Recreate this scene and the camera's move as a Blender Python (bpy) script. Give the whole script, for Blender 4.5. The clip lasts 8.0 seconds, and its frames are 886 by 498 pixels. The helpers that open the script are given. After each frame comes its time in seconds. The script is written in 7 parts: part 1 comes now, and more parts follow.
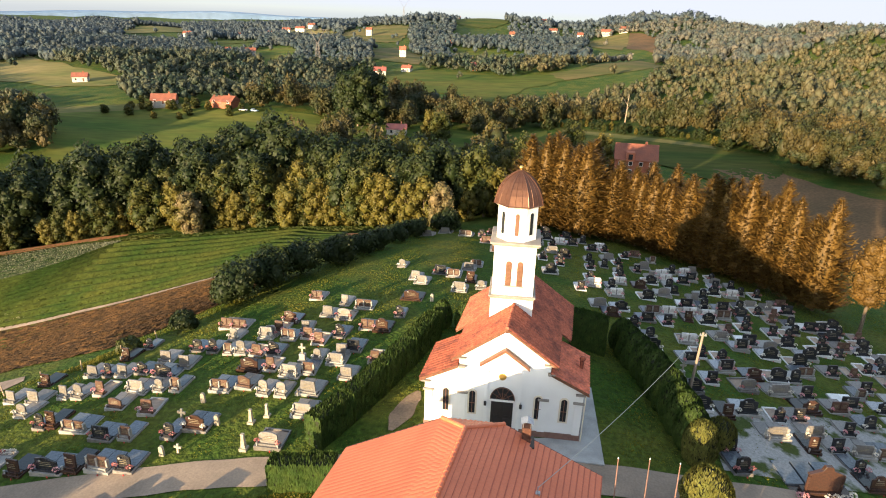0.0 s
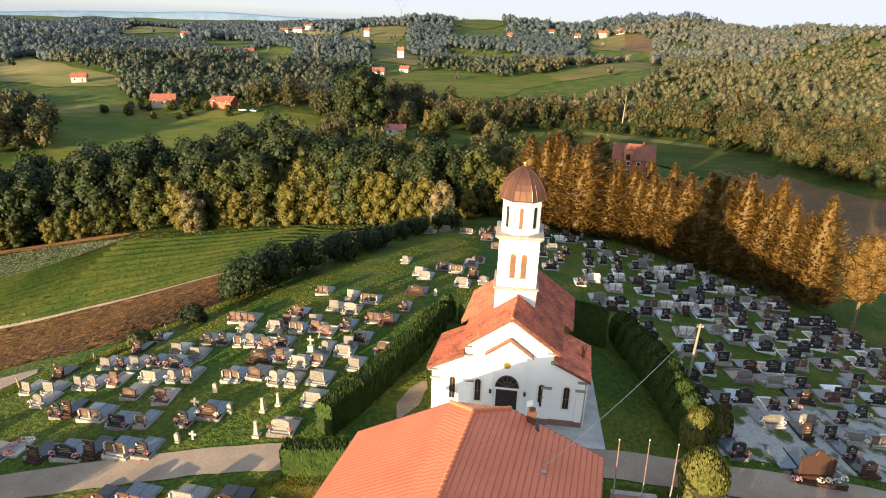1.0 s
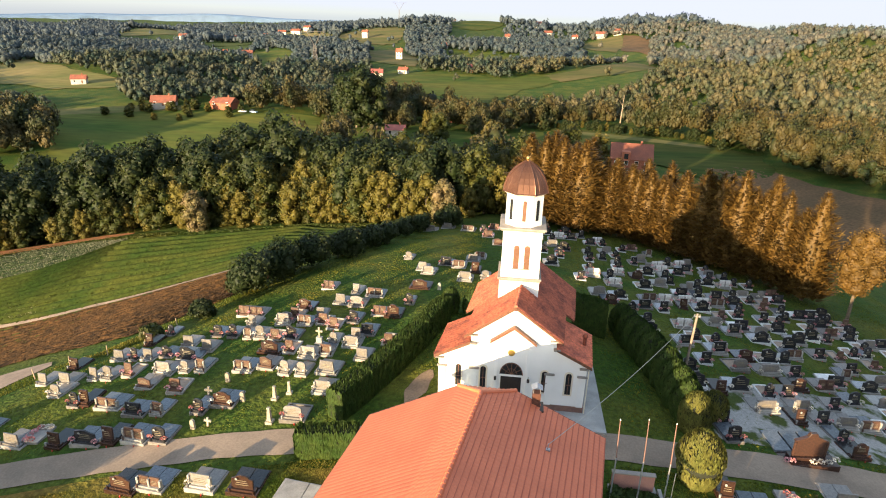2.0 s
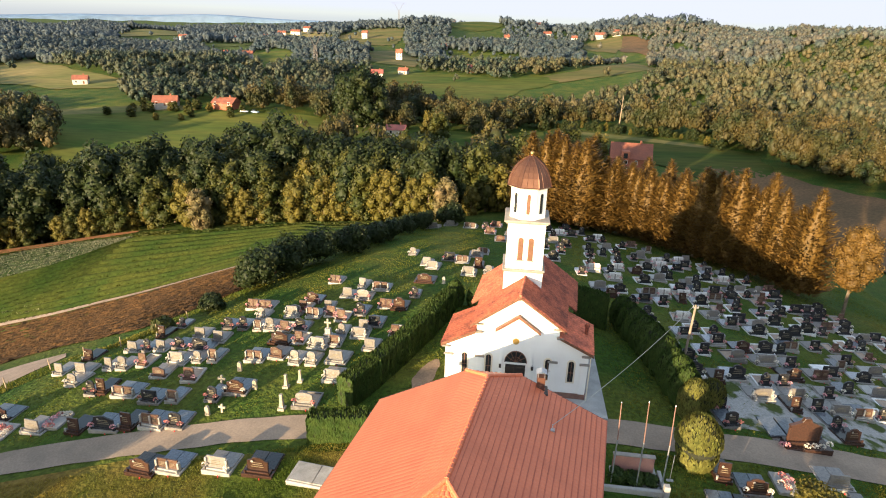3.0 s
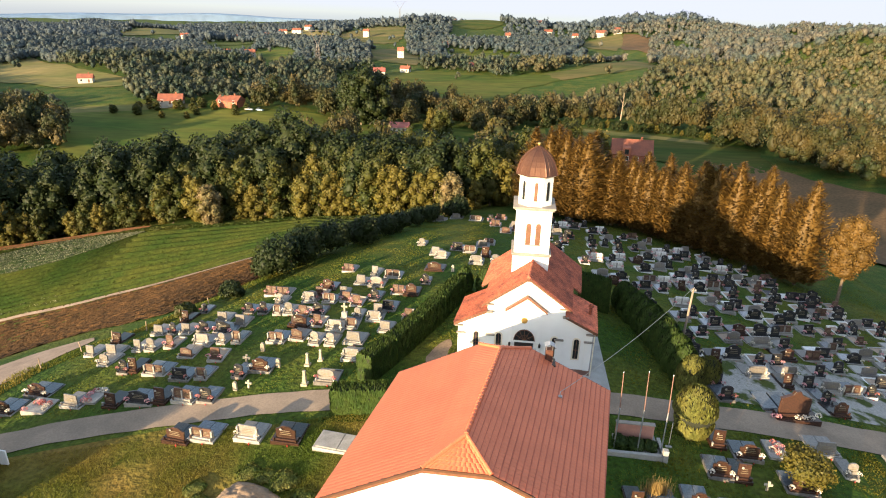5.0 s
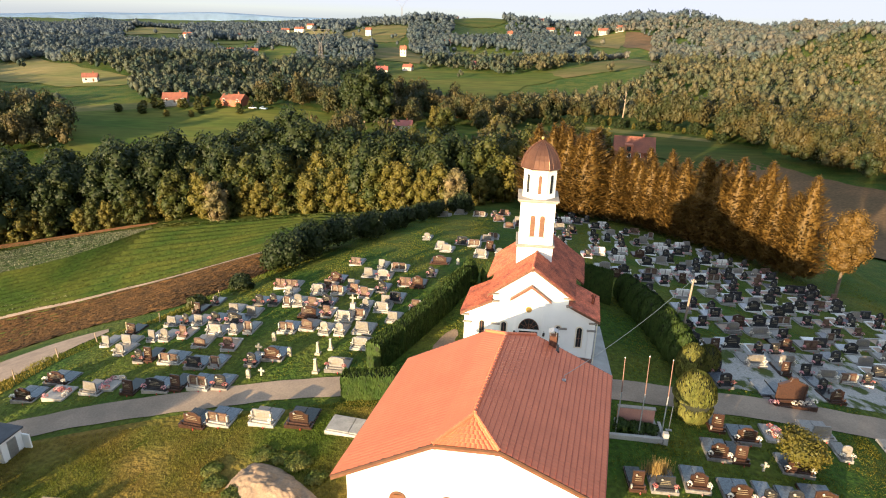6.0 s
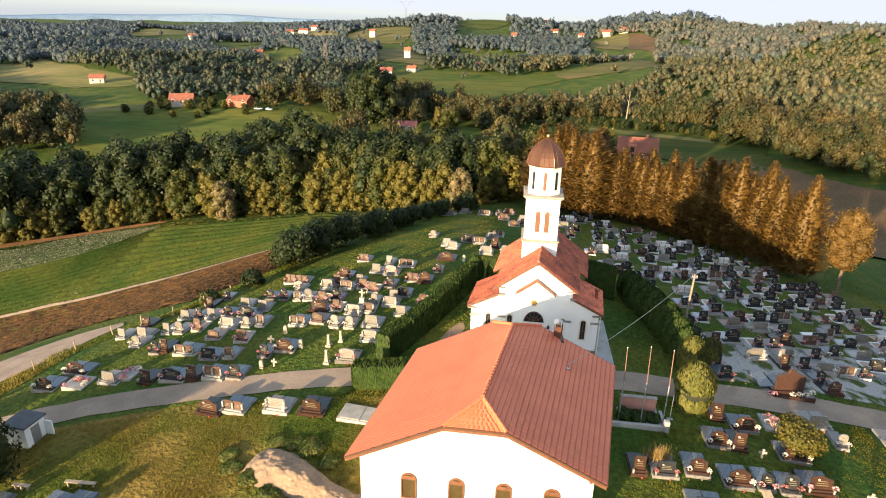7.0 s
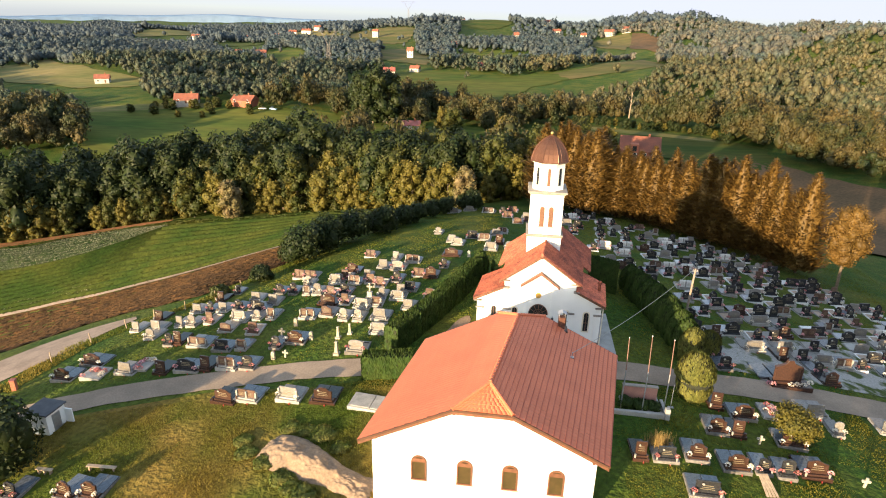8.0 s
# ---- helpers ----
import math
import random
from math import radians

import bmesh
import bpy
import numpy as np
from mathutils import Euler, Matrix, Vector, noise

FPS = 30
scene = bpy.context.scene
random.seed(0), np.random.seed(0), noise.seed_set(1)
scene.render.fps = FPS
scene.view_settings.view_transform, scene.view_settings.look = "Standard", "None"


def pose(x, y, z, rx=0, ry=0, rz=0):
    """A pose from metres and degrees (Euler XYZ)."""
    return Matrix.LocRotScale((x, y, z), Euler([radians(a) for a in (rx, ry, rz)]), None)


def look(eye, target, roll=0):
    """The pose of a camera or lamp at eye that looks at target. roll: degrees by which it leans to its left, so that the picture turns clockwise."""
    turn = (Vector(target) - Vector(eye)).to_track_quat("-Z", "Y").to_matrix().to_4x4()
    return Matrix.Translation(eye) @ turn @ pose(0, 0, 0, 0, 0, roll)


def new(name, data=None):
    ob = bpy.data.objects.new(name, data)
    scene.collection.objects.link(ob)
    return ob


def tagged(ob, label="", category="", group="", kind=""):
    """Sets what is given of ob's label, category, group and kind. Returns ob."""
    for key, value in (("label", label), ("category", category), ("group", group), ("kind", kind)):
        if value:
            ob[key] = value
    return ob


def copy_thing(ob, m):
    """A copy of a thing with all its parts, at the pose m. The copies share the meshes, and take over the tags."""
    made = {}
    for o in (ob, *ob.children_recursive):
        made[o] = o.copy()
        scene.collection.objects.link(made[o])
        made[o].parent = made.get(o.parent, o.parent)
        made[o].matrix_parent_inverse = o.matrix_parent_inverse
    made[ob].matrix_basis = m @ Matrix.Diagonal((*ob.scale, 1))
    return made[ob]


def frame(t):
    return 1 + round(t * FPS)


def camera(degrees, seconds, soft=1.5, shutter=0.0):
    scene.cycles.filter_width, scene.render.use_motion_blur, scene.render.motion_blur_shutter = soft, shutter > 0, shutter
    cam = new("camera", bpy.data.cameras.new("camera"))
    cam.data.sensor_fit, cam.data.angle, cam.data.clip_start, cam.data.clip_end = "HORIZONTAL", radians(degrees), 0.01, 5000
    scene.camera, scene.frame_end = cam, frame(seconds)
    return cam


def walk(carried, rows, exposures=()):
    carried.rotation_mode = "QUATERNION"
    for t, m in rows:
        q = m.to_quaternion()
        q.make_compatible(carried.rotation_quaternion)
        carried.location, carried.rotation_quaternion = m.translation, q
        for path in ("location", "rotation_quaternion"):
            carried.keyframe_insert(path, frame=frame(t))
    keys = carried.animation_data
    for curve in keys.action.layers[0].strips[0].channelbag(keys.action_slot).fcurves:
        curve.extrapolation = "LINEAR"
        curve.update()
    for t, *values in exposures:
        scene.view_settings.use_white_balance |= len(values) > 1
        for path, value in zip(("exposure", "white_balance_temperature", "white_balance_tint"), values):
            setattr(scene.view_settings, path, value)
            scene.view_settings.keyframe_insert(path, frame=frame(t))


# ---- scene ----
cam = camera(73.8, 8.0, soft=1.05)
PATH = [
    (0, (-0.062, -38.471, 27.258), (-0.291, -36.622, 26.531), 1.6),
    (0.5, (-0.332, -39.378, 27.273), (-0.557, -37.527, 26.547), 1.6),
    (1, (-0.568, -40.282, 27.258), (-0.788, -38.431, 26.534), 1.7),
    (1.5, (-0.754, -41.253, 27.214), (-0.971, -39.4, 26.492), 1.6),
    (3, (-1.362, -44.116, 27.03), (-1.574, -42.262, 26.313), 1.6),
    (3.5, (-1.518, -45.028, 27.043), (-1.732, -43.173, 26.326), 1.6),
    (4, (-1.691, -45.969, 27.056), (-1.903, -44.114, 26.339), 1.5),
    (4.5, (-1.863, -46.85, 27.073), (-2.076, -44.996, 26.354), 1.5),
    (6, (-2.186, -49.516, 27.011), (-2.408, -47.666, 26.284), 1.3),
    (6.5, (-2.285, -50.42, 26.986), (-2.514, -48.57, 26.262), 1.3),
    (7, (-2.388, -51.305, 27.013), (-2.621, -49.455, 26.29), 1.3),
    (7.5, (-2.528, -52.157, 27.032), (-2.764, -50.308, 26.309), 1.2),
    (8, (-2.589, -53.001, 27.023), (-2.83, -51.152, 26.3), 1.2),
]
walk(cam, [(t, look(eye, target, roll)) for t, eye, target, roll in PATH])

# ---- light ----
SUN_AZ, SUN_EL = 31.0, 8.4      # the way the light travels, clockwise from +y, and its height
world = bpy.data.worlds.new("sky")
scene.world = world
world.use_nodes = True
wn = world.node_tree
sky = wn.nodes.new("ShaderNodeTexSky")
sky.sky_type = "NISHITA"
sky.sun_disc = False
sky.sun_elevation = radians(SUN_EL)
sky.sun_rotation = radians(SUN_AZ + 180)
sky.air_density, sky.dust_density, sky.ozone_density = 1.0, 1.5, 3.0
wn.nodes["Background"].inputs["Strength"].default_value = 0.15
# evening haze: an even pale sky away from the sun, and a bright warm glow round it
SKY_PALE, SKY_GLOW = (0.98, 1.0, 1.14), (2.5, 3.7, 5.2)
pale = wn.nodes.new("ShaderNodeVectorMath")
pale.operation = "MINIMUM"
pale.inputs[1].default_value = SKY_PALE
wn.links.new(sky.outputs[0], pale.inputs[0])
veil = wn.nodes.new("ShaderNodeMix")
veil.data_type = "RGBA"
veil.inputs[0].default_value = 0.5
veil.inputs[7].default_value = (0.93, 1.02, 1.27, 1)
wn.links.new(pale.outputs[0], veil.inputs[6])
above = wn.nodes.new("ShaderNodeVectorMath")
above.operation = "SUBTRACT"
above.inputs[1].default_value = SKY_GLOW
wn.links.new(sky.outputs[0], above.inputs[0])
glow = wn.nodes.new("ShaderNodeVectorMath")
glow.operation = "MAXIMUM"
glow.inputs[1].default_value = (0, 0, 0)
wn.links.new(above.outputs[0], glow.inputs[0])
both = wn.nodes.new("ShaderNodeVectorMath")
both.operation = "ADD"
dim = wn.nodes.new("ShaderNodeVectorMath")
dim.operation = "MULTIPLY"
dim.inputs[1].default_value = (0.55, 0.75, 1.25)
wn.links.new(glow.outputs[0], dim.inputs[0])
wn.links.new(veil.outputs[2], both.inputs[0]), wn.links.new(dim.outputs[0], both.inputs[1])
wn.links.new(both.outputs[0], wn.nodes["Background"].inputs["Color"])
sun = new("sun", bpy.data.lights.new("sun", "SUN"))
sun.data.energy, sun.data.angle, sun.data.color = 2.65, radians(0.6), (1.0, 0.75, 0.45)
_az, _el = radians(SUN_AZ), radians(SUN_EL)
sun.matrix_world = look((-60, -90, 60), (-60 + math.sin(_az) * math.cos(_el), -90 + math.cos(_az) * math.cos(_el), 60 - math.sin(_el)))
scene.view_settings.exposure = 2.6


# ---- materials ----
def mat(name, c1, c2, scale=1.5, rough=0.75, bump=0.15, fine=18.0, vary=0.12, metal=0.0, gloss=0.5, island=False, spread=(0.35, 0.65), stretch=(1, 1, 1), deep=0.05):
    """A surface of two colours mixed in patches, with a finer grain, relief, and a change from piece to piece."""
    m = bpy.data.materials.new(name)
    m.use_nodes = True
    n, l = m.node_tree.nodes, m.node_tree.links
    p = n["Principled BSDF"]
    tc = n.new("ShaderNodeTexCoord")
    mp = n.new("ShaderNodeMapping")
    mp.inputs["Scale"].default_value = stretch
    l.new(tc.outputs["Object"], mp.inputs["Vector"])
    a = n.new("ShaderNodeTexNoise")
    a.inputs["Scale"].default_value, a.inputs["Detail"].default_value = scale, 5
    b = n.new("ShaderNodeTexNoise")
    b.inputs["Scale"].default_value, b.inputs["Detail"].default_value = fine, 4
    l.new(mp.outputs[0], a.inputs["Vector"]), l.new(mp.outputs[0], b.inputs["Vector"])
    r = n.new("ShaderNodeValToRGB")
    r.color_ramp.elements[0].position, r.color_ramp.elements[1].position = spread
    r.color_ramp.elements[0].color, r.color_ramp.elements[1].color = (*c1, 1), (*c2, 1)
    l.new(a.outputs["Fac"], r.inputs["Fac"])
    mr = n.new("ShaderNodeMapRange")
    mr.inputs["From Min"].default_value, mr.inputs["From Max"].default_value = 0.3, 0.7
    mr.inputs["To Min"].default_value, mr.inputs["To Max"].default_value = 1 - vary, 1 + vary
    l.new(b.outputs["Fac"], mr.inputs["Value"])
    rnd = n.new("ShaderNodeNewGeometry") if island else n.new("ShaderNodeObjectInfo")
    mr2 = n.new("ShaderNodeMapRange")
    mr2.inputs["To Min"].default_value, mr2.inputs["To Max"].default_value = 1 - vary, 1 + vary
    l.new(rnd.outputs["Random Per Island" if island else "Random"], mr2.inputs["Value"])
    mul = n.new("ShaderNodeMath")
    mul.operation = "MULTIPLY"
    l.new(mr.outputs[0], mul.inputs[0]), l.new(mr2.outputs[0], mul.inputs[1])
    hsv = n.new("ShaderNodeHueSaturation")
    l.new(r.outputs["Color"], hsv.inputs["Color"]), l.new(mul.outputs[0], hsv.inputs["Value"])
    l.new(hsv.outputs["Color"], p.inputs["Base Color"])
    p.inputs["Roughness"].default_value, p.inputs["Metallic"].default_value = rough, metal
    p.inputs["Specular IOR Level"].default_value = gloss
    if bump:
        bp = n.new("ShaderNodeBump")
        bp.inputs["Strength"].default_value, bp.inputs["Distance"].default_value = bump, deep
        l.new(b.outputs["Fac"], bp.inputs["Height"]), l.new(bp.outputs[0], p.inputs["Normal"])
    return m


def leaf_mat(name, c1, c2, vary=0.35, scale=0.25, through_light=0.25):
    """Leaves: two greens in patches, each leaf its own shade, some light coming through."""
    m = mat(name, c1, c2, scale=scale, rough=0.6, bump=0, fine=2.0, vary=vary, gloss=0.25, island=True)
    n, l = m.node_tree.nodes, m.node_tree.links
    out, p = n["Material Output"], n["Principled BSDF"]
    tr, mx = n.new("ShaderNodeBsdfTranslucent"), n.new("ShaderNodeMixShader")
    mx.inputs[0].default_value = through_light
    l.new(p.inputs["Base Color"].links[0].from_socket, tr.inputs["Color"])
    l.new(p.outputs[0], mx.inputs[1]), l.new(tr.outputs[0], mx.inputs[2]), l.new(mx.outputs[0], out.inputs["Surface"])
    return m


M = dict(
    plaster=mat("white_plaster", (0.84, 0.83, 0.80), (0.79, 0.78, 0.75), 0.6, 0.85, 0.06, 40, 0.03),
    tile_hall=mat("roof_tile_hall", (0.6, 0.158, 0.07), (0.53, 0.136, 0.06), 0.5, 0.55, 0.1, 9, 0.06, gloss=0.45),
    # darker tile red for the painted shadow lines between courses
    course_shade=mat("roof_course_shade", (0.44, 0.108, 0.056), (0.35, 0.086, 0.046), 0.7, 0.8, 0.2, 7, 0.15),
    tile_house=mat("roof_tile_house", (0.27, 0.08625, 0.045), (0.1875, 0.06375, 0.0375), 0.4, 0.8, 0.2, 3, 0.15),
    tile_old=mat("roof_tile_old", (0.46, 0.125, 0.066), (0.2, 0.062, 0.042), 0.9, 0.8, 0.3, 5, 0.35, gloss=0.25, spread=(0.42, 0.72)),
    copper=mat("brown_copper", (0.16, 0.075, 0.045), (0.12, 0.055, 0.035), 0.8, 0.42, 0.05, 8, 0.12, 0.6),
    verge=mat("verge_trim", (0.085, 0.036, 0.018), (0.065, 0.028, 0.015), 2, 0.6, 0.1, 20, 0.1),
    brown=mat("brown_wood", (0.17, 0.07, 0.035), (0.11, 0.045, 0.025), 3, 0.55, 0.1, 30, 0.1),
    dark=mat("dark_door", (0.02, 0.016, 0.014), (0.03, 0.02, 0.016), 3, 0.5, 0.05, 30, 0.1),
    louvre=mat("brown_louvre", (0.165, 0.075, 0.04), (0.135, 0.06, 0.03), 3, 0.6, 0.1, 30, 0.1),
    stone_trim=mat("grey_stone_trim", (0.27, 0.235, 0.2), (0.21, 0.185, 0.16), 2, 0.85, 0.15, 20, 0.1),
    plinth=mat("brown_plinth", (0.22, 0.12, 0.09), (0.17, 0.09, 0.07), 2, 0.8, 0.15, 20, 0.1),
    gold=mat("gilded_metal", (0.65, 0.42, 0.14), (0.55, 0.34, 0.10), 2, 0.35, 0.03, 20, 0.05, 0.9),
    brick=mat("red_brick", (0.36, 0.12, 0.06), (0.28, 0.09, 0.05), 4, 0.85, 0.3, 15, 0.2),
    concrete=mat("grey_concrete", (0.36, 0.347, 0.324), (0.27, 0.261, 0.243), 0.8, 0.9, 0.2, 12, 0.1),
    road=mat("worn_asphalt", (0.336, 0.256, 0.188), (0.248, 0.192, 0.144), 0.35, 0.9, 0.25, 6, 0.12, gloss=0.12),
    grass=mat("grass", (0.03, 0.06, 0.0069), (0.078, 0.084, 0.01265), 0.13, 0.9, 1.0, 2.2, 0.4, gloss=0.15, spread=(0.4, 0.66), deep=0.3),
    glass=mat("window_glass", (0.02, 0.022, 0.025), (0.03, 0.03, 0.032), 2, 0.08, 0, 3, 0.05),
    steel=mat("galvanised_steel", (0.45, 0.45, 0.46), (0.36, 0.36, 0.37), 3, 0.45, 0.03, 20, 0.05, 0.7),
    pole=mat("weathered_pole", (0.26, 0.2, 0.15), (0.2, 0.155, 0.115), 2, 0.85, 0.1, 30, 0.1),
    bark=mat("bark", (0.10, 0.075, 0.05), (0.16, 0.12, 0.08), 3, 0.95, 0.5, 14, 0.2),
    hedge=leaf_mat("hedge_leaves", (0.0271, 0.05527, 0.009749), (0.04768, 0.07319, 0.01408), 0.22, 1.2),
    hedge_gold=leaf_mat("golden_hedge_leaves", (0.0975, 0.105, 0.0225), (0.135, 0.1275, 0.03), 0.3, 1.2),
    # solid hedge core; the shade between leaves is put into its near-black colour
    core=mat("shade_black_core", (0.0096, 0.0128, 0.0048), (0.016, 0.0176, 0.008), 1, 0.95, 0.2, 6, 0.2),
    leaf_a=leaf_mat("leaves_green", (0.03155, 0.0459, 0.008033), (0.06598, 0.06312, 0.01263), 0.12),
    leaf_b=leaf_mat("leaves_olive", (0.08165, 0.0756, 0.0121), (0.1323, 0.1043, 0.01891), 0.12),
    leaf_c=leaf_mat("leaves_dark", (0.01512, 0.027, 0.00648), (0.0297, 0.0378, 0.00918), 0.15),
    leaf_d=leaf_mat("leaves_grey", (0.1275, 0.1125, 0.045), (0.18, 0.1275, 0.06), 0.2),
    needle=leaf_mat("larch_needles", (0.1084, 0.06361, 0.01399), (0.1333, 0.07298, 0.01594), 0.28, 0.3),
    soil=mat("ploughed_soil", (0.085, 0.043, 0.016), (0.035, 0.02, 0.008), 0.5, 0.95, 1.0, 2.0, 0.35, deep=0.3, gloss=0.12),
    crop=mat("green_crop", (0.02502, 0.04848, 0.007038), (0.0563, 0.06647, 0.01095), 0.1, 0.9, 0.8, 1.6, 0.35, gloss=0.1, deep=0.2),
    meadow=mat("far_meadow", (0.038, 0.068, 0.009), (0.095, 0.094, 0.018), 0.05, 0.95, 0.5, 0.35, 0.25, stretch=(0.25, 1, 1), deep=0.3, gloss=0.12),
    wheat=mat("mown_field", (0.19, 0.145, 0.055), (0.10, 0.105, 0.03), 0.04, 0.95, 0.5, 0.3, 0.2, stretch=(0.3, 1, 1), deep=0.3, gloss=0.12),
    gravel=mat("pale_gravel", (0.4, 0.296, 0.22), (0.296, 0.22, 0.164), 0.5, 0.95, 0.4, 4, 0.15, gloss=0.12),
    red_earth=mat("red_earth", (0.34, 0.14, 0.06), (0.22, 0.10, 0.04), 0.4, 0.95, 0.4, 3, 0.2, gloss=0.12),
    flowers=mat("flowering_weeds", (0.04, 0.068, 0.016), (0.104, 0.112, 0.056), 0.5, 0.95, 0.8, 5, 0.3, spread=(0.4, 0.7), deep=0.15, gloss=0.12),
    leaf_w1=leaf_mat("wood_leaves", (0.024, 0.036, 0.01125), (0.092, 0.068, 0.0225), 0.14, 0.1),
    # farther woods: the blue of haze is mixed into these leaf colours
    leaf_w2=leaf_mat("hazed_slope_leaves", (0.02907, 0.0513, 0.0358), (0.0855, 0.0855, 0.04972), 0.12, 0.09),
    leaf_w2b=leaf_mat("hazed_warm_slope_leaves", (0.045, 0.0594, 0.03042), (0.1216, 0.1008, 0.04914), 0.1, 0.09),
    leaf_w3b=leaf_mat("hazed_warm_hill_leaves", (0.05604, 0.07671, 0.06881), (0.1232, 0.1096, 0.08258), 0.08, 0.06),
    leaf_w3=leaf_mat("hazed_hill_leaves", (0.03886, 0.0613, 0.06998), (0.07472, 0.08577, 0.08042), 0.08, 0.06),
    leaf_w4=leaf_mat("hazed_far_hill_leaves", (0.05346, 0.07351, 0.08592), (0.06909, 0.08466, 0.09008), 0.05, 0.03),
    pink_stone=mat("pink_stone", (0.40, 0.20, 0.16), (0.34, 0.17, 0.14), 1.5, 0.8, 0.15, 12, 0.1),
    felt=mat("dark_roofing_felt", (0.07, 0.072, 0.078), (0.05, 0.052, 0.058), 2, 0.8, 0.1, 20, 0.1),
    plank=mat("weathered_planks", (0.36, 0.27, 0.18), (0.26, 0.19, 0.13), 3, 0.85, 0.2, 25, 0.15),
    sand=mat("sandy_earth", (0.288, 0.194, 0.122), (0.189, 0.131, 0.0855), 0.5, 0.95, 0.7, 5, 0.2),
    cable=mat("grey_cable", (0.30, 0.32, 0.30), (0.25, 0.27, 0.25), 2, 0.6, 0, 9, 0.05),
    stubble=mat("stubble_field", (0.17, 0.10, 0.05), (0.11, 0.075, 0.038), 0.06, 0.95, 0.5, 1.2, 0.25, deep=0.2, gloss=0.12),
    red_roof=mat("bright_red_roof", (0.30, 0.085, 0.06), (0.24, 0.07, 0.05), 0.5, 0.6, 0.1, 4, 0.1),
    # horizon hills: blue haze painted as their base colour
    far_ridge=mat("haze_blue_ridge", (0.15, 0.23, 0.34), (0.18, 0.25, 0.35), 0.004, 1.0, 0, 0.02, 0.15, gloss=0),
)


def part(name, bm, material, parent=None, label="", smooth=False):
    me = bpy.data.meshes.new(name)
    bm.to_mesh(me)
    bm.free()
    for mm in (material if isinstance(material, (list, tuple)) else [material]):
        me.materials.append(mm)
    if smooth:
        for f in me.polygons:
            f.use_smooth = True
    ob = new(name, me)
    ob.parent = parent
    if label:
        tagged(ob, label)
    return ob


def mesh_part(name, verts, faces, material, parent=None, label="", smooth=False):
    me = bpy.data.meshes.new(name)
    me.from_pydata(verts, [], faces)
    me.update()
    me.materials.append(material)
    if smooth:
        for f in me.polygons:
            f.use_smooth = True
    ob = new(name, me)
    ob.parent = parent
    if label:
        tagged(ob, label)
    return ob


def empty(name, m, label, category, group="", kind=""):
    ob = new(name)
    ob.matrix_world = m
    ob.empty_display_size = 0.3
    return tagged(ob, label, category, group, kind)


def box(bm, x0, x1, y0, y1, z0, z1, bevel=0.0):
    g = bmesh.ops.create_cube(bm, size=1)
    vs = g["verts"]
    for v in vs:
        v.co = Vector((x0 + (v.co.x + 0.5) * (x1 - x0), y0 + (v.co.y + 0.5) * (y1 - y0), z0 + (v.co.z + 0.5) * (z1 - z0)))
    if bevel:
        es = list({e for v in vs for e in v.link_edges})
        bmesh.ops.bevel(bm, geom=es, offset=bevel, segments=1, affect="EDGES")
    return bm


def boxed(*a, bevel=0.0):
    return box(bmesh.new(), *a, bevel=bevel)


def tube(bm, p, q, r0, r1=None, seg=8):
    p, q = Vector(p), Vector(q)
    r1 = r0 if r1 is None else r1
    d = q - p
    g = bmesh.ops.create_cone(bm, cap_ends=True, segments=seg, radius1=r0, radius2=max(r1, 1e-4), depth=d.length)
    m = Matrix.Translation((p + q) / 2) @ d.to_track_quat("Z", "Y").to_matrix().to_4x4()
    bmesh.ops.transform(bm, matrix=m, verts=g["verts"])
    return bm


def prism(outline, y0, y1):
    """A solid from an outline in x and z, between two depths."""
    bm = bmesh.new()
    a = [bm.verts.new((x, y0, z)) for x, z in outline]
    b = [bm.verts.new((x, y1, z)) for x, z in outline]
    n = len(outline)
    bm.faces.new(a), bm.faces.new(b[::-1])
    for i in range(n):
        bm.faces.new((a[i], b[i], b[(i + 1) % n], a[(i + 1) % n]))
    bmesh.ops.recalc_face_normals(bm, faces=bm.faces)
    return bm


def arch(x, z0, w, h, seg=10):
    """The outline of a round-headed opening, h high in all."""
    r = w / 2
    return [(x - r, z0), (x + r, z0)] + [(x + r * math.cos(math.pi * i / seg), z0 + h - r + r * math.sin(math.pi * i / seg)) for i in range(seg + 1)]


# ---- ground ----
BUMPS = ((-14.0, -14.5, -2.3, 3.5, -16.1),
    (-3.2, 14.7, -20.4, 10.5, -2.2),
    (-2.7, 11.3, 2.2, -2.6, 0.5),
    (9.1, -3.0, 12.3, 6.5, -3.3),
    (6.5, 11.3, 2.7, -3.5, 14.7),
    (-1.1, 0.1, 0.7, 12.5, -19.9),
    (3.0, -1.6, -5.3, -4.6, 13.9))


def smooth(a, b, v):
    t = np.clip((v - a) / (b - a), 0, 1)
    return t * t * (3 - 2 * t)


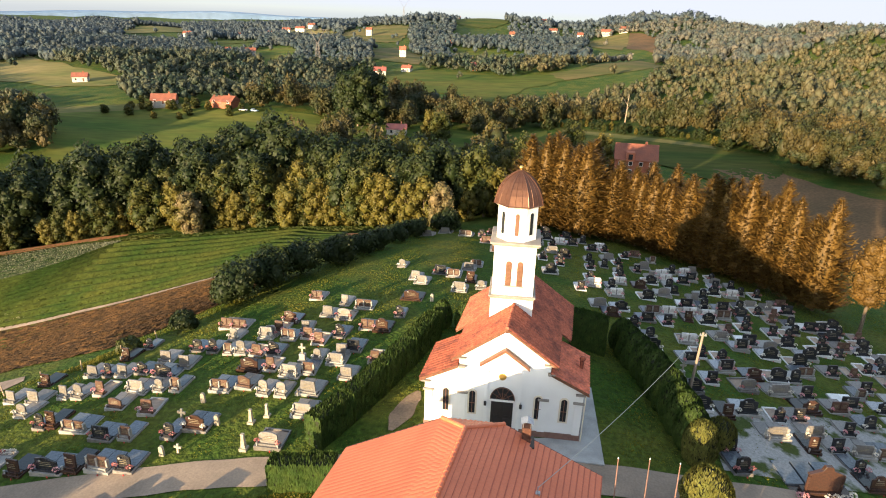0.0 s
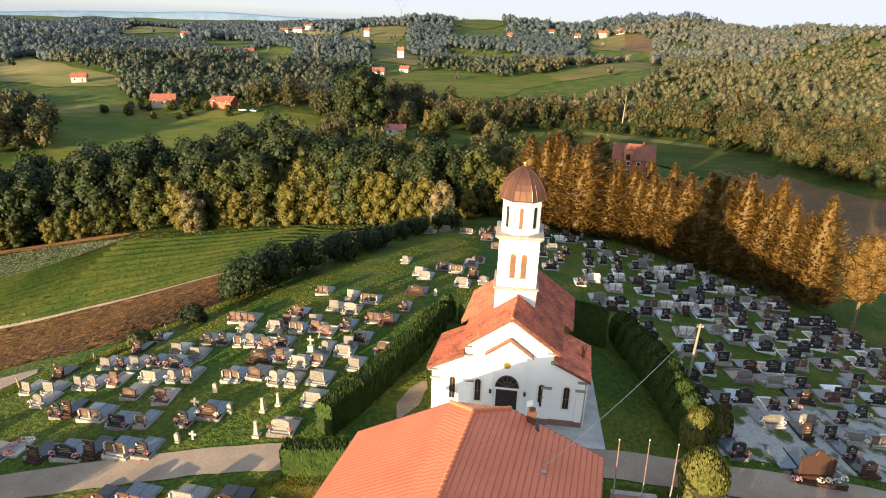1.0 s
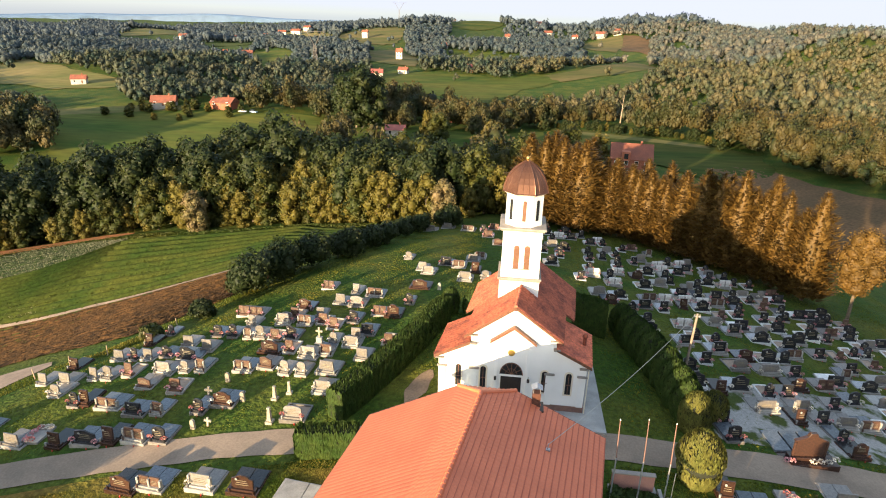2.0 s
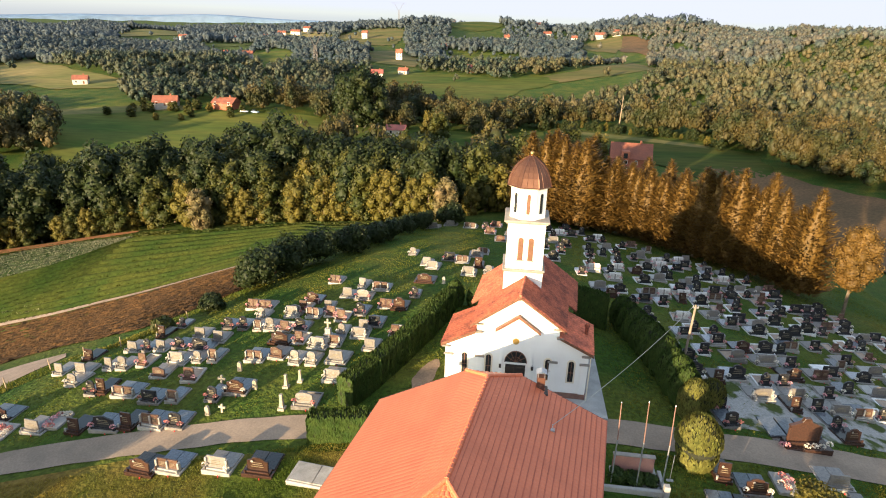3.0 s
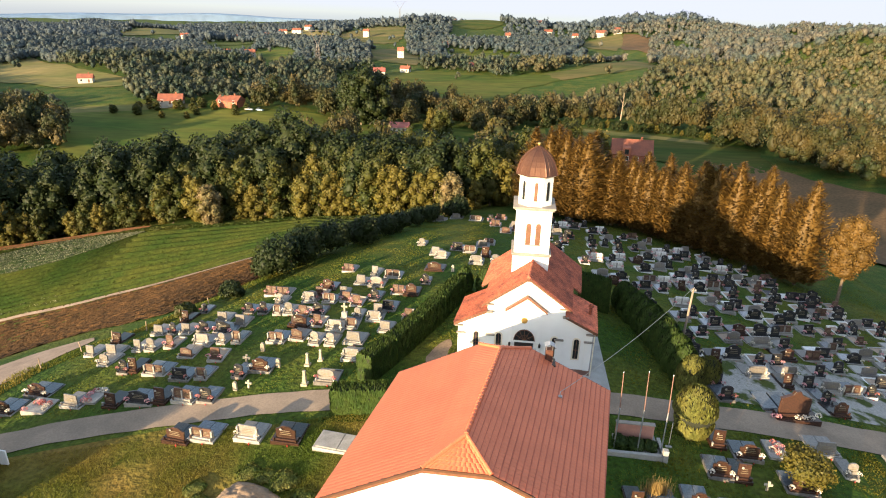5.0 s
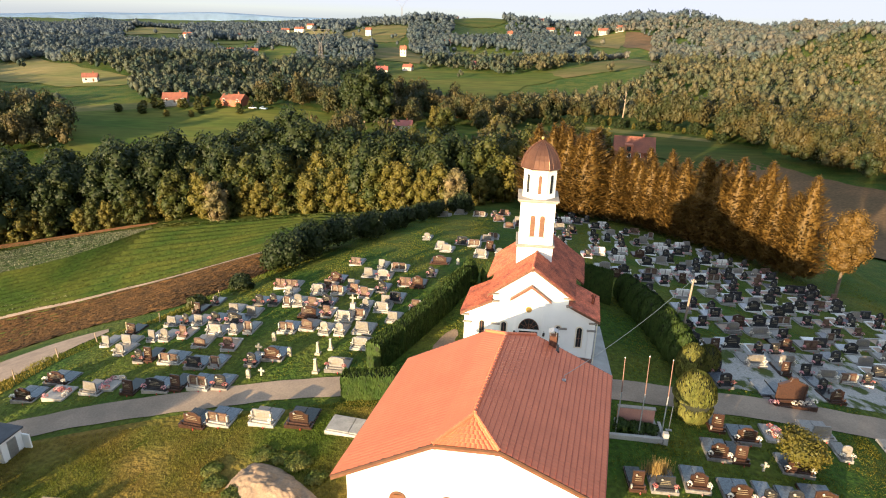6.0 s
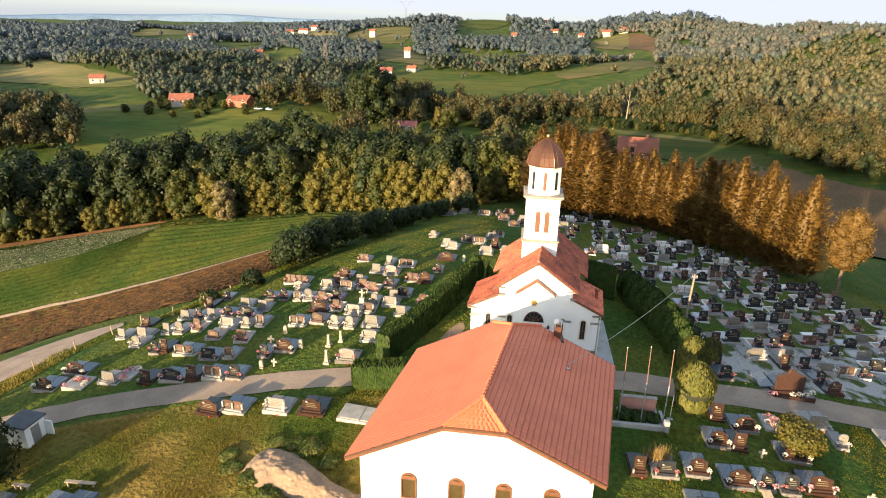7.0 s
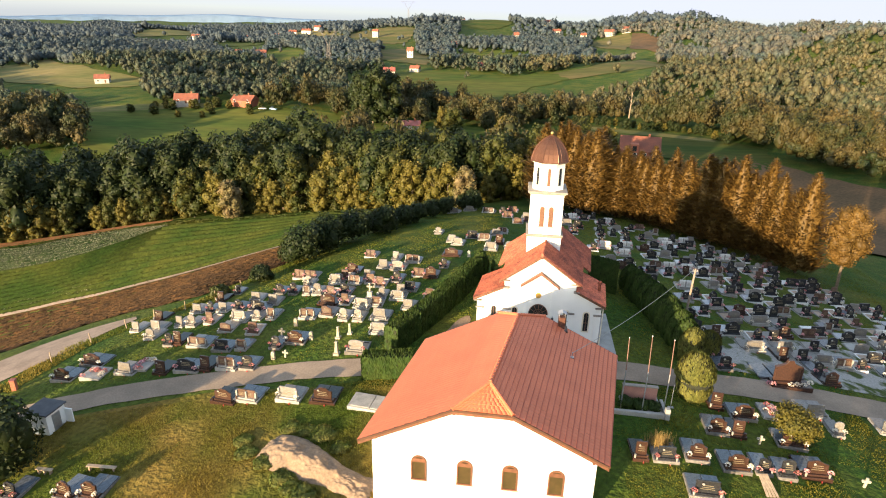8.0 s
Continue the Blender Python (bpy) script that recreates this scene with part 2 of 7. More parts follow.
def ground(x, y):
    """The height of the land: the churchyard's hill, the valley behind it, and the hills beyond."""
    x, y = np.asarray(x, float), np.asarray(y, float)
    z = np.full(np.broadcast(x, y).shape, -26.0)
    for i, column in enumerate(BUMPS):
        for j, h in enumerate(column):
            z = z + h * np.exp(-((x + 150 - 45 * i) ** 2 + (y + 60 - 45 * j) ** 2) / 2888.0)
    # level terrace of the church
    k = np.exp(-(((x - 0.3) / 10) ** 4 + ((y - 7) / 14) ** 4))
    z = z * (1 - k) - 3.0 * k
    d = np.hypot(x + 2, y + 45)
    b = np.degrees(np.arctan2(x + 2, y + 45))
    far = smooth(330, 1150, d) * 24 + smooth(1100, 2200, d) * 10
    z = z + far * (0.3 + 0.7 * smooth(-27, -14, b))
    for hx, hy, h, s, u in HILLS:
        z = z + h * np.exp(-((x - hx) / s) ** 2 - ((y - hy) / u) ** 2)
    z = z + smooth(330, 470, d) * smooth(8, 15, b) * (6 * np.sin(x / 36 + y / 90) + 5 * np.sin(y / 44 - x / 75) + 3 * np.sin(x / 21 - y / 30))
    w = smooth(260, 800, d)
    z = z + w * (5.0 * np.sin(x / 95 + 1.3 * np.sin(y / 140)) * np.cos(y / 120 + 0.6) + 3 * np.sin((x + y) / 61))
    return z


HILLS = (
    (-170, 290, 7, 90, 45), (-330, 420, 10, 120, 90), (60, 560, 8, 140, 70), (330, 520, 24, 200, 240),
    (600, 900, 22, 300, 300), (-110, 1250, 30, 170, 200), (237, 1230, 34, 130, 220), (-574, 650, 12, 110, 140), (-256, 454, 7, 90, 55),
)


def gz(x, y):
    return float(ground(x, y))


def land():
    """One sheet of land from the church out to the horizon."""
    cx, cy = -2.0, -15.0
    radii = [0.0]
    step = 1.6
    while radii[-1] < 4600:
        radii.append(radii[-1] + step)
        if radii[-1] > 80:
            step *= 1.045
    segs = 300
    ang = np.linspace(0, 2 * np.pi, segs, endpoint=False)
    rr = np.array(radii[1:])
    xs = cx + rr[:, None] * np.cos(ang)[None]
    ys = cy + rr[:, None] * np.sin(ang)[None]
    zs = ground(xs, ys)
    verts = [(cx, cy, gz(cx, cy))] + list(zip(xs.ravel().tolist(), ys.ravel().tolist(), zs.ravel().tolist()))
    faces = [(0, 1 + i, 1 + (i + 1) % segs) for i in range(segs)]
    for k in range(len(rr) - 1):
        a, b = 1 + k * segs, 1 + (k + 1) * segs
        faces += [(a + i, b + i, b + (i + 1) % segs, a + (i + 1) % segs) for i in range(segs)]
    ob = mesh_part("ground", verts, faces, M["grass"], smooth=True)
    return tagged(ob, "grassy hill falling away into a wooded valley", "ground", kind="structure")


land()


def drape(name, line, widths, material, label, category, lift=0.05, step=1.0, across=6):
    """A strip that follows a line of points over the land."""
    pts, wid = [], []
    for (p, q, w0, w1) in zip(line[:-1], line[1:], widths[:-1], widths[1:]):
        n = max(1, int(math.hypot(q[0] - p[0], q[1] - p[1]) / step))
        for i in range(n):
            t = i / n
            pts.append((p[0] + (q[0] - p[0]) * t, p[1] + (q[1] - p[1]) * t)), wid.append(w0 + (w1 - w0) * t)
    pts.append(line[-1]), wid.append(widths[-1])
    pts = np.array(pts)
    k = 5
    pad = np.vstack([np.repeat(pts[:1], k, 0), pts, np.repeat(pts[-1:], k, 0)])
    pts = np.array([pad[i:i + 2 * k + 1].mean(0) for i in range(len(pts))])
    tan = np.gradient(pts, axis=0)
    tan /= np.linalg.norm(tan, axis=1)[:, None] + 1e-9
    nor = np.stack([tan[:, 1], -tan[:, 0]], 1)
    verts, faces = [], []
    for i in range(len(pts)):
        for j in range(across + 1):
            o = (j / across - 0.5) * wid[i]
            if j in (0, across):
                o += 0.18 * noise.noise((i * 0.35, j * 3.1, len(name)))
            q = pts[i] + nor[i] * o
            verts.append((q[0], q[1], gz(*q) + lift))
    for i in range(len(pts) - 1):
        for j in range(across):
            a = i * (across + 1) + j
            faces.append((a, a + 1, a + across + 2, a + across + 1))
    ob = mesh_part(name, verts, faces, material, smooth=True)
    return tagged(ob, label, category, kind="structure")


def sheared(bm, k):
    """The walls of both buildings meet a little out of square."""
    m = Matrix.Identity(4)
    m[0][1] = k
    bmesh.ops.transform(bm, matrix=m, verts=bm.verts)
    return bm


# ---- the church ----
def roof_slab(p0, p1, p2, p3, thick):
    """A roof plane with thickness: eave start, eave end, top end, top start."""
    bm = bmesh.new()
    top = [bm.verts.new(p) for p in (p0, p1, p2, p3)]
    low = [bm.verts.new((p[0], p[1], p[2] - thick)) for p in (p0, p1, p2, p3)]
    bm.faces.new(top), bm.faces.new(low[::-1])
    for i in range(4):
        bm.faces.new((top[i], low[i], low[(i + 1) % 4], top[(i + 1) % 4]))
    bmesh.ops.recalc_face_normals(bm, faces=bm.faces)
    return bm


def tile_rows(p0, p1, p2, p3, wide, high, thick=0.04, wave=0.03, skip=0):
    """Curved tiles laid in courses over a roof plane; each overlaps the one below. Returns vertices and faces of all."""
    p0, p1, p2, p3 = (np.array(p, float) for p in (p0, p1, p2, p3))
    up = (p3 - p0)
    n = np.cross(p1 - p0, up)
    n /= np.linalg.norm(n)
    if n[2] < 0:
        n = -n
    rows = max(1, round(np.linalg.norm(up) / high))
    verts, faces = [], []
    prof = ((0.0, 0.0), (0.25, 0.7), (0.5, 1.0), (0.75, 0.7), (1.0, 0.0))
    for r in range(rows):
        a0, a1 = r / rows, (r + 1.12) / rows
        l0, r0 = p0 + (p3 - p0) * a0, p1 + (p2 - p1) * a0
        l1, r1 = p0 + (p3 - p0) * min(a1, 1), p1 + (p2 - p1) * min(a1, 1)
        cols = max(1, round(np.linalg.norm(r0 - l0) / wide))
        for c in range(skip, cols):
            base = len(verts)
            for f, h in prof:
                s = (c + f) / cols
                lo, hi = l0 + (r0 - l0) * s, l1 + (r1 - l1) * s
                jit = 0.006 * math.sin(c * 12.9 + r * 78.2)
                verts.append(tuple(lo + n * (thick + wave * h + jit)))
                verts.append(tuple(hi + n * (0.006 + wave * h * 0.9)))
            m = len(prof)
            for i in range(m - 1):
                a = base + 2 * i
                faces.append((a, a + 2, a + 3, a + 1))
            # the thickness of the tile's lower edge
            lip = len(verts)
            for f, h in prof:
                s = (c + f) / cols
                verts.append(tuple(l0 + (r0 - l0) * s + n * 0.004))
            for i in range(m - 1):
                faces.append((lip + i, lip + i + 1, base + 2 * i + 2, base + 2 * i))
    return verts, faces


def tiles_on(roof, planes, wide, high, material, wave=0.05, single=0, thick=0.04, edge=None):
    for pl in planes:
        v, f = tile_rows(*pl, wide, high, thick, wave, single)
        if single:
            loose_tiles(roof, pl, wide, high, wave, single, material)
            single = 0
        ob = mesh_part("tiles", v, f, material, roof)
        tagged(ob, kind="stuff")
        if edge:
            course_edges(roof, pl, high, thick + wave, edge)


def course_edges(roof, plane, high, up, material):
    """Thin darker strips at the foot of each course of tiles: its shadow line, put into the colour."""
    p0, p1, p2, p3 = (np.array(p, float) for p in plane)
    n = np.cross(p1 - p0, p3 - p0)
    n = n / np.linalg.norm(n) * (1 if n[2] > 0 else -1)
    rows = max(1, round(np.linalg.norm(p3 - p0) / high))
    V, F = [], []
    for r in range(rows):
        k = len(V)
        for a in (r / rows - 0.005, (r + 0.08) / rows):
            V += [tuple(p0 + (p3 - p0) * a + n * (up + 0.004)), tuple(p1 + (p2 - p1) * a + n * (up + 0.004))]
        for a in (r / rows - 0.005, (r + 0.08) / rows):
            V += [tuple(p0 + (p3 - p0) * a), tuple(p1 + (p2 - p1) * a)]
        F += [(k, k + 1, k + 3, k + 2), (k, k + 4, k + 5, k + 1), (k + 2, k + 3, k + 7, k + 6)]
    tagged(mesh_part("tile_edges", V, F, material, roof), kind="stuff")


def loose_tiles(roof, plane, wide, high, wave, count, material):
    """The tiles nearest the gable, each a piece of its own."""
    p0, p1, p2, p3 = (Vector(p) for p in plane)
    rows, cols = max(1, round((p3 - p0).length / high)), max(1, round((p1 - p0).length / wide))
    up, side = (p3 - p0) / rows, (p1 - p0) / cols
    n = side.cross(up).normalized()
    n = n if n.z > 0 else -n
    bm = bmesh.new()
    low, top, lip = [], [], []
    for f, h in ((0.0, 0.0), (0.25, 0.7), (0.5, 1.0), (0.75, 0.7), (1.0, 0.0)):
        low.append(bm.verts.new(side * f + n * (0.045 + wave * h)))
        top.append(bm.verts.new(side * f + up * 1.1 + n * (0.006 + wave * h * 0.9)))
        lip.append(bm.verts.new(side * f + n * 0.004))
    for i in range(4):
        bm.faces.new((low[i], low[i + 1], top[i + 1], top[i])), bm.faces.new((lip[i], lip[i + 1], low[i + 1], low[i]))
    me = bpy.data.meshes.new("roof_tile")
    bm.to_mesh(me), bm.free()
    me.materials.append(material)
    for r in range(rows):
        for c in range(count):
            ob = new("roof_tile", me)
            ob.parent = roof
            ob.location = p0 + up * r + side * c + n * 0.006 * math.sin(c * 5 + r * 3)


def ridge_caps(roof, p, q, material, size=0.34, r=0.13):
    """Half-round cap tiles along a ridge or hip, each a piece."""
    p, q = Vector(p), Vector(q)
    n = max(1, int((q - p).length / size))
    bm = bmesh.new()
    bmesh.ops.create_cone(bm, cap_ends=True, segments=10, radius1=r * 1.12, radius2=r * 0.92, depth=size * 1.15)
    me = bpy.data.meshes.new("ridge_tile")
    bm.to_mesh(me), bm.free()
    me.materials.append(material)
    turn = (q - p).to_track_quat("Z", "Y").to_matrix().to_4x4()
    for i in range(n):
        ob = new("ridge_tile", me)
        ob.parent = roof
        ob.matrix_basis = Matrix.Translation(p + (q - p) * ((i + 0.5) / n)) @ turn


def arched_window(parent, x, y, z0, w, h, frame_mat, pane_mat, surround=0.0, name="window"):
    """A round-headed window: surround, frame and pane in a wall that faces -y."""
    win = part(name, prism(arch(x, z0, w, h), y - 0.03, y + 0.02), pane_mat, parent)
    if surround:
        bm = prism(arch(x, z0 - surround, w + 2 * surround, h + 2 * surround), y - 0.05, y + 0.05)
        part("surround", bm, M["plaster_cream"], parent)
        win.location.y -= 0.03
    bm = bmesh.new()
    box(bm, x - 0.02, x + 0.02, y - 0.07, y - 0.035, z0, z0 + h - 0.02)
    box(bm, x - w / 2, x + w / 2, y - 0.07, y - 0.035, z0 + h * 0.45, z0 + h * 0.45 + 0.04)
    part("frame", bm, frame_mat, win)
    return win


M["plaster_cream"] = mat("cream_plaster", (0.72, 0.64, 0.50), (0.66, 0.58, 0.45), 1, 0.85, 0.06, 30, 0.04)
CH_BASE = -3.05


def church():
    K = 0.10
    ch = empty("church", pose(0.1, 0, 0), "white plastered church with a red tiled roof and bell tower", "church")
    W, D = 6.05, 5.0
    # the front with its wings: stepped gable outline
    out = [(-W, CH_BASE), (W, CH_BASE), (W, 1.45), (3.45, 2.75), (3.45, 3.6), (0, 6.15), (-3.45, 3.6), (-3.45, 2.75), (-W, 1.45)]
    part("wall", sheared(prism(out, 0, D), K), M["plaster"], ch, "white plaster front with stepped gable")
    nave = [(-4.0, CH_BASE), (4.0, CH_BASE), (4.0, 3.1), (0, 6.1), (-4.0, 3.1)]
    part("nave_wall", sheared(prism(nave, D + 0.002, 11.2), K), M["plaster"], ch)
    bm = bmesh.new()
    bmesh.ops.create_cone(bm, cap_ends=True, segments=16, radius1=2.9, radius2=2.9, depth=4.6)
    bmesh.ops.translate(bm, vec=(1.2, 11.2, CH_BASE + 2.3), verts=bm.verts)
    part("apse", bm, M["plaster"], ch)
    bm = bmesh.new()
    bmesh.ops.create_cone(bm, cap_ends=True, segments=16, radius1=3.2, radius2=0.1, depth=1.4)
    bmesh.ops.translate(bm, vec=(1.2, 11.2, CH_BASE + 5.3), verts=bm.verts)
    part("apse_roof", bm, M["tile_old"], ch)
    # plinth, a little proud
    bm = bmesh.new()
    box(bm, -W - 0.06, W + 0.06, -0.06, 0.2, CH_BASE - 0.6, CH_BASE + 0.55)
    box(bm, W - 0.2, W + 0.06, 0.2, D, CH_BASE - 0.6, CH_BASE + 0.55)
    box(bm, -W - 0.06, -W + 0.2, 0.2, D, CH_BASE - 0.6, CH_BASE + 0.55)
    part("plinth", sheared(bm, K), M["plinth"], ch, "brown plinth")
    sh = lambda p: (p[0] + K * p[1], p[1], p[2])
    roofs = []
    t = 0.16
    y0, y1 = -0.32, 11.6
    for s in (-1, 1):
        e, ez, rz = 3.95 * s, 6.42 - 3.95 * 0.74, 6.42
        roofs.append(("roof", (e, y0, ez), (e, D, ez), (0, D, rz), (0, y0, rz)))
        roofs.append(("nave_roof", (4.75 * s, D + 0.004, 2.9), (4.75 * s, y1, 2.9), (0, y1, rz), (0, D + 0.004, rz)))
        roofs.append(("wing_roof", (6.4 * s, y0, 1.5), (6.4 * s, D + 0.25, 1.5), (3.46 * s, D + 0.25, 2.98), (3.46 * s, y0, 2.98)))
    for nm, *ps in roofs:
        ps = [sh(p) for p in ps]
        r = part(nm, roof_slab(*ps, t), M["brown"], ch, "weathered red clay tile roof")
        q = [(p[0], p[1], p[2]) for p in ps]
        tiles_on(r, [q], 0.42, 0.46, M["tile_old"], 0.08)
    rr = new("ridge")
    rr.parent = ch
    ridge_caps(rr, sh((0, y0, 6.44)), sh((0, 3.9, 6.44)), M["tile_old"])
    # gilded rosette under the ridge
    bm = bmesh.new()
    bmesh.ops.create_cone(bm, cap_ends=True, segments=16, radius1=0.17, radius2=0.12, depth=0.06)
    bmesh.ops.rotate(bm, matrix=Matrix.Rotation(radians(90), 3, "X"), verts=bm.verts)
    bmesh.ops.translate(bm, vec=(-0.02, y0 - 0.03, 6.2), verts=bm.verts)
    part("finial", bm, M["brown"], ch)
    # eaves boards on the front edges
    bm = bmesh.new()
    for s in (-1, 1):
        for (xa, za, xb, zb) in ((4.0, 3.42, 0.0, 6.33), (6.42, 1.4, 3.5, 2.88)):
            a, b = Vector((s * xa, y0 - 0.02, za)), Vector((s * xb, y0 - 0.02, zb))
            vs = [bm.verts.new(v) for v in (a, b, b - Vector((0, 0, 0.16)), a - Vector((0, 0, 0.16)))]
            vs2 = [bm.verts.new(v.co + Vector((0, 0.06, 0))) for v in vs]
            bm.faces.new(vs), bm.faces.new(vs2[::-1])
            for i in range(4):
                bm.faces.new((vs[i], vs2[i], vs2[(i + 1) % 4], vs[(i + 1) % 4]))
    bmesh.ops.recalc_face_normals(bm, faces=bm.faces)
    part("fascia", bm, M["brown"], ch, "brown roof edge boards")
    # hood over the door bay
    bm = bmesh.new()
    for s in (-1, 1):
        o = [(s * 1.88 + 0.0, 3.02), (s * 1.88, 3.2), (0, 4.66), (0, 4.42)]
        p = prism(o if s > 0 else o[::-1], -0.42, 0.02)
        me = bpy.data.meshes.new("x")
        p.to_mesh(me), p.free()
        bm.from_mesh(me)
        bpy.data.meshes.remove(me)
    part("hood", bm, M["brown"], ch, "brown gabled hood moulding over the door")
    # recessed centre bay between flat pilasters
    for x in (-1.28, 1.28):
        part("pilaster", boxed(x - 0.13, x + 0.13, -0.1, 0.0, CH_BASE, 2.6), M["plaster"], ch)
    for x in (-W + 0.3, -3.1, 3.1, W - 0.3):
        part("pilaster", boxed(x - 0.28, x + 0.28, -0.09, 0.0, CH_BASE + 0.55, 0.35), M["plaster"], ch)
        part("capital", boxed(x - 0.42, x + 0.42, -0.2, 0.0, 0.36, 0.52, bevel=0.03), M["stone_trim"], ch, "grey moulded capital")
    for x in (-W + 0.15, W - 0.15):
        part("capital", boxed(x - 0.45, x + 0.3, -0.22, 0.0, 1.12, 1.26, bevel=0.03), M["stone_trim"], ch)
    for x in (-3.35, 3.35):
        part("capital", boxed(x - 0.45, x + 0.45, -0.24, 0.0, 3.46, 3.58, bevel=0.03), M["stone_trim"], ch)
        part("capital", boxed(x - 0.12, x + 0.42, -0.34, -0.02, 2.72, 2.9, bevel=0.03), M["stone_trim"], ch)
    # gilded disc
    bm = bmesh.new()
    bmesh.ops.create_cone(bm, cap_ends=True, segments=24, radius1=0.3, radius2=0.27, depth=0.08)
    bmesh.ops.rotate(bm, matrix=Matrix.Rotation(radians(90), 3, "X"), verts=bm.verts)
    bmesh.ops.translate(bm, vec=(-0.1, -0.05, 2.11), verts=bm.verts)
    part("disc", bm, M["gold"], ch, "gilded round plaque")
    # windows and door
    for x in (-4.38, -2.32, 2.72, 4.68):
        arched_window(ch, x, 0, -1.36, 0.46, 2.0, M["brown"], M["glass"], 0.13)
    lun = part("lunette", prism([(0.0 + 0.95 * math.cos(math.pi * i / 14), 0.08 + 1.12 * math.sin(math.pi * i / 14)) for i in range(15)], -0.04, 0.02), M["glass"], ch, "arched fanlight")
    bm = bmesh.new()
    for k in range(1, 6):
        a = math.pi * k / 6
        tube(bm, (0, -0.07, 0.1), (0.93 * math.cos(a), -0.07, 0.1 + 1.09 * math.sin(a)), 0.025, seg=5)
    for k in range(14):
        for f in (0.5, 0.98):
            a, b = math.pi * k / 14, math.pi * (k + 1) / 14
            tube(bm, (0.95 * f * math.cos(a), -0.07, 0.08 + 1.12 * f * math.sin(a)), (0.95 * f * math.cos(b), -0.07, 0.08 + 1.12 * f * math.sin(b)), 0.035 if f > 0.9 else 0.02, seg=5)
    part("tracery", bm, M["brown"], lun)
    door = part("door", boxed(-0.85, 0.85, -0.05, 0.02, CH_BASE + 0.1, -0.13), M["dark"], ch, "dark wooden double door")
    bm = bmesh.new()
    for x in (-0.42, 0.42):
        for z in (CH_BASE + 0.45, -1.35):
            box(bm, x - 0.3, x + 0.3, -0.09, -0.05, z, z + 1.0, bevel=0.02)
    part("panel", bm, M["dark"], door)
    part("lintel", boxed(-1.0, 1.0, -0.06, 0.0, -0.12, 0.06), M["plaster"], ch)
    part("step", boxed(-1.3, 1.3, -0.9, 0.0, CH_BASE - 0.3, CH_BASE + 0.1, bevel=0.02), M["concrete"], ch)
    for x in (-1.3, 1.42):
        lamp = part("wall_lamp", boxed(x - 0.1, x + 0.1, -0.32, -0.1, -0.45, -0.12, bevel=0.04), M["dark"], ch)
        bm = tube(bmesh.new(), (x, -0.1, -0.2), (x, 0.02, -0.05), 0.025)
        part("bracket", bm, M["dark"], lamp)
    # tower
    cx, cy, h = 0.16, 5.5, 1.6
    part("tower_base", boxed(cx - h - 0.08, cx + h + 0.08, cy - h - 0.08, cy + h + 0.08, 2.0, 6.8), M["plaster"], ch)
    part("tower_shaft", boxed(cx - h, cx + h, cy - h, cy + h, 7.1, 11.25), M["plaster"], ch)
    bm = boxed(cx - h - 0.24, cx + h + 0.24, cy - h - 0.24, cy + h + 0.24, 6.95, 7.1, bevel=0.04)
    box(bm, cx - h - 0.13, cx + h + 0.13, cy - h - 0.13, cy + h + 0.13, 6.8, 6.95)
    part("cornice", bm, M["stone_trim"], ch, "moulded tower cornice")
    bm = boxed(cx - h - 0.32, cx + h + 0.32, cy - h - 0.32, cy + h + 0.32, 11.38, 11.56, bevel=0.05)
    box(bm, cx - h - 0.16, cx + h + 0.16, cy - h - 0.16, cy + h + 0.16, 11.25, 11.38)
    part("cornice", bm, M["stone_trim"], ch, "moulded tower cornice")

    def octagon(r, z):
        return [(cx + r / math.cos(math.pi / 8) * math.sin(math.pi / 8 + k * math.pi / 4), cy + r / math.cos(math.pi / 8) * math.cos(math.pi / 8 + k * math.pi / 4), z) for k in range(8)]

    def lofted(rings):
        bm = bmesh.new()
        rows = [[bm.verts.new(p) for p in ring] for ring in rings]
        for a, b in zip(rows[:-1], rows[1:]):
            for k in range(8):
                bm.faces.new((a[k], a[(k + 1) % 8], b[(k + 1) % 8], b[k]))
        bm.faces.new(rows[0][::-1]), bm.faces.new(rows[-1])
        bmesh.ops.recalc_face_normals(bm, faces=bm.faces)
        return bm
    part("drum", lofted([octagon(1.5, 11.56), octagon(1.5, 14.2)]), M["plaster"], ch)
    part("drum_cornice", lofted([octagon(1.58, 14.2), octagon(1.72, 14.3), octagon(1.78, 14.36)]), M["plaster_cream"], ch)
    prof = [(1.86, 14.36), (1.8, 14.45), (1.72, 14.75), (1.6, 15.15), (1.38, 15.6), (1.06, 16.05), (0.66, 16.42), (0.28, 16.68), (0.1, 16.8)]
    dome = part("dome", lofted([octagon(r, z) for r, z in prof]), M["copper"], ch, "brown sheet-metal dome in eight facets")
    bm = bmesh.new()
    rings = [octagon(r + 0.015, z + 0.01) for r, z in prof]
    for a, b in zip(rings[:-1], rings[1:]):
        for k in range(8):
            tube(bm, a[k], b[k], 0.03, seg=5)
        for k in range(8):
            for f in (0.33, 0.67):
                p = Vector(a[k]).lerp(Vector(a[(k + 1) % 8]), f)
                q = Vector(b[k]).lerp(Vector(b[(k + 1) % 8]), f)
                tube(bm, p, q, 0.012, seg=4)
    part("seams", bm, M["copper"], dome)
    bm = bmesh.new()
    bmesh.ops.create_uvsphere(bm, u_segments=14, v_segments=10, radius=0.17)
    bmesh.ops.translate(bm, vec=(cx, cy, 17.0), verts=bm.verts)
    tube(bm, (cx, cy, 16.75), (cx, cy, 16.9), 0.1, 0.06)
    part("finial", bm, M["gold"], ch, "gilded ball finial", smooth=True)
    # openings of the tower
    y = cy - h
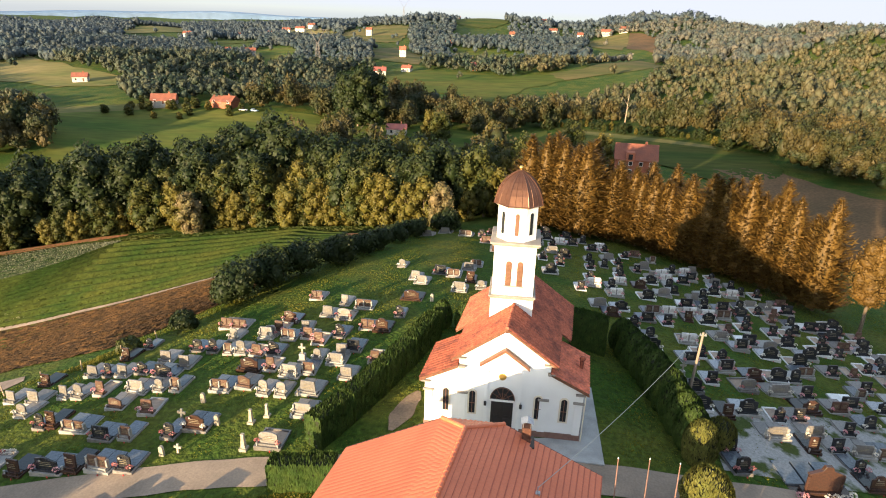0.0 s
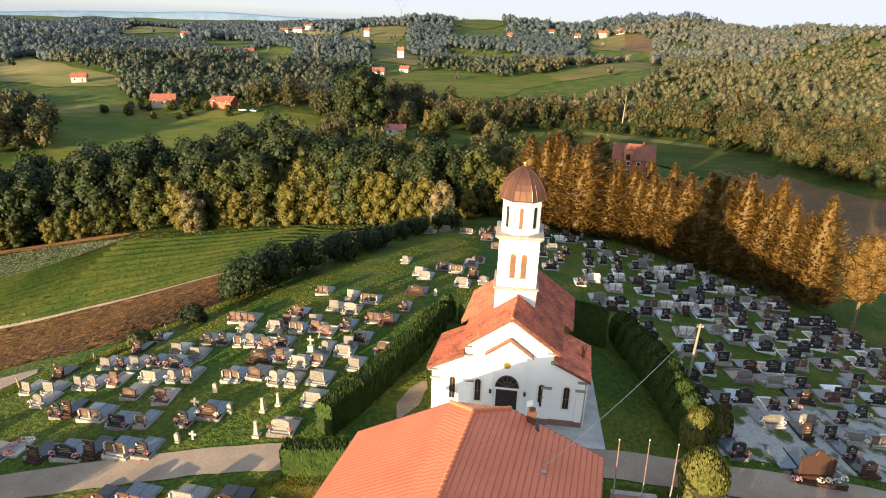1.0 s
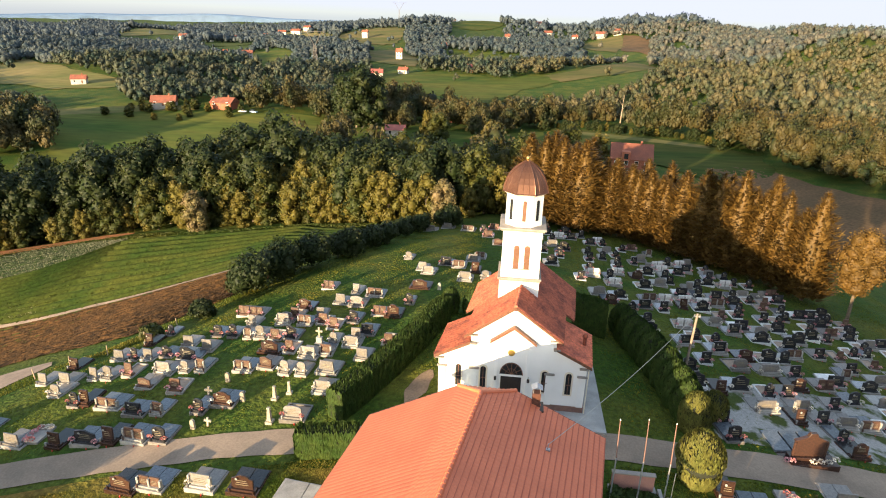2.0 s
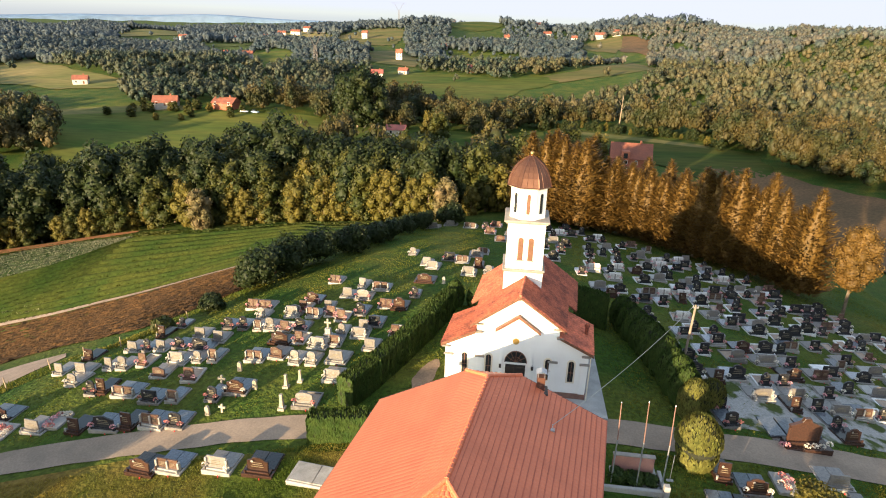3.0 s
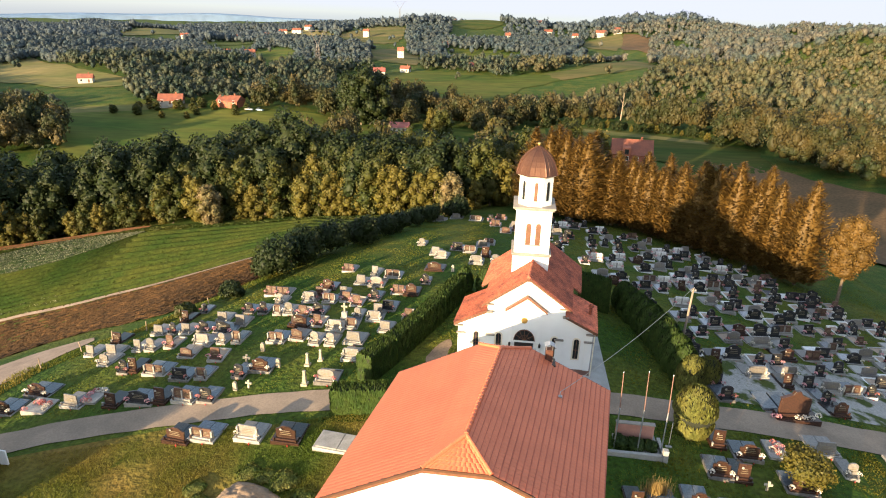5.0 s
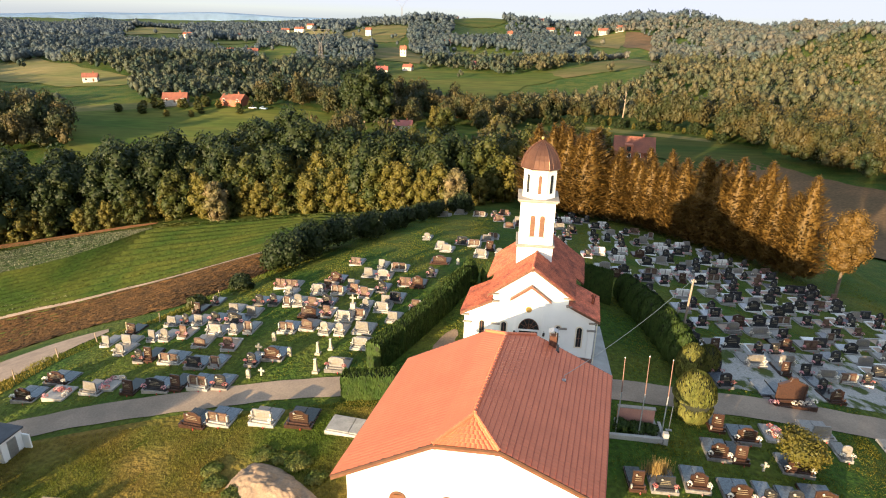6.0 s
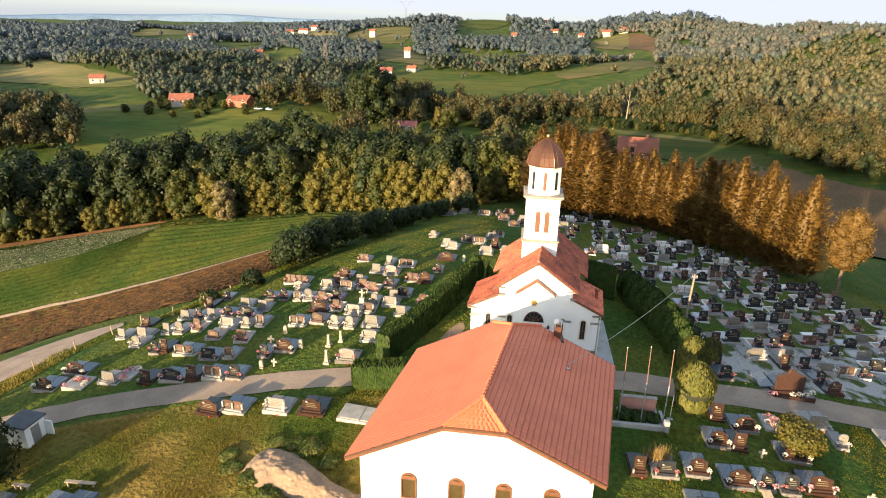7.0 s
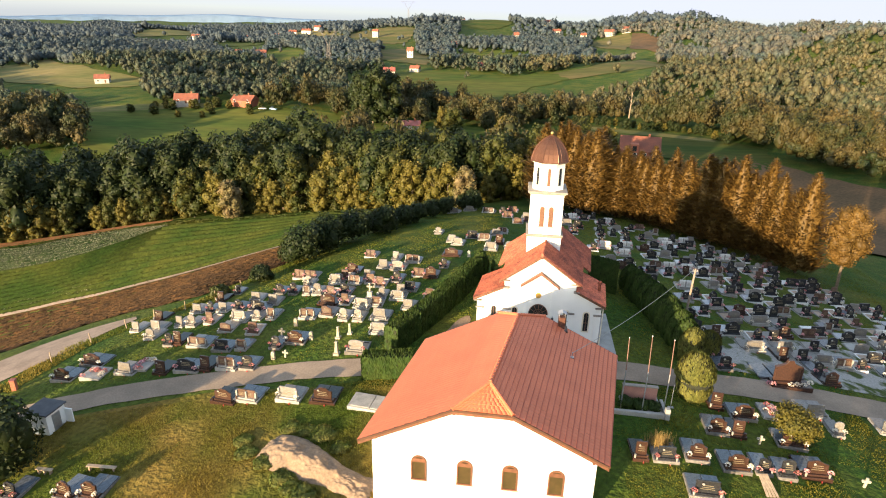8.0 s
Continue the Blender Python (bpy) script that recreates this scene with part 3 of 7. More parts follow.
    for x in (-0.4, 0.48):
        w = part("louvre", prism(arch(cx + x, 7.95, 0.46, 2.05), y - 0.03, y + 0.02), M["louvre"], ch, "brown shuttered belfry opening")
        bm = bmesh.new()
        for k in range(16):
            z = 8.0 + k * 0.11
            box(bm, cx + x - 0.19, cx + x + 0.19, y - 0.065, y - 0.03, z, z + 0.06)
        part("slats", bm, M["louvre"], w)
    part("sill", boxed(cx - 0.75, cx + 0.82, y - 0.1, y, 7.86, 7.94), M["stone_trim"], ch)
    for k in range(8):
        a = k * math.pi / 4
        w = part("louvre", prism(arch(0, 12.05, 0.3, 1.75), -1.53, -1.48), M["louvre"] if k == 0 else M["glass"], ch)
        w.matrix_basis = Matrix.Translation((cx, cy, 0)) @ Matrix.Rotation(a, 4, "Z")
    # rain pipe and chimney cowl on the wing roof
    bm = tube(bmesh.new(), (6.2, -0.1, 1.3), (6.2, -0.1, CH_BASE), 0.05)
    part("rain_pipe", bm, M["plaster_cream"], ch)
    bm = tube(bmesh.new(), (6.0, 2.6, 1.6), (6.0, 2.6, 2.75), 0.15)
    tube(bm, (6.0, 2.6, 2.7), (6.0, 2.6, 2.95), 0.26, 0.16)
    part("flue", bm, M["tile_old"], ch, "clay flue pipe with a cowl")
    return ch


church()


# ---- the parish hall ----
HALL_K, HALL_X, HALL_W = 0.165, -2.75, 8.15
HALL_N, HALL_F, HALL_E, HALL_R = -22.1, -8.3, 1.0, 5.08


def parish_hall():
    def P(u, y, z):
        return (HALL_X + u + HALL_K * (y + 15.1), y, z)
    hall = empty("parish_hall", pose(0, 0, 0), "white parish hall with an orange tiled half-hipped roof", "building")
    W, N, F, E, R = HALL_W, HALL_N, HALL_F, HALL_E, HALL_R
    zt, ln = 4.12, 1.95                    # where the gables are cut, and how far the hip leans in
    tu = W * (R - zt) / (R - E)
    w, n, f, e = W - 0.75, N + 0.5, F - 0.5, E + 0.3
    base = -6.6
    sl = (R - E) / W
    k = [(-w, base), (w, base), (w, E + 0.75 * sl - 0.14), (tu - 0.2, zt - 0.1), (-tu + 0.2, zt - 0.1), (-w, E + 0.75 * sl - 0.14)]
    bm = prism(k, n, f)
    for v in bm.verts:
        v.co = Vector(P(*v.co))
    part("wall", bm, M["plaster"], hall, "plain white plaster walls")
    planes = {
        "left": ((-W, N, E), (-W, F, E), (0, F - ln, R), (0, N + ln, R), (-tu, N, zt), (-tu, F, zt)),
        "right": ((W, N, E), (W, F, E), (0, F - ln, R), (0, N + ln, R), (tu, N, zt), (tu, F, zt)),
    }
    for nm, (a, b, c, d, g, h) in planes.items():
        bm = bmesh.new()
        top = [bm.verts.new(P(*p)) for p in (a, b, h, c, d, g)]
        low = [bm.verts.new(v.co - Vector((0, 0, 0.14))) for v in top]
        bm.faces.new(top), bm.faces.new(low[::-1])
        for i in range(6):
            bm.faces.new((top[i], low[i], low[(i + 1) % 6], top[(i + 1) % 6]))
        bmesh.ops.recalc_face_normals(bm, faces=bm.faces)
        r = part("roof", bm, M["brown"], hall, "orange clay tile roof slope")
        # tiles: the full-length part below the cut, and the part that narrows to the ridge
        gg, hh = P(*g), P(*h)
        # only the right slope gets the painted shadow lines
        tiles_on(r, [(P(*a), P(*b), hh, gg), (gg, hh, P(*c), P(*d))], 0.33, 0.42, M["tile_hall"], 0.012, 6, 0.03 if nm == "left" else 0.05, M["course_shade"] if nm == "right" else None)
    for y, s in ((N, 1), (F, -1)):
        bm = bmesh.new()
        tri = [P(-tu, y, zt), P(tu, y, zt), P(0, y + s * ln, R)]
        top = [bm.verts.new(p) for p in tri]
        low = [bm.verts.new(v.co - Vector((0, 0, 0.14))) for v in top]
        bm.faces.new(top), bm.faces.new(low[::-1])
        for i in range(3):
            bm.faces.new((top[i], low[i], low[(i + 1) % 3], top[(i + 1) % 3]))
        bmesh.ops.recalc_face_normals(bm, faces=bm.faces)
        r = part("hip", bm, M["brown"], hall, "small tiled hip over the gable")
        a, b, c = (Vector(p) for p in tri)
        tiles_on(r, [(a, b, c + (b - c) * 0.02, c + (a - c) * 0.02)], 0.31, 0.36, M["tile_hall"])
        for q in (a, b):
            ridge_caps(r, q + Vector((0, 0, 0.04)), c + Vector((0, 0, 0.04)), M["tile_hall"])
    rr = part("ridge", tube(bmesh.new(), P(0, N + ln, R), P(0, F - ln, R), 0.06), M["tile_hall"], hall)
    ridge_caps(rr, Vector(P(0, N + ln, R + 0.05)), Vector(P(0, F - ln, R + 0.05)), M["tile_hall"], 0.38, 0.14)
    # barge boards and rafter ends
    for y in (N, F):
        pts = [P(-W, y, E), P(-tu, y, zt), P(tu, y, zt), P(W, y, E)]
        for a, b in zip(pts[:-1], pts[1:]):
            a, b, out = Vector(a), Vector(b), Vector((0, -0.07 if y == N else 0.07, 0))
            for z0, z1, k, nm in ((0.02, -0.13, 0.0, "verge_trim"), (-0.134, -0.34, 0.35, "barge_board")):
                bm = bmesh.new()
                v = [bm.verts.new(p + Vector((0, 0, z)) + out * q) for q in (k - 1.2, 1 - k) for p, z in ((a, z0), (b, z0), (b, z1), (a, z1))]
                for f in ((0, 1, 2, 3), (7, 6, 5, 4), (0, 4, 5, 1), (1, 5, 6, 2), (2, 6, 7, 3), (3, 7, 4, 0)):
                    bm.faces.new([v[i] for i in f])
                bmesh.ops.recalc_face_normals(bm, faces=bm.faces)
                part(nm, bm, M["brown" if k else "verge"], hall, "brown roof edge board" if k else "orange-brown verge trim")
    for u in (-W, W):
        bm = tube(bmesh.new(), Vector(P(u, N, E - 0.06)), Vector(P(u, F, E - 0.06)), 0.08, seg=6)
        part("gutter", bm, M["brown"], hall, "dark brown gutter")
    for u, z in ((-tu + 0.1, zt - 0.3), (tu - 0.1, zt - 0.3), (-5.2, 2.2), (5.2, 2.2), (-7.0, 1.3), (7.2, 1.1)):
        q = P(u, N, z)
        part("rafter_end", boxed(q[0] - 0.09, q[0] + 0.09, q[1] + 0.02, q[1] + 0.55, q[2] - 0.12, q[2] + 0.1), M["brown"], hall)
    # gable windows
    for u in (-4.2, -1.1, 1.92, 4.95):
        c = P(u, n, 0.3)
        win = part("window", prism(arch(c[0], -2.2, 1.05, 2.05), n - 0.03, n + 0.02), M["glass_brown"], hall, "brown framed arched window")
        bm = bmesh.new()
        rim = [[bm.verts.new((x, y, z)) for x, z in arch(c[0], -2.2 + g, 1.05 - 2 * g, 2.05 - 2 * g)] for y, g in ((n - 0.01, 0.0), (n - 0.09, 0.0), (n - 0.09, 0.1), (n - 0.01, 0.1))]
        m = len(rim[0])
        for p, q in zip(rim, rim[1:]):
            for j in range(m):
                bm.faces.new((p[j], p[(j + 1) % m], q[(j + 1) % m], q[j]))
        bmesh.ops.recalc_face_normals(bm, faces=bm.faces)
        part("frame", bm, M["brown"], win, "brown window frame")
        part("blind_box", boxed(c[0] - 0.42, c[0] + 0.42, n - 0.075, n - 0.035, -0.68, -0.38), M["brown"], win)
        part("sill", boxed(c[0] - 0.6, c[0] + 0.6, n - 0.14, n - 0.01, -2.29, -2.2), M["plaster_cream"], win)
    # chimney on the far end of the slope
    bm = boxed(1.4, 1.95, -8.75, -8.2, 2.6, 4.35, bevel=0.02)
    c = part("chimney", bm, M["brick_dark"], hall, "brown brick chimney with a metal cap")
    part("flashing", boxed(1.2, 2.2, -9.1, -8.0, 3.05, 3.3, bevel=0.05), M["dark"], c)
    bm = bmesh.new()
    for x in (1.45, 1.9):
        for y in (-8.7, -8.25):
            tube(bm, (x, y, 4.35), (x, y, 4.7), 0.02, seg=5)
    vs = [(1.3, -8.8, 4.68), (1.68, -8.8, 4.86), (2.05, -8.8, 4.68), (2.05, -8.15, 4.68), (1.68, -8.15, 4.86), (1.3, -8.15, 4.68)]
    v = [bm.verts.new(p) for p in vs]
    bm.faces.new((v[0], v[1], v[4], v[5])), bm.faces.new((v[1], v[2], v[3], v[4]))
    part("cap", bm, M["steel"], c)
    return hall


M["glass_brown"] = mat("dark_brown_glass", (0.045, 0.032, 0.014), (0.065, 0.045, 0.02), 2, 0.3, 0, 3, 0.05)
M["brick_dark"] = mat("dark_brick", (0.08, 0.028, 0.015), (0.055, 0.02, 0.012), 4, 0.85, 0.3, 15, 0.2)
parish_hall()


# ---- roads, paths and fields ----
drape("road", [(-95, -38), (-62, -20), (-46.1, -13.8), (-42.4, -12), (-36.7, -10.1), (-29, -8.3), (-22.3, -6.6), (-16, -5.6), (-8, -4.8), (0, -4.2), (8.1, -3.7), (12.4, -3.2), (17.4, -3.1), (23.7, -2.6), (32.9, -1.8), (45, 0.5), (70, 4)],
      [3.2, 3.2, 3.1, 3.0, 2.9, 2.9, 2.9, 2.9, 3, 3, 3, 3.1, 3.3, 3.6, 3.8, 3.8, 3.8], M["road"], "narrow worn asphalt lane past the churchyard", "road", 0.06, 0.8)
drape("gravel_track", [(-70, -26), (-62, -14), (-58.0, -5), (-56.4, -2), (-55.8, 1.5), (-54.2, 4.5), (-51.8, 7), (-49, 9)], [8.5, 8.6, 8.6, 8.8, 8.6, 7.0, 4.2, 1.6],
      M["gravel"], "pale gravel farm track with grassy edges", "track", 0.07, 0.8)


def sample(line, n):
    line = np.array(line, float)
    d = np.r_[0, np.cumsum(np.linalg.norm(np.diff(line, axis=0), axis=1))]
    s = np.linspace(0, d[-1], n)
    return np.stack([np.interp(s, d, line[:, 0]), np.interp(s, d, line[:, 1])], 1)


def field(name, low, high, nu, nv, material, label, category, lift=0.08, ridges=0, height=0.0, rough=0.0):
    """A field between two edges, with ridges that run along it."""
    a, b = sample(low, nu), sample(high, nu)
    v = np.linspace(0, 1, nv)
    pts = a[None] * (1 - v[:, None, None]) + b[None] * v[:, None, None]
    z = ground(pts[..., 0], pts[..., 1]) + lift
    if ridges:
        z = z + height * np.sin(2 * np.pi * ridges * v)[:, None]
    if rough:
        z = z + np.random.default_rng(7).normal(0, rough, z.shape)
    verts = np.concatenate([pts, z[..., None]], 2).reshape(-1, 3)
    i = np.arange(nv - 1)[:, None] * nu + np.arange(nu - 1)[None]
    faces = np.stack([i, i + 1, i + nu + 1, i + nu], -1).reshape(-1, 4)
    ob = mesh_np(name, verts, faces, material)
    for f in ob.data.polygons:
        f.use_smooth = not rough
    return tagged(ob, label, category, kind="structure")


def mesh_np(name, verts, faces, material, parent=None):
    """A mesh from numpy arrays of points and equal-sided faces."""
    me = bpy.data.meshes.new(name)
    verts, faces = np.ascontiguousarray(verts, np.float32), np.ascontiguousarray(faces, np.int32)
    k = faces.shape[1]
    me.vertices.add(len(verts)), me.loops.add(faces.size), me.polygons.add(len(faces))
    me.vertices.foreach_set("co", verts.ravel())
    me.loops.foreach_set("vertex_index", faces.ravel())
    me.polygons.foreach_set("loop_start", np.arange(0, faces.size, k, dtype=np.int32))
    me.update(calc_edges=True)
    me.validate()
    me.materials.append(material)
    if name in ("inner_mass", "woods"):
        me.polygons.foreach_set("use_smooth", np.ones(len(me.polygons), bool))
    ob = new(name, me)
    ob.parent = parent
    return ob


EDGE = [(-150, 34), (-128, 42), (-111.8, 46.5), (-100, 49.5), (-80.5, 51.2), (-60, 50), (-46, 49), (-38, 50)]
field("ploughed_field", [(-100, -8), (-80, 0), (-68, 5), (-64.5, 9.5), (-60, 12.5), (-55, 13), (-50, 13), (-44.5, 14), (-40.3, 19), (-37, 25), (-34, 34)], EDGE, 150, 120, M["soil"],
      "freshly ploughed brown field with clods", "field", 0.12, 26, 0.10, 0.07)
field("dirt_path", EDGE, [(x, y + 1.3) for x, y in EDGE], 80, 4, M["gravel"], "narrow earth path between two fields", "path", 0.22)
CROP_TOP = [(-190, 62), (-160, 70), (-138.9, 77), (-127.6, 84), (-99, 92), (-73, 91), (-50, 92.5), (-30, 80)]
MID = [(-165, 50), (-145, 56), (-126.9, 63.5), (-117.4, 67.2), (-108.6, 72.1), (-102, 79), (-97, 88), (-73, 89.5), (-50, 91), (-34, 74)]
WEEDS = [(-165, 66), (-150, 71), (-138.1, 75.8), (-129.7, 77.9), (-123.9, 84), (-114.8, 88), (-102.1, 88.9), (-98, 88.6)]
field("crop_field", [(x, y + 1.4) for x, y in EDGE], MID, 140, 130, M["crop"], "green crop field with drill rows", "field", 0.3, 11, 0.5, 0.02)
field("flower_strip", MID[:7], WEEDS, 120, 40, M["flowers"], "strip of pale flowering weeds", "field", 0.22, 0, 0, 0.09)
field("meadow", WEEDS + [(-73, 89.6), (-50, 91.1), (-34, 74)], CROP_TOP, 100, 30, M["crop"], "green meadow along the wood", "field", 0.15, 4, 0.1, 0.04)
drape("earth_bank", [(-150, 72), (-138.9, 77.5), (-127.6, 84.5), (-106, 91.5), (-96, 93)], [4.0, 4.6, 4.6, 4.0, 1.2], M["red_earth"], "bare reddish earth along the wood", "bank", 0.6, 1.5)
drape("earth_bank", [(-46, 84), (-38, 77), (-32, 70), (-28, 64), (-25, 58)], [1.5, 3.2, 3.6, 3.4, 1.0], M["red_earth"], "bare reddish earth at the field's end", "bank", 0.3, 1.5)
bm = bmesh.new()
box(bm, -6.4, 7.9, -2.4, 0.0, CH_BASE - 0.5, CH_BASE + 0.03)
box(bm, 6.0, 7.9, 0.0, 7.5, CH_BASE - 0.5, CH_BASE + 0.03)
tagged(part("pavement", bm, M["concrete"]), "grey concrete apron round the church", "pavement", kind="structure")


M["paving"] = mat("worn_grave_paving", (0.36, 0.34, 0.31), (0.065, 0.085, 0.022), 0.55, 0.9, 0.3, 5, 0.2, spread=(0.48, 0.58), gloss=0.12)
field("grave_paving", [(17.2, -0.2), (24, 0.2), (33, 1.4), (46, 3.6), (60, 6)], [(17.6, 8.5), (24, 10.5), (34, 12.5), (46, 15), (60, 17)], 60, 24, M["paving"], "worn grey paving and gravel between the graves", "pavement", 0.05, 0, 0, 0.012)


# ---- leaves ----
def leaf_quads(rng, pts, nrm, size, flat=0.5, long=1.35, upright=0.0):
    """A small four-sided leaf clump at each point, roughly facing outward."""
    n = len(pts)
    d = nrm + rng.normal(0, flat, (n, 3))
    d /= np.linalg.norm(d, axis=1)[:, None] + 1e-9
    t = np.cross(d, rng.normal(0, 1, (n, 3)))
    t /= np.linalg.norm(t, axis=1)[:, None] + 1e-9
    t = t * (1 - upright) + np.array([0, 0, upright])
    t /= np.linalg.norm(t, axis=1)[:, None] + 1e-9
    b = np.cross(d, t)
    s = size * rng.uniform(0.6, 1.35, (n, 1))
    q = np.stack([pts - t * s * long * 0.5, pts + b * s * 0.42, pts + t * s * long * 0.5, pts - b * s * 0.42], 1)
    q[:, 1] += d * s * 0.15
    return q.reshape(-1, 3), np.arange(4 * n).reshape(n, 4)


def leaf_tris(rng, pts, nrm, size, flat=0.6):
    """A three-sided leaf clump at each point, for woods farther off."""
    n = len(pts)
    d = nrm + rng.normal(0, flat, (n, 3))
    d /= np.linalg.norm(d, axis=1)[:, None] + 1e-9
    t = np.cross(d, rng.normal(0, 1, (n, 3)))
    t /= np.linalg.norm(t, axis=1)[:, None] + 1e-9
    b = np.cross(d, t)
    s = size * rng.uniform(0.6, 1.35, (n, 1))
    q = np.stack([pts - t * s * 0.55 - b * s * 0.3, pts + t * s * 0.55 - b * s * 0.3, pts + b * s * 0.7], 1)
    return q.reshape(-1, 3), np.arange(3 * n).reshape(n, 3)


def sphere_pts(rng, n, up=-0.35):
    p = rng.normal(0, 1, (n * 2, 3))
    p /= np.linalg.norm(p, axis=1)[:, None]
    p = p[p[:, 2] > up]
    return p[:n]


def ico(level=1):
    bm = bmesh.new()
    bmesh.ops.create_icosphere(bm, subdivisions=level, radius=1)
    v = np.array([x.co[:] for x in bm.verts])
    f = np.array([[x.index for x in y.verts] for y in bm.faces])
    bm.free()
    return v, f


ICO1, ICO2 = ico(1), ico(2)


def join(chunks):
    vs, fs, o = [], [], 0
    for v, f in chunks:
        vs.append(v), fs.append(f + o)
        o += len(v)
    return np.concatenate(vs), np.concatenate(fs)


def broadleaf(seed, h, r, leaf, clumps=18, per=60, size=0.55, low=0.22, label="leafy deciduous tree at the edge of the wood"):
    """A deciduous tree: tapered trunk, limbs, and a crown of leaf clumps with gaps."""
    rng = np.random.default_rng(seed)
    tree = empty("tree", pose(0, 0, 0), label, "tree", "trees of the wood")
    bm = bmesh.new()
    lean = rng.normal(0, 0.03, 2)
    top = Vector((lean[0] * h, lean[1] * h, h * 0.75))
    tube(bm, (0, 0, -0.6), tuple(top * 0.5), 0.02 * h, 0.013 * h, 7)
    tube(bm, tuple(top * 0.5), tuple(top), 0.013 * h, 0.004 * h, 6)
    cen = []
    for i in range(clumps):
        u = (i + 0.5) / clumps
        a = i * 2.4 + rng.uniform(-0.5, 0.5)
        zz = low + (0.97 - low) * u
        w = math.sin(math.pi * min(1, (zz - low) / (1.05 - low)) ** 0.75) ** 0.8
        k = r * w * rng.uniform(0.45, 0.8)
        cen.append((k * math.cos(a) + lean[0] * h * zz, k * math.sin(a) + lean[1] * h * zz, h * zz * 0.94))
    for c in cen[:: 3]:
        base = Vector((lean[0] * h, lean[1] * h, 0)) * 0.5 + Vector((0, 0, max(0.2 * h, c[2] * 0.6)))
        tube(bm, base, c, 0.007 * h, 0.002 * h, 5)
    part("trunk", bm, M["bark"], tree)
    masses, leaves = [], []
    for c in cen:
        rr = r * rng.uniform(0.36, 0.54)
        sc = np.array([rr, rr, rr * rng.uniform(0.9, 1.35)])
        v = ICO2[0] * rng.uniform(0.6, 1.1, (len(ICO2[0]), 1)) * sc * 0.8
        masses.append((v + c, ICO2[1]))
        p = sphere_pts(rng, per, -0.5)
        leaves.append(leaf_tris(rng, p * sc * rng.uniform(0.74, 1.18, (len(p), 1)) + c, p, size, 0.6))
    v, f = join(leaves)
    crown = mesh_np("crown", v, f, leaf, tree)
    v, f = join(masses)
    mesh_np("inner_mass", v, f, leaf, crown)
    return tree


def conifer(seed, h, r, leaf, label, low=0.06, layers=28, per=30):
    """A larch or spruce: straight trunk and drooping sprays in whorls."""
    rng = np.random.default_rng(seed)
    tree = empty("conifer", pose(0, 0, 0), label, "tree", "row of conifers")
    bm = tube(bmesh.new(), (0, 0, -0.5), (0, 0, h * 0.97), 0.016 * h, 0.002 * h, 7)
    part("trunk", bm, M["bark"], tree)
    pts, way, big = [], [], []
    for i in range(layers):
        u = (i + rng.uniform(0, 0.7)) / layers
        z = h * (low + (1 - low) * u)
        rad = r * min(1, (1 - u) * 1.75) ** 0.8 * (0.78 + 0.36 * rng.random()) + 0.1
        n = int(per * (0.3 + 0.7 * (1 - u)))
        a0 = rng.uniform(0, 6.28)
        for k in range(n):
            a = a0 + 6.28 * k / n + rng.normal(0, 0.2)
            ra = rad * rng.uniform(0.7, 1.15)
            d = np.array([math.cos(a), math.sin(a), 0])
            for q in (0.55, 0.74, 0.88, 1.0):
                pts.append(d * ra * q + np.array([0, 0, z + 0.1 * ra * q + rng.normal(0, 0.22)]))
                way.append(d + np.array([0, 0, 0.45]))
                big.append(0.5 + 0.6 * (1 - u) ** 0.5)
    pts, way = np.array(pts), np.array(way) + rng.normal(0, 0.28, (len(pts), 3))
    n = len(pts)
    side = np.cross(way, [0, 0, 1]) + rng.normal(0, 0.3, (n, 3))
    s = rng.uniform(0.34, 0.78, (n, 1)) * np.array(big)[:, None] * (0.55 + 0.45 * (r / 3.2))
    q = np.stack([pts - way * s * 0.3 + side * s * 0.3, pts + way * s, pts - way * s * 0.3 - side * s * 0.3], 1).reshape(-1, 3)
    crown = mesh_np("crown", q, np.arange(3 * n).reshape(n, 3), leaf, tree)
    rows, around = 15, 16
    V = np.array([(0.62 * r * min(1, (1 - k / rows) * 1.75) ** 0.8 * f * math.cos(a), 0.62 * r * min(1, (1 - k / rows) * 1.75) ** 0.8 * f * math.sin(a), h * (low + 0.02 + (0.96 - low) * k / rows) + rng.uniform(-0.45, 0.45))
                  for k in range(rows + 1) for a in np.linspace(0, 6.28, around, endpoint=False) for f in (rng.uniform(0.72, 1.08),)])
    F = np.array([(k * around + a, k * around + (a + 1) % around, (k + 1) * around + (a + 1) % around, (k + 1) * around + a) for k in range(rows) for a in range(around)])
    mesh_np("inner_mass", V, F, leaf, crown)
    return tree


def plant(ob, x, y, s=1.0, turn=0.0, sink=0.1, sz=1.0):
    c = copy_thing(ob, Matrix.Identity(4))
    c.matrix_basis = Matrix.Translation((x, y, gz(x, y) - sink)) @ Matrix.Rotation(turn, 4, "Z") @ Matrix.Diagonal((s, s, s * sz, 1))
    return c


def discard(ob):
    for o in (*ob.children_recursive, ob):
        bpy.data.objects.remove(o)


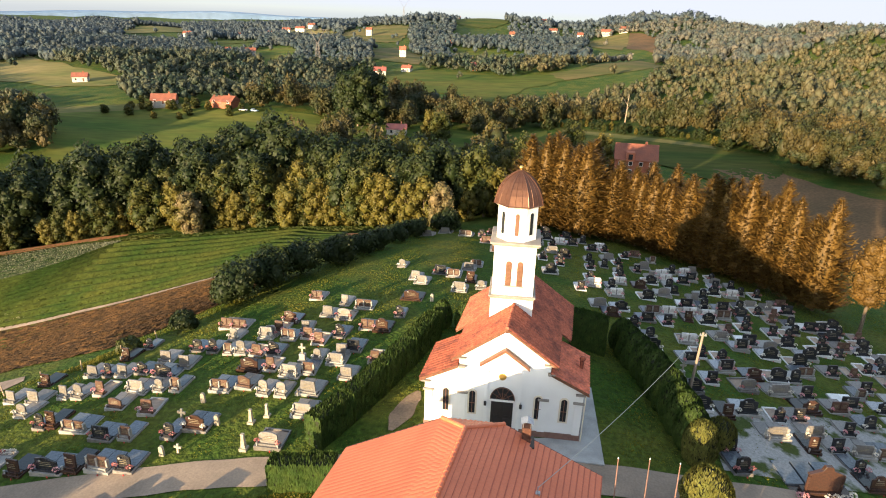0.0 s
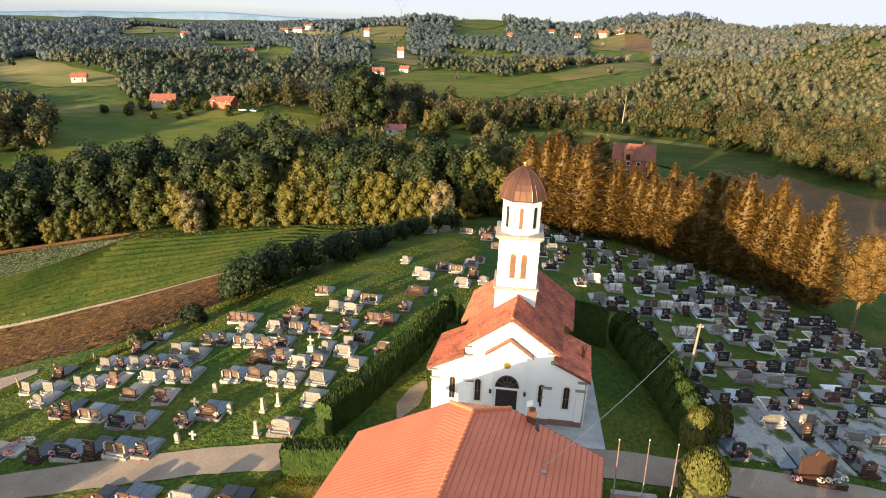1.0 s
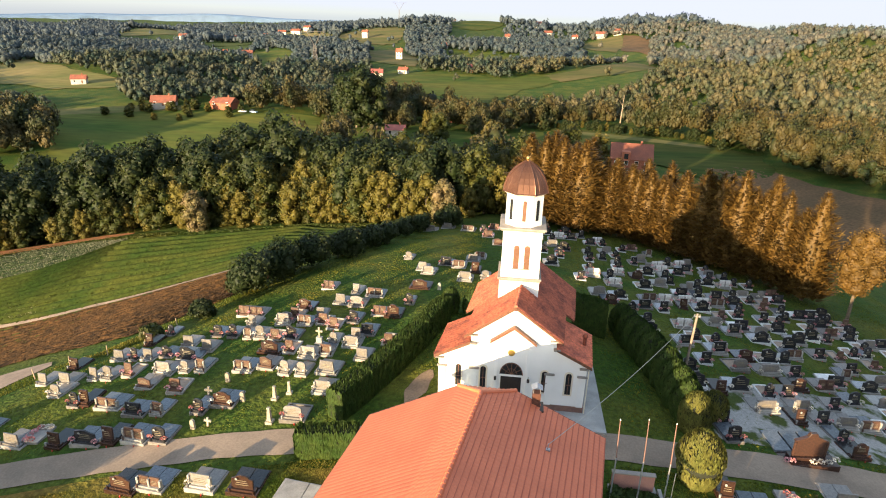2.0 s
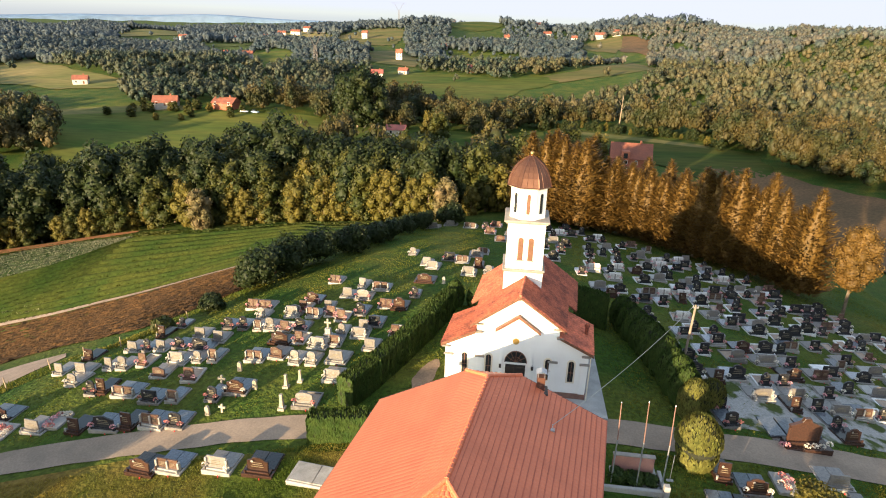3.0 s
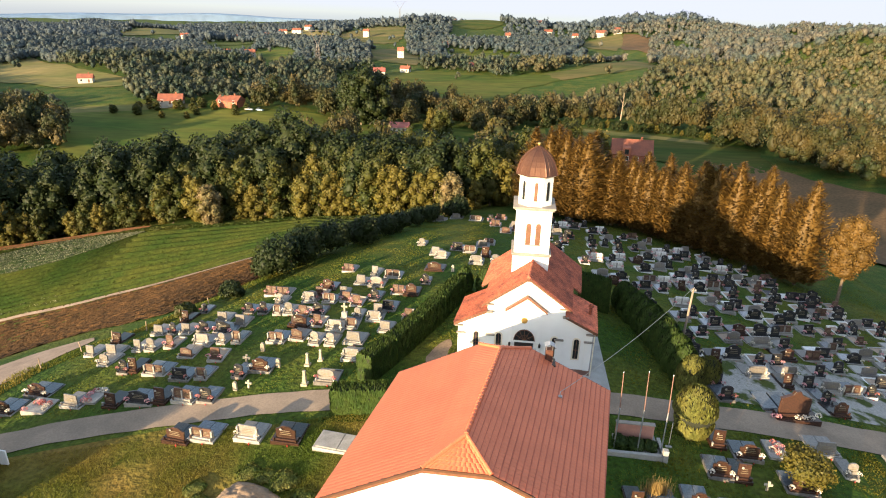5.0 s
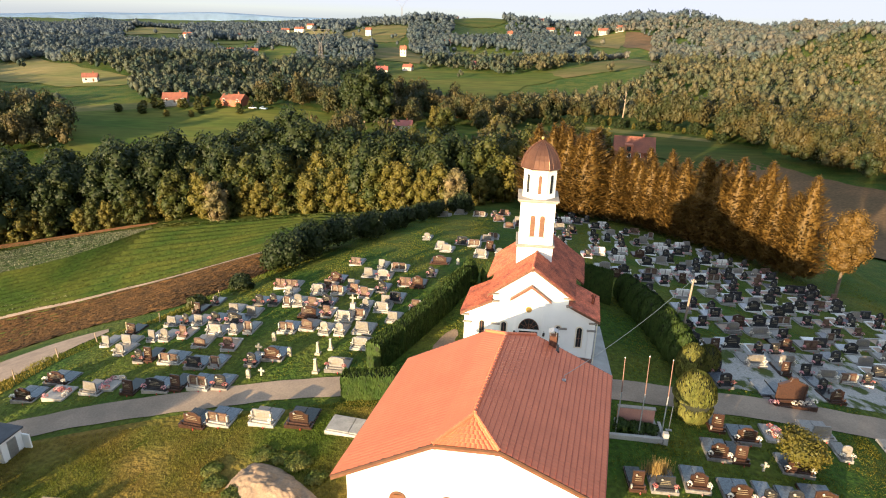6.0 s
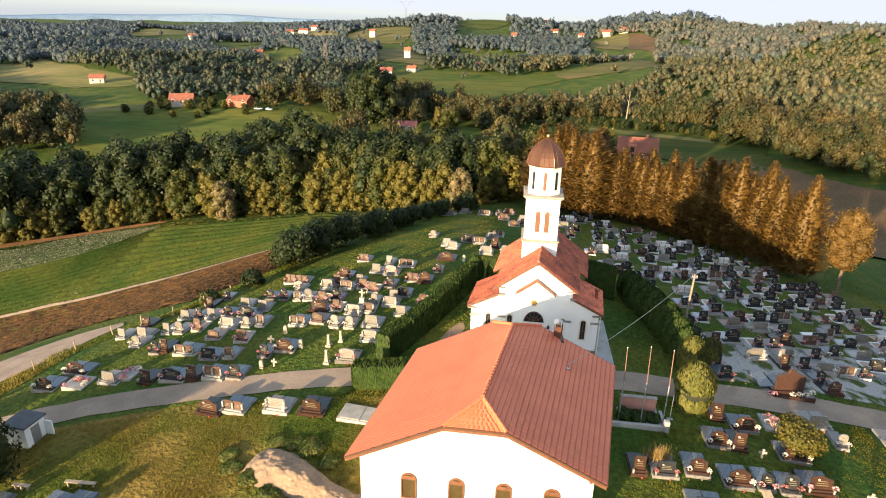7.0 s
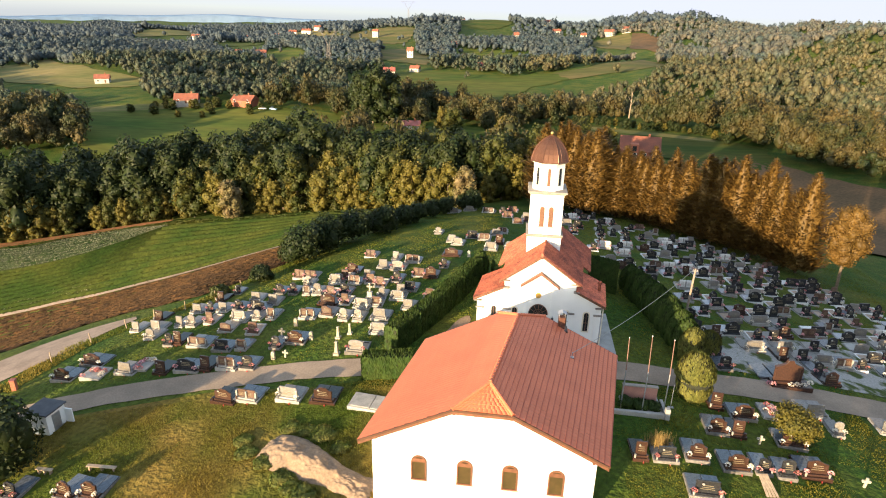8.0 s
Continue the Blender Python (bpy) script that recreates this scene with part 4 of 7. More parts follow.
rng = np.random.default_rng(11)
KINDS = [broadleaf(1, 15, 4.4, M["leaf_a"], 17, 110, 0.6, 0.1), broadleaf(2, 14, 3.7, M["leaf_b"], 16, 100, 0.5, 0.03), broadleaf(3, 17, 4.8, M["leaf_c"], 17, 110, 0.62, 0.1),
         broadleaf(4, 13, 3.9, M["leaf_b"], 16, 100, 0.48, 0.02), broadleaf(5, 16, 3.7, M["leaf_a"], 17, 90, 0.58, 0.05), broadleaf(6, 12, 3.4, M["leaf_d"], 18, 90, 0.5, 0.06, label="pale flowering tree at the edge of the wood")]
FRONT = np.array([(-160, 76), (-138, 82), (-127, 89), (-99, 97), (-73, 96), (-52, 97), (-36, 88), (-26, 79), (-15, 80), (-5, 88), (4, 92)], float)
d = np.r_[0, np.cumsum(np.linalg.norm(np.diff(FRONT, axis=0), axis=1))]
for row, (off, gap) in enumerate(((0, 4.3), (6, 5.4), (14, 6.6), (25, 7.2), (38, 8.0))):
    s = 0.0
    while s < d[-1]:
        x, y = np.interp(s, d, FRONT[:, 0]) + rng.normal(0, 0.8), np.interp(s, d, FRONT[:, 1]) + off + rng.normal(0, 1.2)
        if row == 0:
            k, sc = rng.choice([1, 1, 3, 3, 4, 0]), rng.uniform(0.55, 1.05)
        else:
            k, sc = rng.choice([0, 2, 2, 4, 1] if x > -70 else [2, 2, 2, 0]), (rng.uniform(0.9, 1.2) + 0.05 * row) * (1.0 if x > -62 else 1.16 if row > 1 else 1.08)
        if x > -30:
            sc *= 0.85
        plant(KINDS[k], x, y, sc, rng.uniform(0, 6.3))
        s += gap * rng.uniform(0.75, 1.3)
for x, y, k, sc in ((-14.3, 72, 5, 0.8), (-80, 92, 5, 0.95), (-60, 112, 5, 1.15), (-52, 118, 1, 1.2), (-30, 104, 0, 1.25), (-22, 92, 4, 1.15), (-8, 98, 1, 1.1), (3, 100, 0, 1.15), (8, 92, 3, 0.9)):
    plant(KINDS[k], x, y, sc, rng.uniform(0, 6.3))
# the tall dark poplars by the far farm, and lone trees
for x, y, k, sc, sz in ((-81, 252, 2, 1.75, 1.0), (-74, 254, 2, 1.6, 1.0), (-88, 256, 2, 1.55, 0.95), (-40, 225, 1, 1.1, 1), (-34, 214, 0, 1.1, 1), (-12, 210, 1, 1.0, 1), (20, 190, 0, 1.1, 1), (30, 176, 1, 1.1, 1)):
    plant(KINDS[k], x, y, sc, rng.uniform(0, 6.3), sz=sz)
# orchard trees round the farm
for i in range(16):
    x, y = -212 + 62 * (i / 15) + rng.normal(0, 3), 249 + 7 * math.sin(i * 1.7) + rng.normal(0, 2)
    if abs(x + 190) > 5 and abs(x + 158) > 7:
        plant(KINDS[(0, 1, 4)[i % 3]], x, y, rng.uniform(0.42, 0.6), rng.uniform(0, 6.3), sz=0.6)
# the hedgerow and scrub along the field beyond the larches
for i in range(30):
    b = 2.5 + i * 0.55
    dist = np.interp(b, [2, 6, 11.5, 16.3, 19.1], [324, 331, 324, 316, 294]) + rng.normal(0, 3)
    plant(KINDS[(2, 2, 0, 1)[i % 4]], -2 + dist * math.sin(radians(b)), -45 + dist * math.cos(radians(b)), rng.uniform(0.25, 0.5), rng.uniform(0, 6.3), sz=0.8)
# small trees in front of the farmhouses
for x, y, k in ((-199, 256, 1), (-194, 254, 0), (-203, 262, 4), (-185, 258, 1), (-152, 259, 0), (-164, 260, 1), (-147, 262, 4), (-172, 262, 0), (-178, 264, 4)):
    plant(KINDS[k], x, y, rng.uniform(0.45, 0.62), rng.uniform(0, 6.3), sz=0.62)
for t in KINDS[:]:
    discard(t)

LARCH = [conifer(20 + k, hh, rr, M["needle"], "golden larch tree standing in a row", 0.07, 40, 40) for k, hh, rr in ((1, 18, 4.1), (2, 18, 3.7), (3, 17, 4.4))]
ROW = np.array([(4, 80), (9, 76), (15, 73), (24, 69.5), (33.5, 62), (41, 57), (46, 50)], float)
d = np.r_[0, np.cumsum(np.linalg.norm(np.diff(ROW, axis=0), axis=1))]
for i, s in enumerate(np.linspace(0, d[-1], 25)):
    x, y = np.interp(s, d, ROW[:, 0]), np.interp(s, d, ROW[:, 1])
    plant(LARCH[i % 3], x + rng.normal(0, 0.5), y + rng.normal(0, 0.7), rng.uniform(0.86, 1.04) * (1.08 if i < 6 else 0.92 if i < 14 else 1.06 if i < 20 else 0.95), rng.uniform(0, 6.3), sz=rng.uniform(0.9, 1.1))
for i in range(11):
    s = d[-1] * (i + 0.5) / 14
    plant(LARCH[(i + 1) % 3], np.interp(s, d, ROW[:, 0]) + 3 + rng.normal(0, 0.6), np.interp(s, d, ROW[:, 1]) + 3.2 + rng.normal(0, 0.6), rng.uniform(0.92, 1.04) * (1.05 if i < 3 else 0.9), rng.uniform(0, 6.3))
for t in LARCH:
    discard(t)
t = broadleaf(31, 14.5, 3.0, M["needle"], 24, 260, 0.26, 0.36, "lone golden tree with a bare lower trunk")
t.matrix_basis = Matrix.Translation((50.3, 43.5, gz(50.3, 43.5)))


# ---- hedges and shrubs ----
def hedge(name, line, width, height, leaf, label, per=120, size=0.19, lumps=0.07, taper=0.12):
    """A clipped hedge that follows a line: dense leaf sprays over a core coloured near-black as inner shade."""
    rng = np.random.default_rng(len(label))
    h = empty(name, pose(*line[0], gz(*line[0])), label, "hedge")
    inv = np.array([line[0][0], line[0][1], gz(*line[0])])
    core = bmesh.new()
    pts, nrm = [], []
    for (a, b) in zip(line[:-1], line[1:]):
        a, b = np.array(a, float), np.array(b, float)
        L = np.linalg.norm(b - a)
        t = (b - a) / L
        n2 = np.array([t[1], -t[0]])
        za, zb = gz(*a), gz(*b)
        w = width / 2 * 0.9
        vs = []
        for p, z in ((a, za), (b, zb)):
            for s in (-1, 1):
                for q in (-0.3, height * 0.95):
                    vs.append(core.verts.new((*(p + n2 * s * w * (1 if q < 0 else 1 - taper) - inv[:2]), z + q - inv[2])))
        for f in ((0, 1, 3, 2), (4, 6, 7, 5), (0, 4, 5, 1), (2, 3, 7, 6), (1, 5, 7, 3)):
            core.faces.new([vs[i] for i in f])
        for face in ("l", "r", "t", "e0", "e1"):
            area = {"l": L * height, "r": L * height, "t": L * width, "e0": width * height, "e1": width * height}[face]
            k = int(area * per)
            u, v = rng.random(k), rng.random(k)
            if face in "lr":
                s = -1 if face == "l" else 1
                o = width / 2 * (1 - taper * v)
                p = a + np.outer(u * L, t) + n2 * (s * o)[:, None]
                z, nn = v * height, np.array([*(n2 * s), 0.25])
            elif face == "t":
                p = a + np.outer(u * L, t) + n2 * ((v - 0.5) * width * (1 - taper))[:, None]
                z, nn = np.full(k, height) - 0.5 * (np.abs(v - 0.5) * 2) ** 4 * 0.25, np.array([0, 0, 1.0])
            else:
                e, s = (a, -1) if face == "e0" else (b, 1)
                p = e + n2 * ((u - 0.5) * width)[:, None] * 1.0 + t * 0.0
                z, nn = v * height, np.array([*(t * s), 0.25])
            zz = ground(p[:, 0], p[:, 1]) + z
            bump = np.array([noise.noise((q[0] * 0.9, q[1] * 0.9, r * 0.5)) for q, r in zip(p, zz)]) * lumps + np.array([noise.noise((q[0] * 3, q[1] * 3, r * 0.8 + 9)) for q, r in zip(p, zz)]) * lumps * 0.6
            pt = np.concatenate([p, zz[:, None]], 1) + nn * bump[:, None]
            pts.append(pt), nrm.append(np.tile(nn, (k, 1)))
    pts, nrm = np.concatenate(pts) - inv, np.concatenate(nrm)
    v, f = leaf_quads(rng, pts, nrm, size, 0.3, 2.2, 0.85)
    leaves = mesh_np("leaves", v, f, leaf, h)
    bmesh.ops.recalc_face_normals(core, faces=core.faces)
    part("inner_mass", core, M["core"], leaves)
    return h


hedge("hedge", [(-14.1, -3.0), (-12.4, 0.3), (-10.6, 4.5), (-8.9, 9.0), (-7.3, 14.5)], 1.7, 2.75, M["hedge"], "long clipped green thuja hedge beside the church lawn")
hedge("hedge", [(-15.9, -7.0), (-11.2, -6.6)], 1.5, 2.3, M["hedge"], "short clipped thuja hedge beside the lane")
hedge("hedge", [(6.6, 15.6), (10.0, 15.0)], 2.0, 3.7, M["hedge"], "tall clipped dark thuja hedge behind the church")


def thuja(x, y, r, h, leaf, label, tiers=1, per=150):
    """A clipped thuja: a rounded column of sprays over a core painted dark as inner shade, in one or two tiers."""
    rng = np.random.default_rng(int(abs(x * 31 + y * 17)))
    z = gz(x, y)
    t = empty("thuja", pose(x, y, z), label, "shrub", "clipped thujas")
    p = rng.random((int(2 * math.pi * r * h * per * 0.6), 2))
    u, a = p[:, 0], p[:, 1] * 2 * math.pi
    prof = np.clip(np.sin(np.pi * np.clip(0.16 + 0.84 * u, 0, 1)) ** 0.45, 0.12, 1)
    if tiers == 2:
        prof = prof * (1 - 0.35 * np.exp(-((u - 0.42) / 0.06) ** 2)) * np.where(u < 0.42, 0.88, 1.0)
    lump = np.array([noise.noise((math.cos(b) * 1.6 + x, math.sin(b) * 1.6 + y, c * h * 0.7)) for b, c in zip(a, u)]) * 0.13
    rr = r * prof * (1 + lump)
    pts = np.stack([rr * np.cos(a), rr * np.sin(a), u * h], 1)
    nrm = np.stack([np.cos(a), np.sin(a), 0.2 + (u > 0.8) * 1.0], 1)
    v, f = leaf_quads(rng, pts, nrm, 0.18, 0.3, 2.0, 0.8)
    leaves = mesh_np("leaves", v, f, leaf, t)
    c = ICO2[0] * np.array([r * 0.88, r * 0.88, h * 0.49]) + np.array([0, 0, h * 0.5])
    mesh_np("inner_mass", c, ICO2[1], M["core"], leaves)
    return t


thuja(13.9, -5.9, 1.75, 4.3, M["hedge_gold"], "golden-green thuja clipped in two tiers", 2)
for x, y, r, h, k in ((15.3, 0.4, 1.3, 3.6, 1), (15.1, 2.0, 1.4, 3.7, 0), (14.9, 3.7, 1.5, 3.9, 0), (14.65, 5.3, 1.5, 3.7, 0), (14.4, 6.9, 1.55, 4.0, 0), (14.1, 8.5, 1.5, 3.8, 0), (13.75, 10.1, 1.5, 3.9, 0), (13.3, 11.8, 1.5, 3.7, 0), (12.8, 13.4, 1.5, 3.7, 0), (12.3, 15.0, 1.45, 3.6, 0), (11.9, 17.0, 1.3, 3.4, 0)):
    thuja(x, y, r, h, M["hedge_gold" if k else "hedge"], "clipped columnar thuja in a tight row beside the lawn")
thuja(17.6, 3.0, 1.3, 2.4, M["hedge_gold"], "small golden conifer shrub among the graves")
thuja(-6.8, 16.6, 1.1, 3.0, M["hedge"], "rounded thuja at the end of the hedge")
thuja(-4.2, 16.4, 1.2, 2.9, M["hedge"], "rounded thuja behind the church")


def bush(x, y, r, h, leaf, label, seed, size=0.34, per=230):
    rng = np.random.default_rng(seed)
    b = empty("bush", pose(x, y, gz(x, y)), label, "bush", "wild bushes")
    quads, cores = [], []
    for i in range(9):
        a, k = i * 2.4, 0.55 * r * math.sqrt((i + 0.5) / 9)
        c = np.array([k * math.cos(a), k * math.sin(a), h * rng.uniform(0.3, 0.68)])
        sc = np.array([r * 0.55, r * 0.55, h * 0.33])
        p = sphere_pts(rng, per, -0.6)
        quads.append(leaf_tris(rng, p * sc * rng.uniform(0.8, 1.16, (len(p), 1)) + c, p, size, 0.4))
        cores.append((ICO2[0] * sc * rng.uniform(0.5, 0.82, (len(ICO2[0]), 1)) + c, ICO2[1]))
    v, f = join(quads)
    leaves = mesh_np("leaves", v, f, leaf, b)
    v, f = join(cores)
    mesh_np("inner_mass", v, f, leaf, leaves)
    return b


SHRUBS = np.array([(-33.5, 24), (-31.5, 29.5), (-28.5, 34), (-25, 39.5), (-22.5, 44.5), (-21, 49), (-19.5, 55), (-17, 60), (-12, 66)], float)
for i, (x, y) in enumerate(SHRUBS):
    f = (1, 1, 0.95, 0.8, 0.6, 0.6, 0.55, 0.6, 0.7)[i]
    bush(x, y, 3.0 * f, 6.4 * f, M["leaf_c"], "dense wild bush along the graveyard's edge", 50 + i)
    bush(x - 2.2, y + 2.6, 2.6 * f, 5.2 * f, M["leaf_c"], "dense wild bush along the graveyard's edge", 70 + i)
bush(-40.5, 12.5, 1.2, 1.6, M["leaf_a"], "low bramble bush beside the ploughed field", 91)
bush(-37.0, 17.5, 1.5, 2.2, M["leaf_c"], "low bramble bush beside the ploughed field", 92)
bush(20.8, -10.2, 1.9, 3.1, M["leaf_b"], "yellowing shrub growing beside a grave", 93, 0.17, 420)
bush(-40.4, -21.2, 2.5, 7.0, M["leaf_c"], "dark green tree beside the white shed", 94, 0.3, 260)
bush(-43.4, -20.4, 2.6, 7.8, M["leaf_c"], "dark green tree beside the white shed", 95, 0.3, 260)
# unseen trees, added left of the view to shade lane and shed
SHADE_CASTER = broadleaf(35, 11, 4.2, M["leaf_c"], 17, 90, 0.6, 0.1, "dark leafy tree out of view, added to shade the lane")
for x, y, k in ((-50, -26, 0.55), (-54, -29, 0.62), (-50, -33, 0.62), (-56, -24, 0.55), (-60, -29, 0.6)):
    plant(SHADE_CASTER, x, y, k, x)
discard(SHADE_CASTER)


# ---- woods and meadows of the valley ----
def ring(cb, cd, hb, hd):
    """A rounded field outline: bearing and distance from the churchyard."""
    return [(cb + hb * math.cos(a) * (1 + 0.12 * math.sin(3 * a + cb)), cd + hd * math.sin(a) * (1 + 0.12 * math.cos(2 * a + cd))) for a in np.linspace(0, 6.28, 14, endpoint=False)]


# open land in the valley: kind, and corners as bearing and distance
OPEN = (("m", [(-40.5, 395), (-34, 376), (-25.6, 346), (-18.7, 328), (-15.5, 318), (-15, 285), (-25, 225), (-36, 215), (-39.5, 250)]),
        ("w", [(-41, 394), (-34, 374), (-29, 358), (-29, 350), (-35, 362), (-42, 380)]),
        ("w", [(-45, 700), (-40.6, 724), (-38, 545), (-34.6, 490), (-33.4, 458), (-39.2, 470), (-44, 540)]),
        ("m", [(-17.5, 505), (-15.7, 576), (-8.5, 572), (-1.2, 530), (4.4, 556), (4.2, 521), (0, 474), (-2, 413), (-6.8, 453), (-14.7, 480)]),
        ("s", [(-10.5, 478), (-6.8, 488), (-1.4, 466), (-2, 418), (-6.8, 456)]),
        ("w", [(2.5, 545), (5.4, 570), (10.1, 684), (13.5, 640), (10.7, 572), (4.0, 518)]),
        ("w", [(5.2, 1054), (8.6, 1089), (9.3, 1000), (8.5, 800), (6, 850)]), ("s", [(9.0, 1089), (11.6, 1021), (11.4, 740), (8.9, 820)]),
        ("w", [(-14.2, 747), (-11.7, 871), (-8.6, 723), (-9.6, 627), (-13.7, 673)]), ("m", [(-7.1, 885), (-2.9, 852), (0.7, 779), (-3.4, 750), (-6.5, 800)]),
        ("w", [(-21.8, 1500), (-19, 1500), (-16.8, 1113), (-19.8, 1250)]), ("w", [(-34.7, 1600), (-30.1, 1900), (-29.6, 1458), (-33.9, 1416)]),
        ("m", [(-15, 316), (-8, 304), (-1.7, 302), (2.5, 313), (3, 205), (-6, 190), (-15, 205)]),
        ("m", [(4, 328), (8.6, 322), (16.8, 310), (21.2, 292), (23, 262), (18.9, 240), (13, 258), (4, 290)]),
        ("w", [(4.5, 322), (8.6, 318), (17.2, 306), (17.2, 299), (8.6, 308), (4.5, 313)]),
        ("s", [(18, 258), (22, 268), (26, 248), (31, 229), (37, 205), (37, 150), (30, 155), (22, 200)]),
        ("m", ring(-22.7, 745, 2.2, 90)), ("w", ring(-13.4, 1050, 3.0, 120)), ("m", ring(-4.2, 1300, 2.4, 150)), ("m", ring(-26, 1100, 2.2, 110)))


def polar(x, y):
    return np.degrees(np.arctan2(x + 2, y + 45)), np.hypot(x + 2, y + 45)


def is_open(x, y):
    b, d = polar(x, y)
    b = b + 0.25 * np.sin(x / 23.0)
    d = d + 0.012 * d * np.cos(y / 19.0)
    k = np.zeros(np.shape(x), bool)
    for _, line in OPEN:
        odd = np.zeros(np.shape(x), bool)
        for (b0, d0), (b1, d1) in zip(line, line[1:] + line[:1]):
            if d0 != d1:
                odd ^= ((d0 > d) != (d1 > d)) & (b < (b1 - b0) * (d - d0) / (d1 - d0) + b0)
        k |= odd
    return k


def crown_shape(seed, lumps, ball, leaves, leaf, fill):
    """A crown of several uneven lumps, one unit in radius, and the leaf sprays that stand on it."""
    rng = np.random.default_rng(seed)
    chunks, sprays = [], []
    for i in range(lumps):
        a, u = i * 2.4 + rng.uniform(-0.4, 0.4), (i + 0.5) / lumps
        k = 0.52 * math.sin(math.pi * (0.25 + 0.7 * u)) if lumps > 1 else 0.0
        c = np.array([k * math.cos(a), k * math.sin(a), -0.5 + 1.1 * u if lumps > 1 else 0.0])
        R = rng.uniform(0.42, 0.6) if lumps > 1 else 0.9
        sc = R * np.array([1, 1, rng.uniform(0.85, 1.2)])
        chunks.append((ball[0] * rng.uniform(0.65, 1.1, (len(ball[0]), 1)) * sc * fill + c, ball[1]))
        p = sphere_pts(rng, max(4, leaves // lumps), -0.3)
        sprays.append(leaf_tris(rng, p * sc * rng.uniform(0.78, 1.16, (len(p), 1)) + c, p, leaf, 1.2 - 0.85 * fill))
    return join(chunks), join(sprays)


def woods(name, d0, d1, gap, r0, r1, lumps, leaves, leaf, seed, material, label, b0=-47, b1=34, ball=None, fill=0.97):
    """Tree crowns scattered over the wooded land between two distances."""
    rng = np.random.default_rng(seed)
    b0, b1 = radians(b0), radians(b1)
    n = int((b1 - b0) * (d1 ** 2 - d0 ** 2) / 2 / gap ** 2)
    d = np.sqrt(rng.uniform(d0 ** 2, d1 ** 2, n))
    b = rng.uniform(b0, b1, n)
    x, y = -2 + d * np.sin(b), -45 + d * np.cos(b)
    shut = np.zeros(n, bool)
    for k in (1.0, 1.07, 1.15, 1.23):
        shut |= is_open(-2 + d * k * np.sin(b), -45 + d * k * np.cos(b)) & ((k == 1.0) | (d > 330))
    keep = ~shut | ((rng.random(n) < 0.008) & (y > 130))
    # leave the near belt, the larch row and the fields on this side free
    bb, dd = polar(x, y)
    band = np.interp(bb, [-1, 4, 6, 11.5, 16.3, 19.1, 21.9, 25.1, 27.7, 30.3, 36], [250, 325, 331, 324, 316, 294, 281, 253, 244, 233, 215]) + 7
    keep &= (y > 118) & ((bb < -1) | (dd > band))
    keep &= ~((bb < -13) & (dd < np.where(bb < -35, 295, 212)))
    x, y = x[keep], y[keep]
    z = ground(x, y)
    tall = np.clip(1 + 0.25 * np.sin(x / 41.0) * np.cos(y / 37.0), 0.6, 1.4)
    m = len(x)
    r = rng.uniform(r0, r1, m) * tall
    hh = r * rng.uniform(0.95, 1.5, m)
    size = np.stack([r, r, hh], 1)
    base = np.stack([x, y, z + hh * 0.85 + 1.0], 1)
    shapes = [crown_shape(100 * seed + k, lumps, ball or ICO1, leaves, leaf, fill) for k in range(7)]
    which, turn = rng.integers(0, 7, m), rng.uniform(0, 6.28, m)
    masses, sprays = [], []
    for k, both in enumerate(shapes):
        i = np.where(which == k)[0]
        c, s = np.cos(turn[i])[:, None], np.sin(turn[i])[:, None]
        for (V, F), to in zip(both, (masses, sprays)):
            W = np.stack([V[None, :, 0] * c - V[None, :, 1] * s, V[None, :, 0] * s + V[None, :, 1] * c, np.repeat(V[None, :, 2], len(i), 0)], -1)
            P = W * size[i][:, None] + base[i][:, None]
            to.append((P.reshape(-1, 3), (F[None] + (np.arange(len(i)) * len(V))[:, None, None]).reshape(-1, 3)))
    ob = tagged(mesh_np(name, *join(masses), material), label, "woods", kind="stuff")
    tagged(mesh_np("leaves", *join(sprays), material, ob), kind="stuff")
    return ob


woods("woods", 150, 350, 8.0, 4.2, 7.0, 6, 640, 0.13, 3, M["leaf_w1"], "mixed deciduous wood in the valley", ball=ICO2, fill=0.66)
# from here on the leaf colours hold painted haze, bluer with distance
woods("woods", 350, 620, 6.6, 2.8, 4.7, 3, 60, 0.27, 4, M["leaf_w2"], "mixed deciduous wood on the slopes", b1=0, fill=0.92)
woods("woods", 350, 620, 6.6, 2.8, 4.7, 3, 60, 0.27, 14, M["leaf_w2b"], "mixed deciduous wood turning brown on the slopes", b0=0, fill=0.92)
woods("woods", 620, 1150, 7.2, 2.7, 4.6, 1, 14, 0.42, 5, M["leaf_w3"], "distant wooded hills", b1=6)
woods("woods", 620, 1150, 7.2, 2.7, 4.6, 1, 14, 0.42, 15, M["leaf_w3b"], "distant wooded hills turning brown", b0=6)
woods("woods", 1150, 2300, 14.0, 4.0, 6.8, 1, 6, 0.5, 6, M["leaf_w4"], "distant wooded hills")


